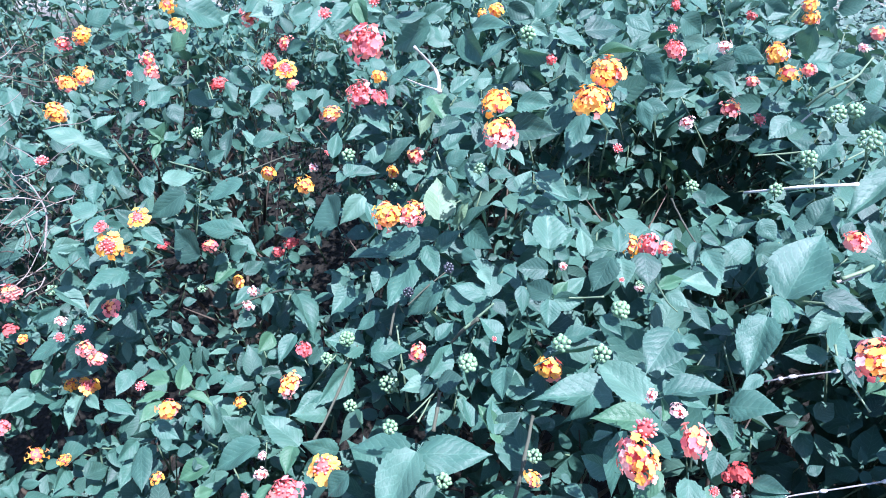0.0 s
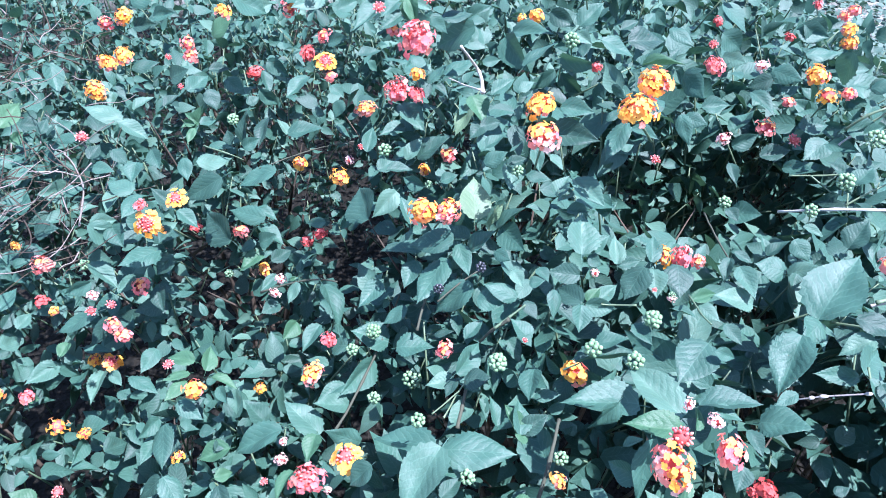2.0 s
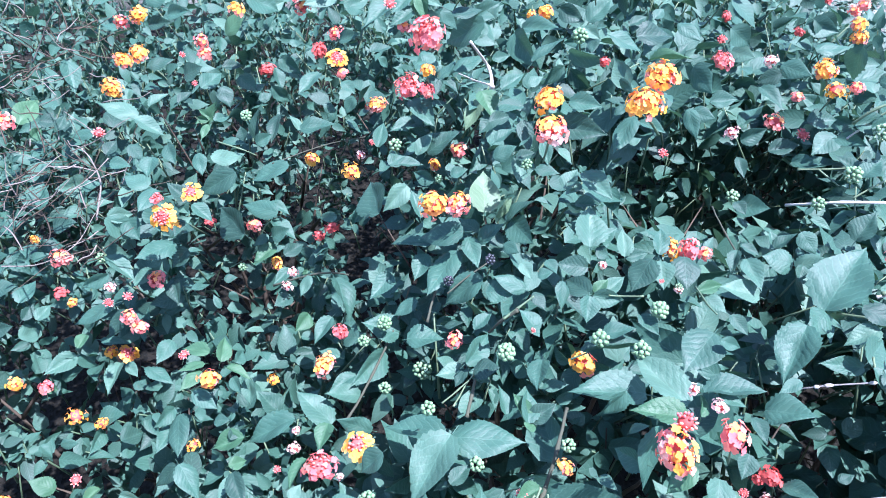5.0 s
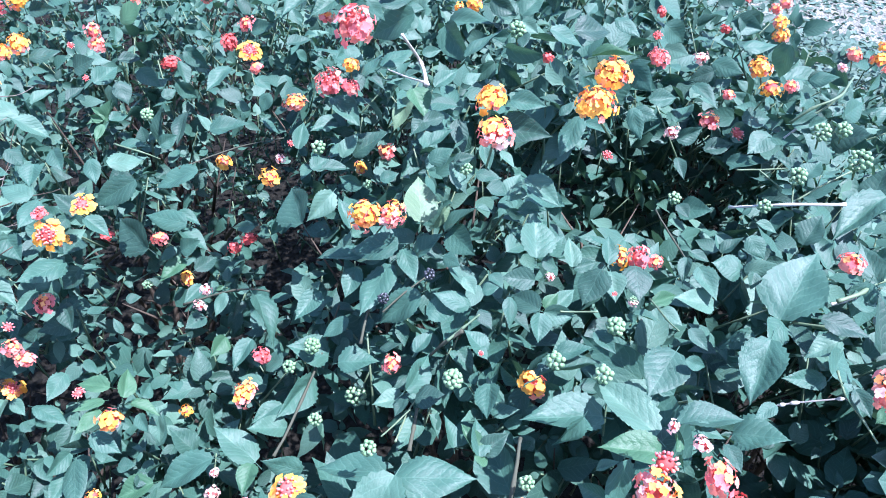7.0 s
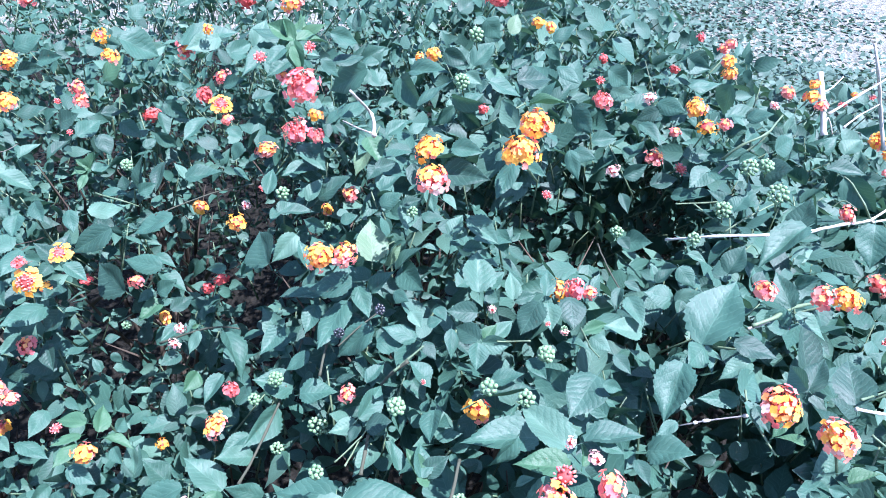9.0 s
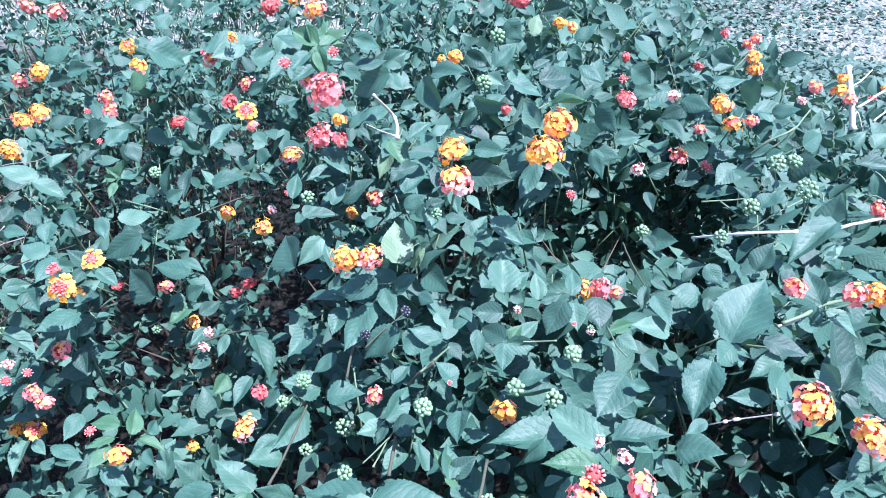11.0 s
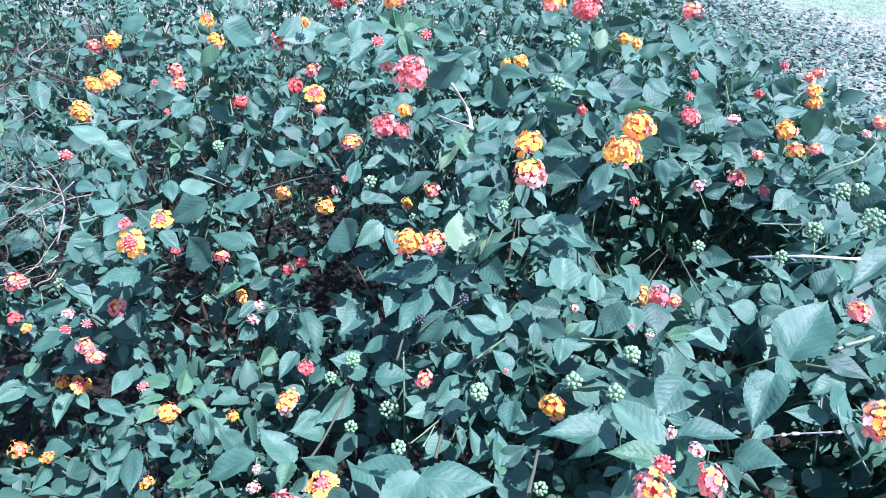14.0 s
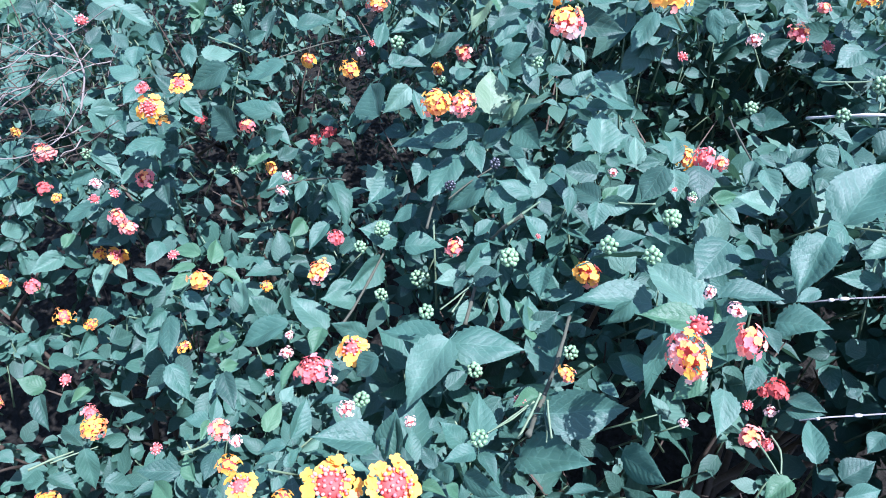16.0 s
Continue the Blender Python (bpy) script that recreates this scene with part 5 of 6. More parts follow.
leaf(-0.263, 0.600, 0.745, 52, 17, -59, 0.050, 0.040)
leaf(0.005, 0.522, 0.854, 4, 34, 15, 0.043, 0.031, "pale")
leaf(-0.013, 0.511, 0.839, 79, -18, -27, 0.050, 0.027)
leaf(-0.020, 0.521, 0.807, 155, -13, 11, 0.058, 0.030)
leaf(-0.049, 0.523, 0.799, 160, -27, -5, 0.030, 0.019)
leaf(-0.063, 0.535, 0.808, 109, -3, -10, 0.023, 0.013)
leaf(-0.009, 0.524, 0.822, -161, -12, 11, 0.037, 0.018)
leaf(0.002, 0.518, 0.819, -69, 44, 6, 0.032, 0.018)
leaf(0.026, 0.531, 0.838, -95, 49, 4, 0.040, 0.020)
leaf(0.050, 0.528, 0.866, -89, -10, -6, 0.018, 0.009)
leaf(-0.056, 0.542, 0.828, 26, 32, 22, 0.031, 0.017)
leaf(-0.078, 0.613, 0.815, 142, -23, -44, 0.039, 0.023)
leaf(-0.108, 0.603, 0.783, 23, 13, -49, 0.050, 0.045)
leaf(-0.133, 0.630, 0.768, 128, -51, -54, 0.024, 0.013)
leaf(-0.167, 0.648, 0.741, 86, -13, -61, 0.026, 0.013)
leaf(-0.052, 0.640, 0.804, 59, 1, -68, 0.029, 0.017)
leaf(-0.085, 0.530, 0.762, 148, -12, -21, 0.036, 0.020)
leaf(-0.155, 0.568, 0.717, -150, -11, -36, 0.062, 0.030)
leaf(-0.056, 0.500, 0.758, 115, -29, -8, 0.029, 0.017)
leaf(-0.074, 0.491, 0.717, 98, 29, -22, 0.041, 0.032)
leaf(-0.062, 0.464, 0.740, -92, 14, 9, 0.037, 0.027)
leaf(-0.152, 0.525, 0.699, 155, -17, -1, 0.036, 0.019)
leaf(-0.119, 0.502, 0.695, 75, -19, -17, 0.029, 0.023)
leaf(-0.087, 0.477, 0.704, 152, 2, -58, 0.055, 0.027)
leaf(-0.115, 0.461, 0.683, 129, 0, -8, 0.032, 0.017)
leaf(0.007, 0.485, 0.807, 104, -37, -28, 0.048, 0.027)
leaf(0.011, 0.454, 0.818, -98, 13, 33, 0.027, 0.020)
leaf(0.003, 0.430, 0.795, -37, 17, -6, 0.025, 0.013)
leaf(-0.003, 0.408, 0.775, -32, 5, 51, 0.042, 0.023)
leaf(-0.004, 0.415, 0.757, 107, 3, -13, 0.027, 0.018)
leaf(0.004, 0.394, 0.784, -102, 32, 15, 0.025, 0.020)
leaf(-0.003, 0.411, 0.764, 151, -18, 13, 0.019, 0.012)
leaf(0.099, 0.486, 0.850, -1, 23, 11, 0.042, 0.032)
leaf(0.099, 0.495, 0.845, 43, 21, 6, 0.030, 0.017)
leaf(0.106, 0.494, 0.841, -99, -25, 36, 0.017, 0.013)
leaf(0.132, 0.490, 0.838, 4, 26, 4, 0.028, 0.016)
leaf(0.133, 0.490, 0.836, -77, 14, 30, 0.022, 0.013)
leaf(0.161, 0.491, 0.842, -11, 26, 15, 0.029, 0.016)
leaf(0.151, 0.476, 0.849, 145, -28, 18, 0.035, 0.029)
leaf(0.160, 0.478, 0.845, -179, -15, 3, 0.028, 0.021)
leaf(0.181, 0.484, 0.847, 179, -13, -2, 0.033, 0.026)
leaf(0.099, 0.477, 0.834, 92, 6, -41, 0.029, 0.020)
leaf(0.090, 0.537, 0.893, -132, -16, 15, 0.038, 0.021)
leaf(0.088, 0.530, 0.887, 135, -13, -13, 0.018, 0.014)
leaf(0.038, 0.564, 0.889, 175, -22, -16, 0.029, 0.022)
leaf(0.062, 0.472, 0.844, -151, -7, 5, 0.017, 0.012)
leaf(0.040, 0.470, 0.841, -145, -20, 10, 0.018, 0.013)
leaf(0.025, 0.499, 0.837, -136, 5, 49, 0.018, 0.013)
leaf(0.097, 0.437, 0.840, 40, -11, -30, 0.030, 0.020)
leaf(0.101, 0.440, 0.839, -52, 33, 19, 0.017, 0.011, "young")
leaf(0.098, 0.429, 0.846, -94, -4, 62, 0.026, 0.017)
leaf(0.094, 0.425, 0.849, 174, -32, -17, 0.023, 0.017)
leaf(-0.084, 0.691, 0.991, 78, 21, -15, 0.035, 0.019)
leaf(-0.072, 0.639, 1.013, 13, 64, 41, 0.023, 0.013, "young")
leaf(-0.072, 0.658, 1.006, -21, 35, -20, 0.031, 0.015, "young")
leaf(-0.066, 0.633, 1.010, -109, -10, 29, 0.025, 0.013)
leaf(-0.064, 0.606, 1.020, -144, -50, -10, 0.022, 0.012, "young")
leaf(-0.070, 0.609, 1.018, 140, -20, -21, 0.025, 0.013)
leaf(-0.096, 0.684, 0.981, 142, -11, -8, 0.043, 0.021)
leaf(-0.070, 0.648, 1.008, -53, 9, 13, 0.031, 0.016)
leaf(-0.367, 0.807, 0.769, -60, 62, 42, 0.028, 0.015, "young")
leaf(-0.366, 0.795, 0.773, 80, 12, -61, 0.017, 0.010, "young")
leaf(-0.366, 0.791, 0.770, 169, -23, -10, 0.024, 0.012, "young")
leaf(-0.359, 0.796, 0.773, -34, -7, 28, 0.026, 0.015)

# hollows in the canopy, placed to fit the camera's view: centre and radius
GAPS = []


def hollow(x, y, z, r):
    GAPS.append((x, y, z, r))


hollow(0.236, 0.307, 0.849, 0.047)
hollow(0.249, 0.674, 0.809, 0.070)
hollow(-0.208, 0.759, 0.734, 0.069)
hollow(-0.313, 0.652, 0.629, 0.044)
hollow(0.018, 0.887, 0.934, 0.055)
hollow(0.087, 0.622, 0.941, 0.050)
hollow(0.183, 0.613, 0.850, 0.051)
hollow(0.311, 0.701, 0.798, 0.048)
hollow(0.130, 0.569, 0.902, 0.023)
hollow(-0.249, 0.759, 0.721, 0.033)
hollow(-0.183, 0.787, 0.776, 0.027)
hollow(-0.004, 0.672, 0.989, 0.034)
hollow(-0.080, 0.670, 0.940, 0.028)
hollow(0.120, 0.284, 0.827, 0.025)
hollow(0.123, 0.248, 0.789, 0.035)
hollow(0.145, 0.257, 0.793, 0.028)
hollow(0.234, 0.309, 0.829, 0.030)
hollow(0.247, 0.271, 0.794, 0.029)
hollow(-0.084, 0.214, 0.796, 0.011)
hollow(0.234, 0.304, 0.843, 0.029)
hollow(0.286, 0.344, 0.830, 0.032)
hollow(0.335, 0.662, 0.812, 0.034)
hollow(-0.286, 0.316, 0.589, 0.029)
hollow(-0.455, 0.354, 0.525, 0.035)
hollow(-0.471, 0.617, 0.696, 0.028)
hollow(-0.471, 0.660, 0.792, 0.054)
hollow(-0.578, 0.834, 0.846, 0.059)
hollow(-0.592, 0.892, 0.884, 0.056)
hollow(0.20, 0.24, 0.80, 0.065)
hollow(0.12, 0.20, 0.80, 0.055)
hollow(0.27, 0.26, 0.78, 0.055)
hollow(0.30, 0.34, 0.80, 0.035)
hollow(0.03, 0.93, 0.87, 0.075)
hollow(-0.04, 0.90, 0.86, 0.05)
hollow(0.10, 0.63, 0.90, 0.055)
hollow(-0.075, 0.67, 0.90, 0.04)
hollow(-0.52, 0.92, 0.82, 0.06)
hollow(-0.62, 0.85, 0.82, 0.06)
hollow(-0.166, 0.645, 0.794, 0.040)
hollow(-0.141, 0.616, 0.720, 0.032)
hollow(-0.293, 0.616, 0.708, 0.025)
hollow(-0.236, 0.594, 0.675, 0.018)
hollow(-0.262, 0.534, 0.683, 0.025)
hollow(0.235, 0.634, 0.838, 0.047)
hollow(0.258, 0.574, 0.818, 0.024)
hollow(0.083, 0.618, 0.951, 0.027)
hollow(-0.105, 0.760, 0.881, 0.019)
hollow(0.047, 0.532, 0.839, 0.021)
hollow(0.061, 0.495, 0.836, 0.016)
hollow(0.237, 0.425, 0.842, 0.018)
hollow(0.253, 0.306, 0.833, 0.036)
hollow(0.226, 0.312, 0.831, 0.020)
hollow(0.275, 0.305, 0.854, 0.029)
hollow(0.180, 0.329, 0.887, 0.014)
hollow(0.102, 0.285, 0.838, 0.019)
hollow(0.081, 0.294, 0.796, 0.013)
hollow(-0.430, 0.448, 0.599, 0.026)
hollow(-0.291, 0.425, 0.683, 0.018)
hollow(-0.237, 0.546, 0.670, 0.019)
hollow(-0.078, 0.415, 0.715, 0.018)
hollow(-0.026, 0.656, 0.971, 0.014)
hollow(0.050, 0.693, 0.930, 0.015)
hollow(0.406, 0.624, 0.891, 0.017)
hollow(-0.277, 0.625, 0.755, 0.017)
hollow(0.315, 0.630, 0.812, 0.023)
hollow(-0.404, 0.566, 0.786, 0.023)
hollow(-0.550, 0.859, 0.854, 0.044)
hollow(-0.548, 0.914, 0.868, 0.023)
hollow(-0.470, 0.645, 0.808, 0.030)
hollow(0.148, 0.552, 0.887, 0.019)
hollow(-0.186, 0.521, 0.680, 0.014)
hollow(-0.297, 0.521, 0.698, 0.016)
hollow(-0.063, 0.534, 0.782, 0.009)
hollow(0.172, 0.583, 0.897, 0.017)
hollow(0.022, 0.906, 0.928, 0.028)
hollow(0.068, 0.951, 0.899, 0.026)
hollow(0.375, 0.946, 0.877, 0.025)
hollow(0.283, 0.827, 0.927, 0.019)
hollow(0.090, 0.600, 0.962, 0.022)
hollow(0.053, 0.589, 0.956, 0.017)
hollow(-0.077, 0.729, 0.903, 0.019)
hollow(-0.224, 1.012, 0.898, 0.024)
hollow(-0.175, 1.118, 0.889, 0.028)
hollow(-0.264, 0.929, 0.862, 0.020)
hollow(-0.313, 0.950, 0.820, 0.027)
hollow(-0.314, 0.895, 0.879, 0.019)
hollow(-0.033, 0.735, 1.027, 0.017)
hollow(-0.047, 0.697, 1.018, 0.013)
hollow(-0.140, 0.797, 0.859, 0.017)
hollow(-0.001, 0.800, 0.978, 0.016)
hollow(-0.493, 0.930, 0.914, 0.028)
hollow(-0.409, 0.901, 0.861, 0.027)
hollow(-0.530, 0.875, 0.837, 0.024)
hollow(0.130, 0.253, 0.829, 0.019)
hollow(0.113, 0.298, 0.847, 0.015)
hollow(0.160, 0.249, 0.784, 0.020)
hollow(0.195, 0.243, 0.788, 0.017)
hollow(0.244, 0.297, 0.833, 0.023)
hollow(0.260, 0.334, 0.848, 0.016)
hollow(0.107, 0.331, 0.801, 0.017)
hollow(0.036, 0.325, 0.769, 0.018)
hollow(0.089, 0.221, 0.801, 0.015)
hollow(0.058, 0.208, 0.798, 0.012)
hollow(0.128, 0.222, 0.785, 0.016)
hollow(0.024, 0.288, 0.778, 0.010)
hollow(0.215, 0.301, 0.872, 0.014)
hollow(0.264, 0.285, 0.829, 0.018)
hollow(0.249, 0.269, 0.812, 0.014)
hollow(-0.114, 0.289, 0.750, 0.009)
hollow(-0.154, 0.308, 0.721, 0.010)
hollow(-0.309, 0.308, 0.594, 0.019)
hollow(-0.228, 0.278, 0.695, 0.014)
hollow(-0.210, 0.285, 0.722, 0.011)
hollow(-0.086, 0.231, 0.808, 0.007)
hollow(-0.086, 0.183, 0.831, 0.012)
hollow(0.236, 0.310, 0.846, 0.020)
hollow(0.265, 0.298, 0.843, 0.017)
hollow(0.284, 0.306, 0.868, 0.014)
hollow(0.257, 0.369, 0.845, 0.011)
hollow(0.261, 0.635, 0.815, 0.025)
hollow(0.194, 0.570, 0.856, 0.020)
hollow(0.300, 0.360, 0.891, 0.009)
hollow(0.323, 0.312, 0.888, 0.007)
hollow(0.396, 0.551, 0.856, 0.016)
hollow(0.510, 0.452, 0.800, 0.014)
hollow(0.267, 0.497, 0.833, 0.010)
hollow(-0.580, 0.798, 0.879, 0.046)
hollow(-0.553, 0.844, 0.853, 0.032)
hollow(-0.578, 0.743, 0.860, 0.033)
hollow(-0.567, 0.858, 0.877, 0.028)
hollow(-0.510, 0.632, 0.818, 0.028)
hollow(-0.467, 0.643, 0.806, 0.026)
hollow(-0.516, 0.592, 0.811, 0.023)
hollow(-0.422, 0.570, 0.772, 0.021)
hollow(-0.457, 0.552, 0.757, 0.015)
hollow(-0.488, 0.530, 0.760, 0.019)
hollow(-0.434, 0.616, 0.785, 0.013)
hollow(-0.373, 0.825, 0.764, 0.022)
hollow(-0.434, 0.855, 0.788, 0.020)
hollow(-0.102, 0.569, 0.766, 0.021)
hollow(-0.133, 0.621, 0.745, 0.019)
hollow(0.062, 0.531, 0.843, 0.020)
hollow(0.182, 0.588, 0.850, 0.041)
hollow(0.198, 0.543, 0.849, 0.020)
hollow(0.056, 0.506, 0.832, 0.012)
hollow(-0.277, 0.637, 0.693, 0.022)
hollow(-0.296, 0.597, 0.747, 0.022)
hollow(-0.244, 0.701, 0.751, 0.017)
hollow(-0.183, 0.674, 0.773, 0.020)
hollow(-0.147, 0.611, 0.702, 0.021)
hollow(-0.078, 0.543, 0.769, 0.016)
hollow(0.141, 0.534, 0.847, 0.016)
hollow(-0.191, 0.654, 0.703, 0.019)
hollow(0.056, 0.550, 0.861, 0.012)
hollow(-0.295, 0.618, 0.705, 0.019)
hollow(0.107, 0.305, 0.810, 0.016)
hollow(0.138, 0.248, 0.796, 0.023)
hollow(0.176, 0.263, 0.775, 0.017)
hollow(0.246, 0.305, 0.835, 0.020)
hollow(0.230, 0.310, 0.818, 0.012)
hollow(0.258, 0.291, 0.815, 0.018)
hollow(0.106, 0.252, 0.811, 0.013)
hollow(0.107, 0.376, 0.771, 0.013)
hollow(0.118, 0.301, 0.856, 0.011)
hollow(0.199, 0.233, 0.778, 0.016)
hollow(0.142, 0.232, 0.775, 0.019)
hollow(0.093, 0.222, 0.798, 0.011)
hollow(-0.447, 0.809, 0.798, 0.019)
hollow(-0.401, 0.765, 0.791, 0.018)
hollow(-0.295, 0.825, 0.751, 0.017)
hollow(-0.371, 0.916, 0.788, 0.015)
hollow(-0.186, 0.716, 0.792, 0.026)
hollow(-0.207, 0.705, 0.759, 0.023)
hollow(-0.159, 0.819, 0.861, 0.014)
hollow(-0.168, 0.818, 0.840, 0.014)
hollow(-0.404, 0.852, 0.787, 0.014)
hollow(-0.378, 0.803, 0.751, 0.015)
hollow(-0.142, 0.822, 0.825, 0.012)
hollow(-0.288, 0.944, 0.859, 0.016)
hollow(-0.370, 0.897, 0.868, 0.013)
hollow(-0.332, 0.970, 0.795, 0.015)
hollow(-0.256, 0.931, 0.858, 0.013)
hollow(-0.364, 0.927, 0.775, 0.015)
hollow(-0.165, 0.819, 0.856, 0.014)
hollow(-0.093, 0.737, 0.904, 0.012)
hollow(-0.134, 0.809, 0.841, 0.014)
hollow(-0.377, 0.863, 0.781, 0.014)
hollow(-0.300, 0.863, 0.753, 0.013)
hollow(-0.423, 0.824, 0.783, 0.020)
hollow(0.208, 0.666, 0.791, 0.036)
hollow(0.267, 0.685, 0.762, 0.038)
hollow(0.171, 0.627, 0.789, 0.021)
hollow(0.338, 0.764, 0.743, 0.035)
hollow(0.352, 0.698, 0.747, 0.023)
hollow(0.099, 0.706, 0.892, 0.021)

# ---- the rest of the foliage, sprig by sprig ----
rnd = random.Random(5)
CELL = 0.12
cells = {}
for c, r, over in KEEP:
    cells.setdefault((math.floor(c.x / CELL), math.floor(c.y / CELL)), []).append((c, r, over))


def near(x, y):
    i, j = math.floor(x / CELL), math.floor(y / CELL)
    for a in range(i - 1, i + 2):
        for b in range(j - 1, j + 2):
            yield from cells.get((a, b), ())


def crown(x, y):
    """The canopy, drawn to the leaves and heads that already stand there."""
    w0, z0 = 0.12, 0.12 * canopy(x, y)
    for c, r, over in near(x, y):
        w = math.exp(-((c.x - x) ** 2 + (c.y - y) ** 2) / 0.0036)
        w0 += w
        z0 += w * (c.z - over)
    return z0 / w0


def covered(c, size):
    """True where a leaf would hide placed heads or leaves from camera or sun."""
    w = view_side(c.x, c.y)
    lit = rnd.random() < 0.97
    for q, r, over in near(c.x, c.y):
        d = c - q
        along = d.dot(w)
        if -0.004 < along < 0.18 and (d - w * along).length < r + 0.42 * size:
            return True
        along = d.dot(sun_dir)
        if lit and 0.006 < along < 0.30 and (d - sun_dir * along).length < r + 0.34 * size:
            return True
    # hollows are emptied along the line towards the camera
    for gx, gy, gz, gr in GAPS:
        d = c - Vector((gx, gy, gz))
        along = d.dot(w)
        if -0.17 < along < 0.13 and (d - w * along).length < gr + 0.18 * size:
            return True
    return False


mass = {s.name: (bmesh.new(),) for s in SHRUBS}
mass_uv = {k: b[0].loops.layers.uv.new("UVMap") for k, b in mass.items()}


def sprig(x, y, z, size, tilt_x, tilt_y, pairs, single):
    axis = Vector((tilt_x, tilt_y, 1)).normalized()
    q = axis.to_track_quat("Z", "Y") @ Euler((0, 0, rnd.uniform(0, 3.1))).to_quaternion()
    top = Vector((x, y, z))
    s = shrub_of(x, y)
    got = 0
    for k in range(pairs):
        length = size * (0.34 if k == 0 else 0.45 + 0.30 * k) * rnd.uniform(0.78, 1.22)
        node_at = top - axis * size * 0.34 * k
        for side in range(2):
            if rnd.random() < 0.08:
                continue
            yaw = math.pi * side + (math.pi / 2) * (k % 2) + rnd.uniform(-0.3, 0.3)
            lift = rnd.uniform(-0.25, 0.55) - 0.12 * k
            turn = q @ Euler((0, 0, yaw)).to_quaternion() @ Euler((lift, 0, 0)).to_quaternion() @ Euler((0, rnd.gauss(0, 0.45), 0)).to_quaternion()
            m = Matrix.LocRotScale(node_at, turn, (length * rnd.uniform(0.48, 0.66), length, length)) @ Matrix.Translation((0, 0.16, 0.05))
            centre = m @ Vector((0, 0.45, 0))
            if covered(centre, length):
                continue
            got += 1
            if single and COUNT.get(s.name, 0) < 150:
                COUNT[s.name] = COUNT.get(s.name, 0) + 1
                kind = "young" if k == 0 and rnd.random() < 0.12 else "leaf"
                hang("leaf", LEAVES[kind][rnd.randrange(len(LEAVES[kind]))], s, local(s, m))
            else:
                blade(mass[s.name][0], mass_uv[s.name], local(s, m), 1.0, rnd.uniform(0.1, 0.5), rnd.uniform(0, 0.25), rnd.uniform(0, 0.25), 6, 2, 0.03, 0.0, rnd.uniform(-0.5, 0.5))
    if got > 3:
        low = top - axis * size * (0.4 + 0.34 * pairs) + Vector((rnd.uniform(-0.01, 0.01), rnd.uniform(-0.01, 0.01), -0.03))
        tube(STEMS[s.name], [p - s.location for p in (top, top.lerp(low, 0.5), low)], [0.0008, 0.0011, 0.0014], 4)


def leaf_size(x, y):
    """Broad leaves on the sunny near side, small ones on the shaded and far side."""
    return 0.031 + 0.013 * min(max((x + 0.15) / 0.4, 0), 1) - 0.006 * min(max((y - 0.9) / 0.6, 0), 1)


# nearest ring, leaf by leaf, then the deeper layers and the far growth
for layer, (deep, step, x0, x1, y0, y1) in enumerate(((0.058, 0.040, -0.72, 0.75, 0.05, 1.02), (0.085, 0.042, -1.2, 1.0, -0.12, 1.9), (0.0, 0.055, -1.3, 1.3, 1.0, 2.0), (0.10, 0.046, -1.2, 0.95, -0.1, 1.6), (0.17, 0.044, -1.0, 0.9, -0.05, 1.3), (0.26, 0.048, -1.0, 0.8, 0.0, 1.2), (0.06, 0.06, -1.3, 1.2, 1.3, 2.0), (0.0, 0.062, -2.2, 1.3, 2.0, 2.95), (0.0, 0.062, -2.2, -0.72, -0.3, 2.0), (0.0, 0.055, -0.9, 0.9, -0.35, 0.05), (0.10, 0.07, -2.2, 0.9, -0.3, 2.9), (0.16, 0.055, -1.3, 0.9, 1.1, 2.9), (0.28, 0.07, -1.4, 0.85, 1.1, 2.9), (0.42, 0.08, -1.4, 0.8, 1.0, 2.9))):
    ny, nx = int((y1 - y0) / step), int((x1 - x0) / step)
    for j in range(ny):
        for i in range(nx):
            x = x0 + (i + rnd.random()) * step
            y = y0 + (j + rnd.random()) * step
            e = (x - 0.75) * 0.9 + (y - 0.8) * 0.45
            if e > 0.5 and layer not in (2, 6, 7):
                continue
            hole = noise.noise((x * 11, y * 11, 8.0)) + 0.5 * noise.noise((x * 23, y * 23, 2.0))
            if deep < 0.12 and hole > (0.20 if x > -0.35 and y < 0.8 else -0.05 - 0.1 * (x < -0.2)) + (0.0 if deep < 0.08 else 0.07 if y < 0.8 else 0.14 if x < -0.2 else 0.28):
                continue
            z = crown(x, y) - deep + rnd.uniform(-0.018, 0.018)
            if skirt(x, y) < 0.02:
                continue
            if skirt(x, y) < 0.95:
                z = rnd.uniform(0.05, max(z, 0.08))
            if z < 0.03:
                continue
            sprig(x, y, z, leaf_size(x, y) * rnd.uniform(0.75, 1.2), rnd.gauss(0.12, 0.5 + 0.3 * (y > 0.8)), rnd.gauss(-0.25, 0.5 + 0.3 * (y > 0.8)), 4 if layer == 0 else 3, layer == 0)

for s in SHRUBS:
    b = mass[s.name][0]
    if b.faces:
        ob = hang("foliage", finish("foliage", b, LEAF_MASS), s, Matrix.Identity(4))
        tagged(ob, "inner and far leaves of the shrub", kind="stuff")

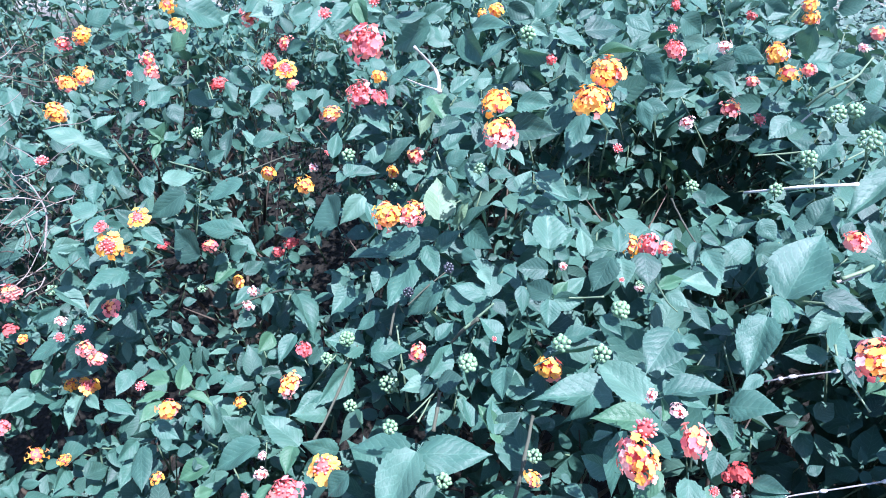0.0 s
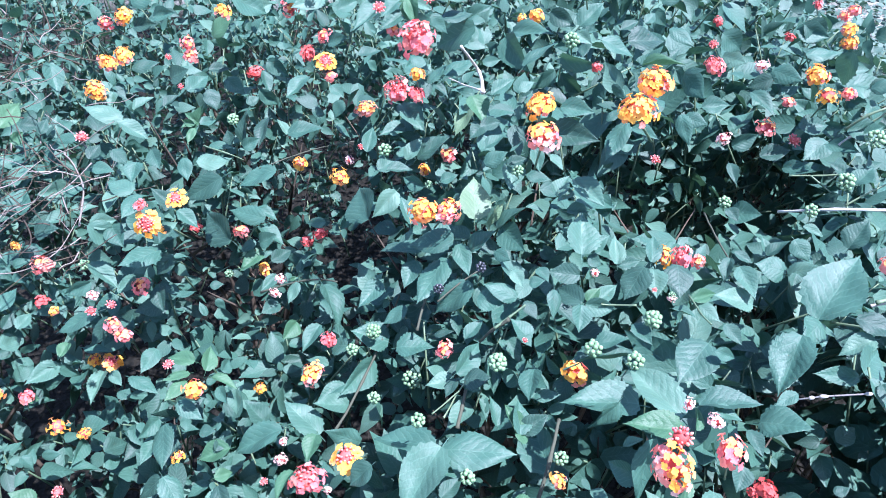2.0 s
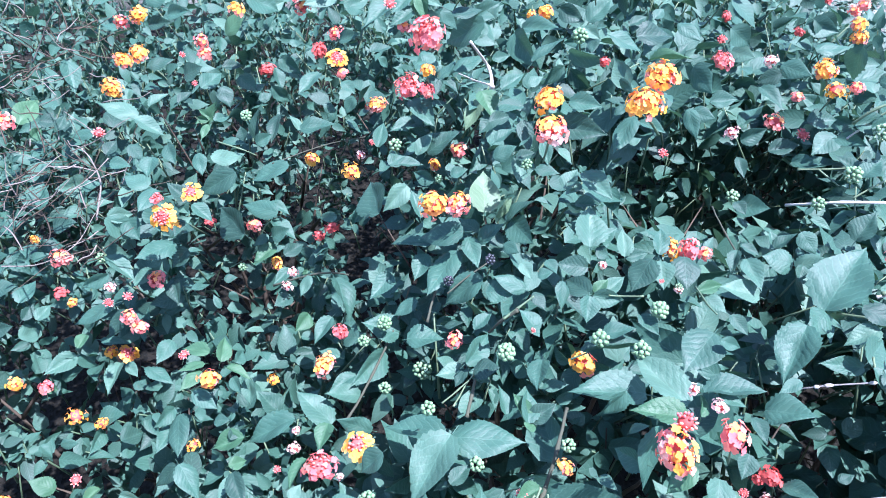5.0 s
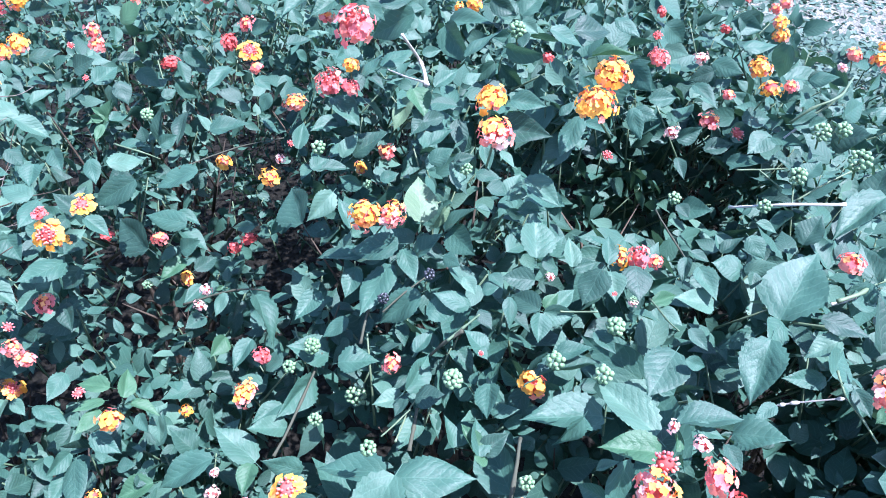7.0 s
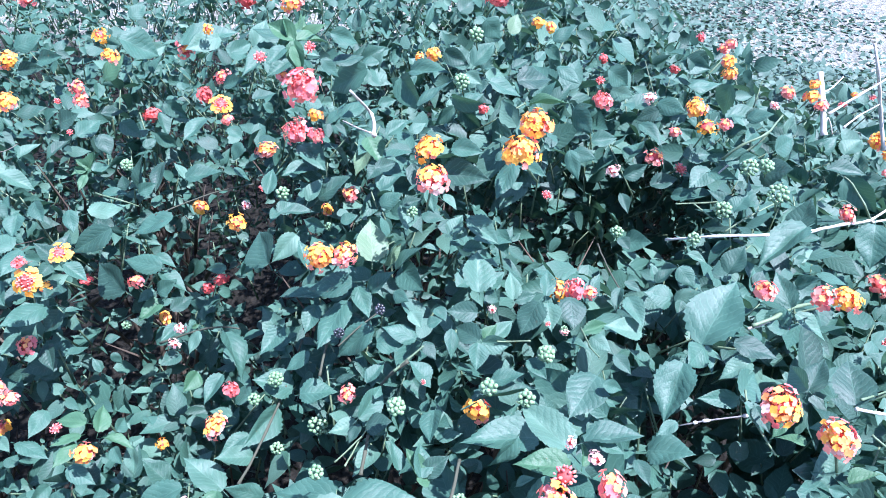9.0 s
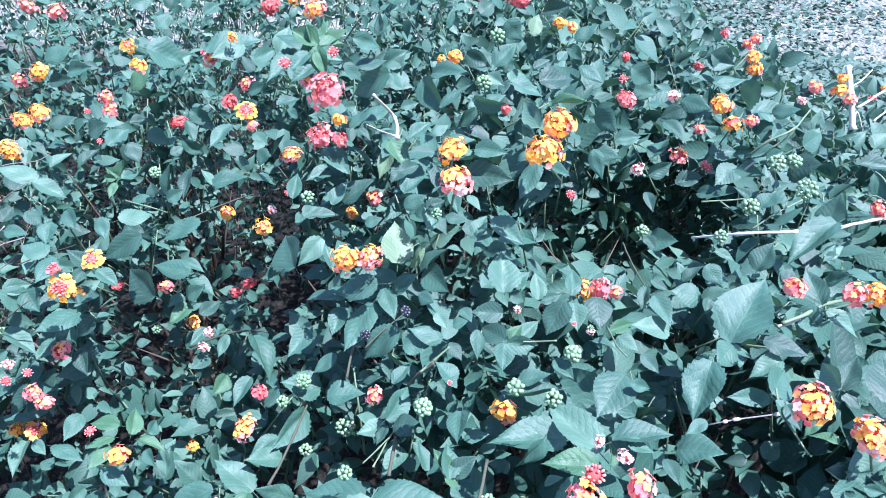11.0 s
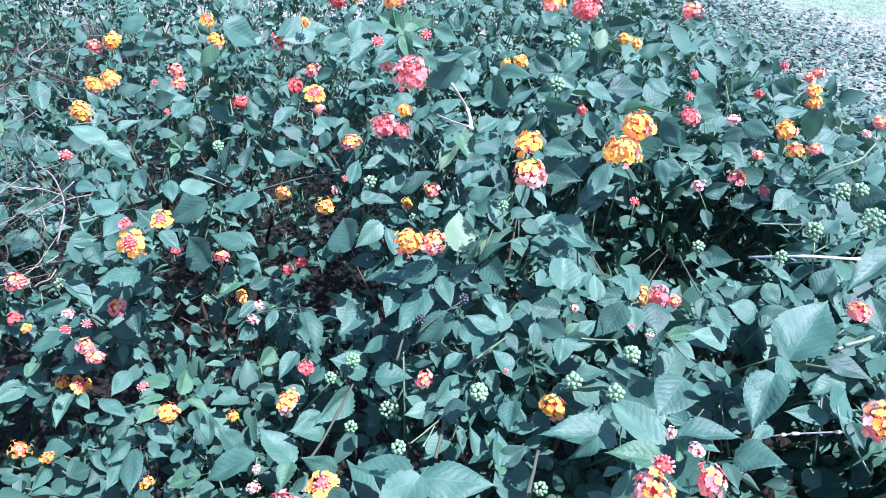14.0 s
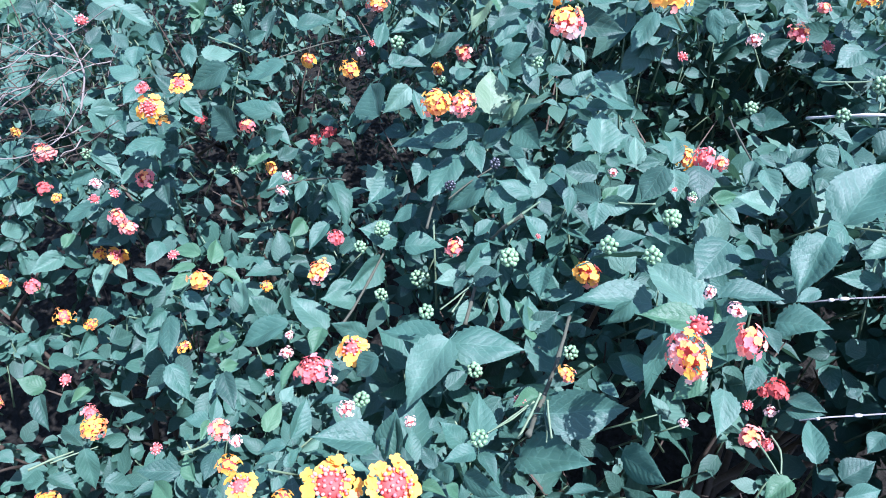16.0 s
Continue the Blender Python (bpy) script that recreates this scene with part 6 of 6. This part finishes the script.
# low growth towards the dry ground
bm = bmesh.new()
uvl = bm.loops.layers.uv.new("UVMap")
for k in range(110000):
    x, y = 0.5 + 3.5 * rnd.random() ** 1.35, rnd.uniform(-0.5, 5.0)
    e = (x - 0.75) * 0.9 + (y - 0.8) * 0.45
    if e < 0.1 + 0.5 * (y > 0.3) * 0.4 or e > 3.2 or rnd.random() < (e - 1.2) / 2.0:
        continue
    ragged = noise.noise((x * 3, y * 3, 4.0)) + 0.5 * noise.noise((x * 9, y * 9, 1.0))
    if y > 4.75 + 0.5 * ragged or y < -0.32 + 0.3 * ragged or (y > 2.9 and x < 0.8 + 0.5 * ragged):
        continue
    z = max(canopy(x, max(y, -0.1)) * rnd.uniform(0.4, 1.0), 0.02)
    L = rnd.uniform(0.022, 0.045)
    m = Matrix.LocRotScale((x, y, z), Euler((rnd.gauss(0.1, 0.4), rnd.gauss(0, 0.4), rnd.uniform(0, 6.28))), (L * 0.65, L, L))
    blade(bm, uvl, m, 1.0, 0.2, 0.1, 0.15, 3, 2, 0.0, 0.0)
tagged(new("low_growth", finish("low_growth", bm, LEAF_GREYISH)), "low leafy creeping growth over dry ground", "undergrowth", kind="stuff")

# woody stems from the roots up into the crown
for s in SHRUBS:
    b = STEMS[s.name]
    if b.faces:
        tagged(hang("stemwork", finish("stemwork", b, STALK), s, Matrix.Identity(4), "thin green shoots"), kind="stuff")
    for k in range(9):
        a = k * 0.698 + rnd.uniform(-0.3, 0.3)
        reach = rnd.uniform(0.10, 0.26)
        x, y = s.location.x + reach * math.cos(a), s.location.y + reach * math.sin(a)
        top = max(min(canopy(x, y), crown(x, y)) - rnd.uniform(0.09, 0.16), 0.1)
        pts = []
        for i in range(7):
            f = i / 6
            pts.append((reach * math.cos(a) * f ** 1.3 + 0.015 * math.sin(5 * f + k), reach * math.sin(a) * f ** 1.3 + 0.015 * math.cos(4 * f + k), top * f))
        b = bmesh.new()
        tube(b, pts, [0.0065, 0.006, 0.0052, 0.0042, 0.0031, 0.002, 0.0006], 7)
        for i in range(2, 6):
            p = Vector(pts[i])
            d = Vector((rnd.uniform(-1, 1), rnd.uniform(-1, 1), rnd.uniform(0.5, 1.4))).normalized()
            end = p + d * rnd.uniform(0.08, 0.16)
            end.z = min(end.z, crown(s.location.x + end.x, s.location.y + end.y) - 0.06)
            tube(b, [p, p.lerp(end, 0.5) + Vector((0.01, 0, 0.01)), end], [0.003, 0.002, 0.0005], 5)
        hang("branch", finish("branch", b, BARK), s, Matrix.Identity(4), "brown woody branch")

# ---- bare and dead stems ----
WOOD = {"bleached": (BLEACHED, "bleached_stem", "bare bleached dead stem"), "green": (STALK, "green_stem", "pale green stem"), "dry": (DRY, "dry_stem", "thin dry grey twig"), "brown": (WOODY, "brown_stem", "thin olive-brown stem")}


def stem(pts, r0, r1, kind):
    """A bent stem with slight knots, on the shrub that it grows from."""
    mat, name, text = WOOD[kind]
    s = shrub_of(pts[0][0], pts[0][1])
    fine, n = [], len(pts) - 1
    for i in range(n * 5 + 1):
        f = i / 5
        k = min(int(f), n - 1)
        u = f - k
        p0, p1, p2, p3 = (Vector(pts[min(max(k + d, 0), n)]) for d in (-1, 0, 1, 2))
        p = 0.5 * (2 * p1 + (p2 - p0) * u + (2 * p0 - 5 * p1 + 4 * p2 - p3) * u * u + (3 * p1 - p0 - 3 * p2 + p3) * u ** 3)
        fine.append(p - s.location + Vector((noise.noise(p * 40), noise.noise(p * 40 + Vector((9, 0, 0))), 0)) * 0.0012)
    b = bmesh.new()
    m = len(fine) - 1
    tube(b, fine, [(r0 + (r1 - r0) * i / m) * (1.0 + (0.35 if i % 5 == 0 else 0.0)) for i in range(m + 1)], 8)
    hang(name, finish(name, b, mat), s, Matrix.Identity(4), text)


stem([(0.006, 0.585, 0.948), (0.001, 0.636, 0.943), (-0.016, 0.607, 0.980)], 0.0019, 0.0011, "bleached")
stem([(0.003, 0.589, 0.948), (-0.014, 0.627, 0.934), (-0.029, 0.656, 0.925)], 0.0009, 0.0005, "bleached")
stem([(0.302, 0.591, 0.832), (0.331, 0.553, 0.865), (0.379, 0.546, 0.873)], 0.0012, 0.0014, "bleached")
stem([(0.442, 0.580, 0.853), (0.538, 0.661, 0.805), (0.596, 0.694, 0.789), (0.659, 0.736, 0.792), (0.725, 0.786, 0.793)], 0.0017, 0.0013, "bleached")
stem([(0.598, 0.692, 0.787), (0.625, 0.700, 0.786), (0.651, 0.706, 0.787)], 0.0013, 0.0013, "bleached")
stem([(0.596, 0.694, 0.789), (0.581, 0.696, 0.810), (0.579, 0.728, 0.818), (0.571, 0.737, 0.823)], 0.0014, 0.0009, "green")
stem([(0.377, 0.672, 0.882), (0.390, 0.667, 0.902), (0.415, 0.673, 0.912), (0.461, 0.730, 0.906)], 0.0015, 0.0009, "green")
stem([(0.344, 0.561, 0.864), (0.365, 0.566, 0.880), (0.389, 0.574, 0.890)], 0.0009, 0.0007, "green")
stem([(0.555, 0.782, 0.855), (0.551, 0.804, 0.887), (0.564, 0.851, 0.906)], 0.0037, 0.0031, "bleached")
stem([(0.556, 0.789, 0.859), (0.565, 0.803, 0.868), (0.576, 0.798, 0.849)], 0.0013, 0.0007, "bleached")
stem([(0.562, 0.830, 0.890), (0.577, 0.836, 0.895), (0.593, 0.848, 0.904)], 0.0010, 0.0007, "bleached")
stem([(0.698, 0.853, 0.797), (0.677, 0.866, 0.851), (0.643, 0.859, 0.910), (0.633, 0.874, 0.940)], 0.0028, 0.0017, "bleached")
stem([(0.564, 0.804, 0.873), (0.617, 0.833, 0.890), (0.654, 0.851, 0.902), (0.673, 0.845, 0.930)], 0.0017, 0.0010, "bleached")
stem([(0.682, 0.865, 0.855), (0.697, 0.858, 0.868), (0.712, 0.842, 0.885)], 0.0014, 0.0007, "bleached")
stem([(0.606, 0.823, 0.845), (0.641, 0.853, 0.848), (0.669, 0.862, 0.861)], 0.0014, 0.0007, "bleached")
stem([(0.368, 0.351, 0.869), (0.425, 0.386, 0.838), (0.472, 0.409, 0.825)], 0.0009, 0.0005, "green")
stem([(0.283, 0.357, 0.871), (0.277, 0.336, 0.873), (0.277, 0.315, 0.875), (0.284, 0.304, 0.868)], 0.0008, 0.0006, "green")
stem([(0.289, 0.425, 0.847), (0.302, 0.408, 0.861), (0.312, 0.401, 0.864)], 0.0010, 0.0009, "green")
stem([(0.317, 0.427, 0.869), (0.339, 0.435, 0.872), (0.381, 0.469, 0.853), (0.469, 0.534, 0.803)], 0.0015, 0.0013, "green")
stem([(0.348, 0.331, 0.882), (0.372, 0.336, 0.872), (0.389, 0.339, 0.865)], 0.0012, 0.0010, "bleached")
stem([(0.047, 0.242, 0.810), (0.060, 0.284, 0.785), (0.069, 0.312, 0.802), (0.078, 0.349, 0.800)], 0.0017, 0.0012, "brown")
stem([(0.052, 0.272, 0.802), (0.039, 0.260, 0.798), (0.021, 0.237, 0.816)], 0.0007, 0.0004, "green")
stem([(0.059, 0.274, 0.797), (0.061, 0.261, 0.794), (0.058, 0.236, 0.813)], 0.0006, 0.0004, "green")
stem([(-0.010, 0.353, 0.787), (0.000, 0.399, 0.763), (0.008, 0.405, 0.773)], 0.0007, 0.0006, "green")
stem([(-0.110, 0.393, 0.703), (-0.093, 0.447, 0.708), (-0.075, 0.507, 0.728), (-0.066, 0.520, 0.755)], 0.0013, 0.0009, "brown")
stem([(-0.179, 0.223, 0.770), (-0.165, 0.227, 0.777), (-0.156, 0.232, 0.786)], 0.0007, 0.0005, "green")
stem([(-0.410, 0.292, 0.555), (-0.395, 0.305, 0.552), (-0.379, 0.318, 0.549)], 0.0012, 0.0008, "green")
stem([(0.135, 0.421, 0.856), (0.119, 0.428, 0.848), (0.110, 0.427, 0.849)], 0.0007, 0.0006, "green")
stem([(0.181, 0.439, 0.853), (0.175, 0.396, 0.876), (0.178, 0.380, 0.881)], 0.0008, 0.0005, "green")
stem([(0.038, 0.422, 0.831), (0.025, 0.421, 0.817), (0.015, 0.427, 0.796)], 0.0016, 0.0010, "brown")
stem([(-0.337, 0.746, 0.773), (-0.303, 0.728, 0.776), (-0.286, 0.735, 0.762)], 0.0011, 0.0007, "green")
stem([(-0.252, 0.695, 0.778), (-0.200, 0.736, 0.781), (-0.143, 0.728, 0.802)], 0.0008, 0.0006, "brown")
stem([(0.233, 0.594, 0.823), (0.229, 0.533, 0.838), (0.232, 0.504, 0.839)], 0.0009, 0.0007, "brown")
stem([(0.186, 0.257, 0.819), (0.190, 0.241, 0.821), (0.195, 0.226, 0.822)], 0.0007, 0.0005, "green")
stem([(0.196, 0.252, 0.823), (0.198, 0.241, 0.824), (0.196, 0.226, 0.823)], 0.0006, 0.0005, "green")
stem([(-0.237, 0.590, 0.677), (-0.183, 0.591, 0.700), (-0.140, 0.570, 0.721)], 0.0013, 0.0008, "brown")
stem([(-0.410, 0.571, 0.777), (-0.409, 0.585, 0.793), (-0.409, 0.599, 0.811), (-0.417, 0.607, 0.831), (-0.425, 0.609, 0.842)], 0.0011, 0.0006, "dry")
stem([(-0.459, 0.608, 0.818), (-0.442, 0.618, 0.812), (-0.427, 0.624, 0.803)], 0.0007, 0.0005, "dry")
stem([(-0.416, 0.636, 0.814), (-0.433, 0.613, 0.800), (-0.451, 0.594, 0.793)], 0.0006, 0.0005, "dry")
stem([(-0.043, 0.468, 0.761), (-0.037, 0.489, 0.780), (-0.019, 0.515, 0.806)], 0.0013, 0.0009, "brown")
stem([(-0.024, 0.474, 0.794), (-0.005, 0.488, 0.806), (0.011, 0.497, 0.815)], 0.0008, 0.0006, "brown")
stem([(0.026, 0.418, 0.823), (0.039, 0.426, 0.830), (0.051, 0.433, 0.837)], 0.0012, 0.0008, "green")
stem([(0.001, 0.365, 0.758), (0.004, 0.379, 0.768), (0.006, 0.390, 0.776)], 0.0016, 0.0012, "brown")
stem([(-0.021, 0.374, 0.762), (-0.008, 0.384, 0.769), (0.001, 0.391, 0.773)], 0.0007, 0.0006, "green")
stem([(0.379, 0.674, 0.862), (0.388, 0.675, 0.872), (0.396, 0.675, 0.880)], 0.001, 0.0009, "bleached")
stem([(0.420, 0.708, 0.870), (0.435, 0.708, 0.887), (0.445, 0.710, 0.905)], 0.0013, 0.0008, "green")
stem([(0.330, 0.651, 0.836), (0.357, 0.642, 0.844), (0.385, 0.633, 0.855)], 0.0009, 0.0007, "green")
stem([(0.339, 0.628, 0.852), (0.347, 0.622, 0.848), (0.357, 0.613, 0.843)], 0.001, 0.0008, "green")
stem([(0.399, 0.383, 0.822), (0.418, 0.381, 0.838), (0.438, 0.379, 0.855), (0.456, 0.375, 0.871)], 0.0011, 0.0013, "green")
stem([(0.339, 0.280, 0.838), (0.359, 0.277, 0.852), (0.380, 0.273, 0.867), (0.396, 0.270, 0.880)], 0.0014, 0.0012, "green")
stem([(0.350, 0.311, 0.880), (0.360, 0.296, 0.878), (0.370, 0.282, 0.877)], 0.0008, 0.0007, "green")
stem([(0.365, 0.451, 0.860), (0.379, 0.448, 0.869), (0.394, 0.444, 0.878)], 0.0008, 0.0007, "green")
stem([(0.318, 0.433, 0.860), (0.325, 0.432, 0.865), (0.332, 0.432, 0.870)], 0.0013, 0.0012, "bleached")
stem([(0.534, 0.684, 0.812), (0.543, 0.683, 0.823), (0.554, 0.673, 0.820)], 0.0007, 0.0006, "green")
stem([(-0.384, 0.294, 0.569), (-0.368, 0.307, 0.565), (-0.350, 0.320, 0.562)], 0.0008, 0.0006, "green")
stem([(0.042, 0.245, 0.799), (0.049, 0.258, 0.807), (0.054, 0.271, 0.815)], 0.0009, 0.0008, "green")
stem([(0.063, 0.247, 0.800), (0.061, 0.257, 0.806), (0.059, 0.268, 0.812)], 0.0008, 0.0007, "green")
stem([(0.027, 0.250, 0.800), (0.037, 0.257, 0.804), (0.047, 0.264, 0.810)], 0.0007, 0.0006, "green")
stem([(-0.182, 0.226, 0.767), (-0.169, 0.233, 0.765), (-0.157, 0.243, 0.765)], 0.0008, 0.0006, "green")


def dark_twig(pts, radius, knots):
    """A thin dark twig, its sun glints made as pale knobs; knots: where along it, 0 to 1."""
    s = shrub_of(pts[0][0], pts[0][1])
    b = bmesh.new()
    tube(b, [Vector(p) - s.location for p in pts], [radius] * len(pts), 6)
    twig = hang("dark_twig", finish("dark_twig", b, WIRE), s, Matrix.Identity(4), "thin dark twig with sun glints put in as pale knobs")
    for f, length in knots:
        k = min(int(f * (len(pts) - 1)), len(pts) - 2)
        a, c = Vector(pts[k]) - s.location, Vector(pts[k + 1]) - s.location
        p, d = a.lerp(c, f * (len(pts) - 1) - k), (c - a).normalized()
        # sun glint put in as a bleached knob, not a real bud
        b = bmesh.new()
        tube(b, [p - d * length, p - d * length * 0.4, p + d * length * 0.5, p + d * length], [radius * 1.2, radius * 2.4, radius * 2.1, radius * 1.1], 7)
        hang("bud", finish("bud", b, BLEACHED), twig, Matrix.Identity(4), "sun glint on the twig, made as a pale knob")


dark_twig([(0.233, 0.344, 0.847), (0.252, 0.342, 0.856), (0.274, 0.338, 0.866), (0.290, 0.334, 0.874)], 0.0006, ((0.22, 0.0018), (0.34, 0.0030), (0.72, 0.0022), (0.80, 0.0016)))
dark_twig([(0.240, 0.292, 0.781), (0.258, 0.292, 0.789), (0.280, 0.290, 0.800), (0.306, 0.287, 0.815), (0.330, 0.284, 0.827)], 0.0006, ((0.15, 0.0014), (0.42, 0.0026), (0.76, 0.0034)))


# tangles of dead twigs in the low, bare patches of the dense shrub
for bx, by, bz, spread, count in ((-0.567, 0.759, 0.874, 0.055, 52), (-0.474, 0.625, 0.817, 0.04, 44), (-0.500, 0.574, 0.809, 0.035, 36), (-0.414, 0.570, 0.789, 0.022, 24), (-0.553, 0.825, 0.869, 0.04, 30)):
    tangle = tagged(new("dry_brush"), "tangle of thin dead grey-brown twigs among leaves", "brush", "tangles of dead twigs")
    tangle.location = (bx, by, bz)
    for k in range(count):
        p = Vector((rnd.gauss(0, spread), rnd.gauss(0, spread * 1.4), rnd.uniform(-0.04, 0.012)))
        d = Vector((rnd.uniform(-1, 1), rnd.uniform(-1, 1), rnd.uniform(-0.15, 0.5))).normalized()
        side = Vector((rnd.uniform(-1, 1), rnd.uniform(-1, 1), rnd.uniform(-0.3, 0.6)))
        L = rnd.uniform(0.03, 0.085)
        b = bmesh.new()
        pts = [p + d * L * f + side * 0.35 * L * f * f + Vector((0, 0, 0.002 * math.sin(7 * f + k))) for f in (0, 0.125, 0.25, 0.375, 0.5, 0.625, 0.75, 0.875, 1.0)]
        r = rnd.uniform(0.0004, 0.0010)
        tube(b, pts, [r * (1 - 0.07 * i) for i in range(9)], 4)
        hang("twig", finish("twig", b, DRY if k % 3 == 0 else BARK), tangle, Matrix.Identity(4))
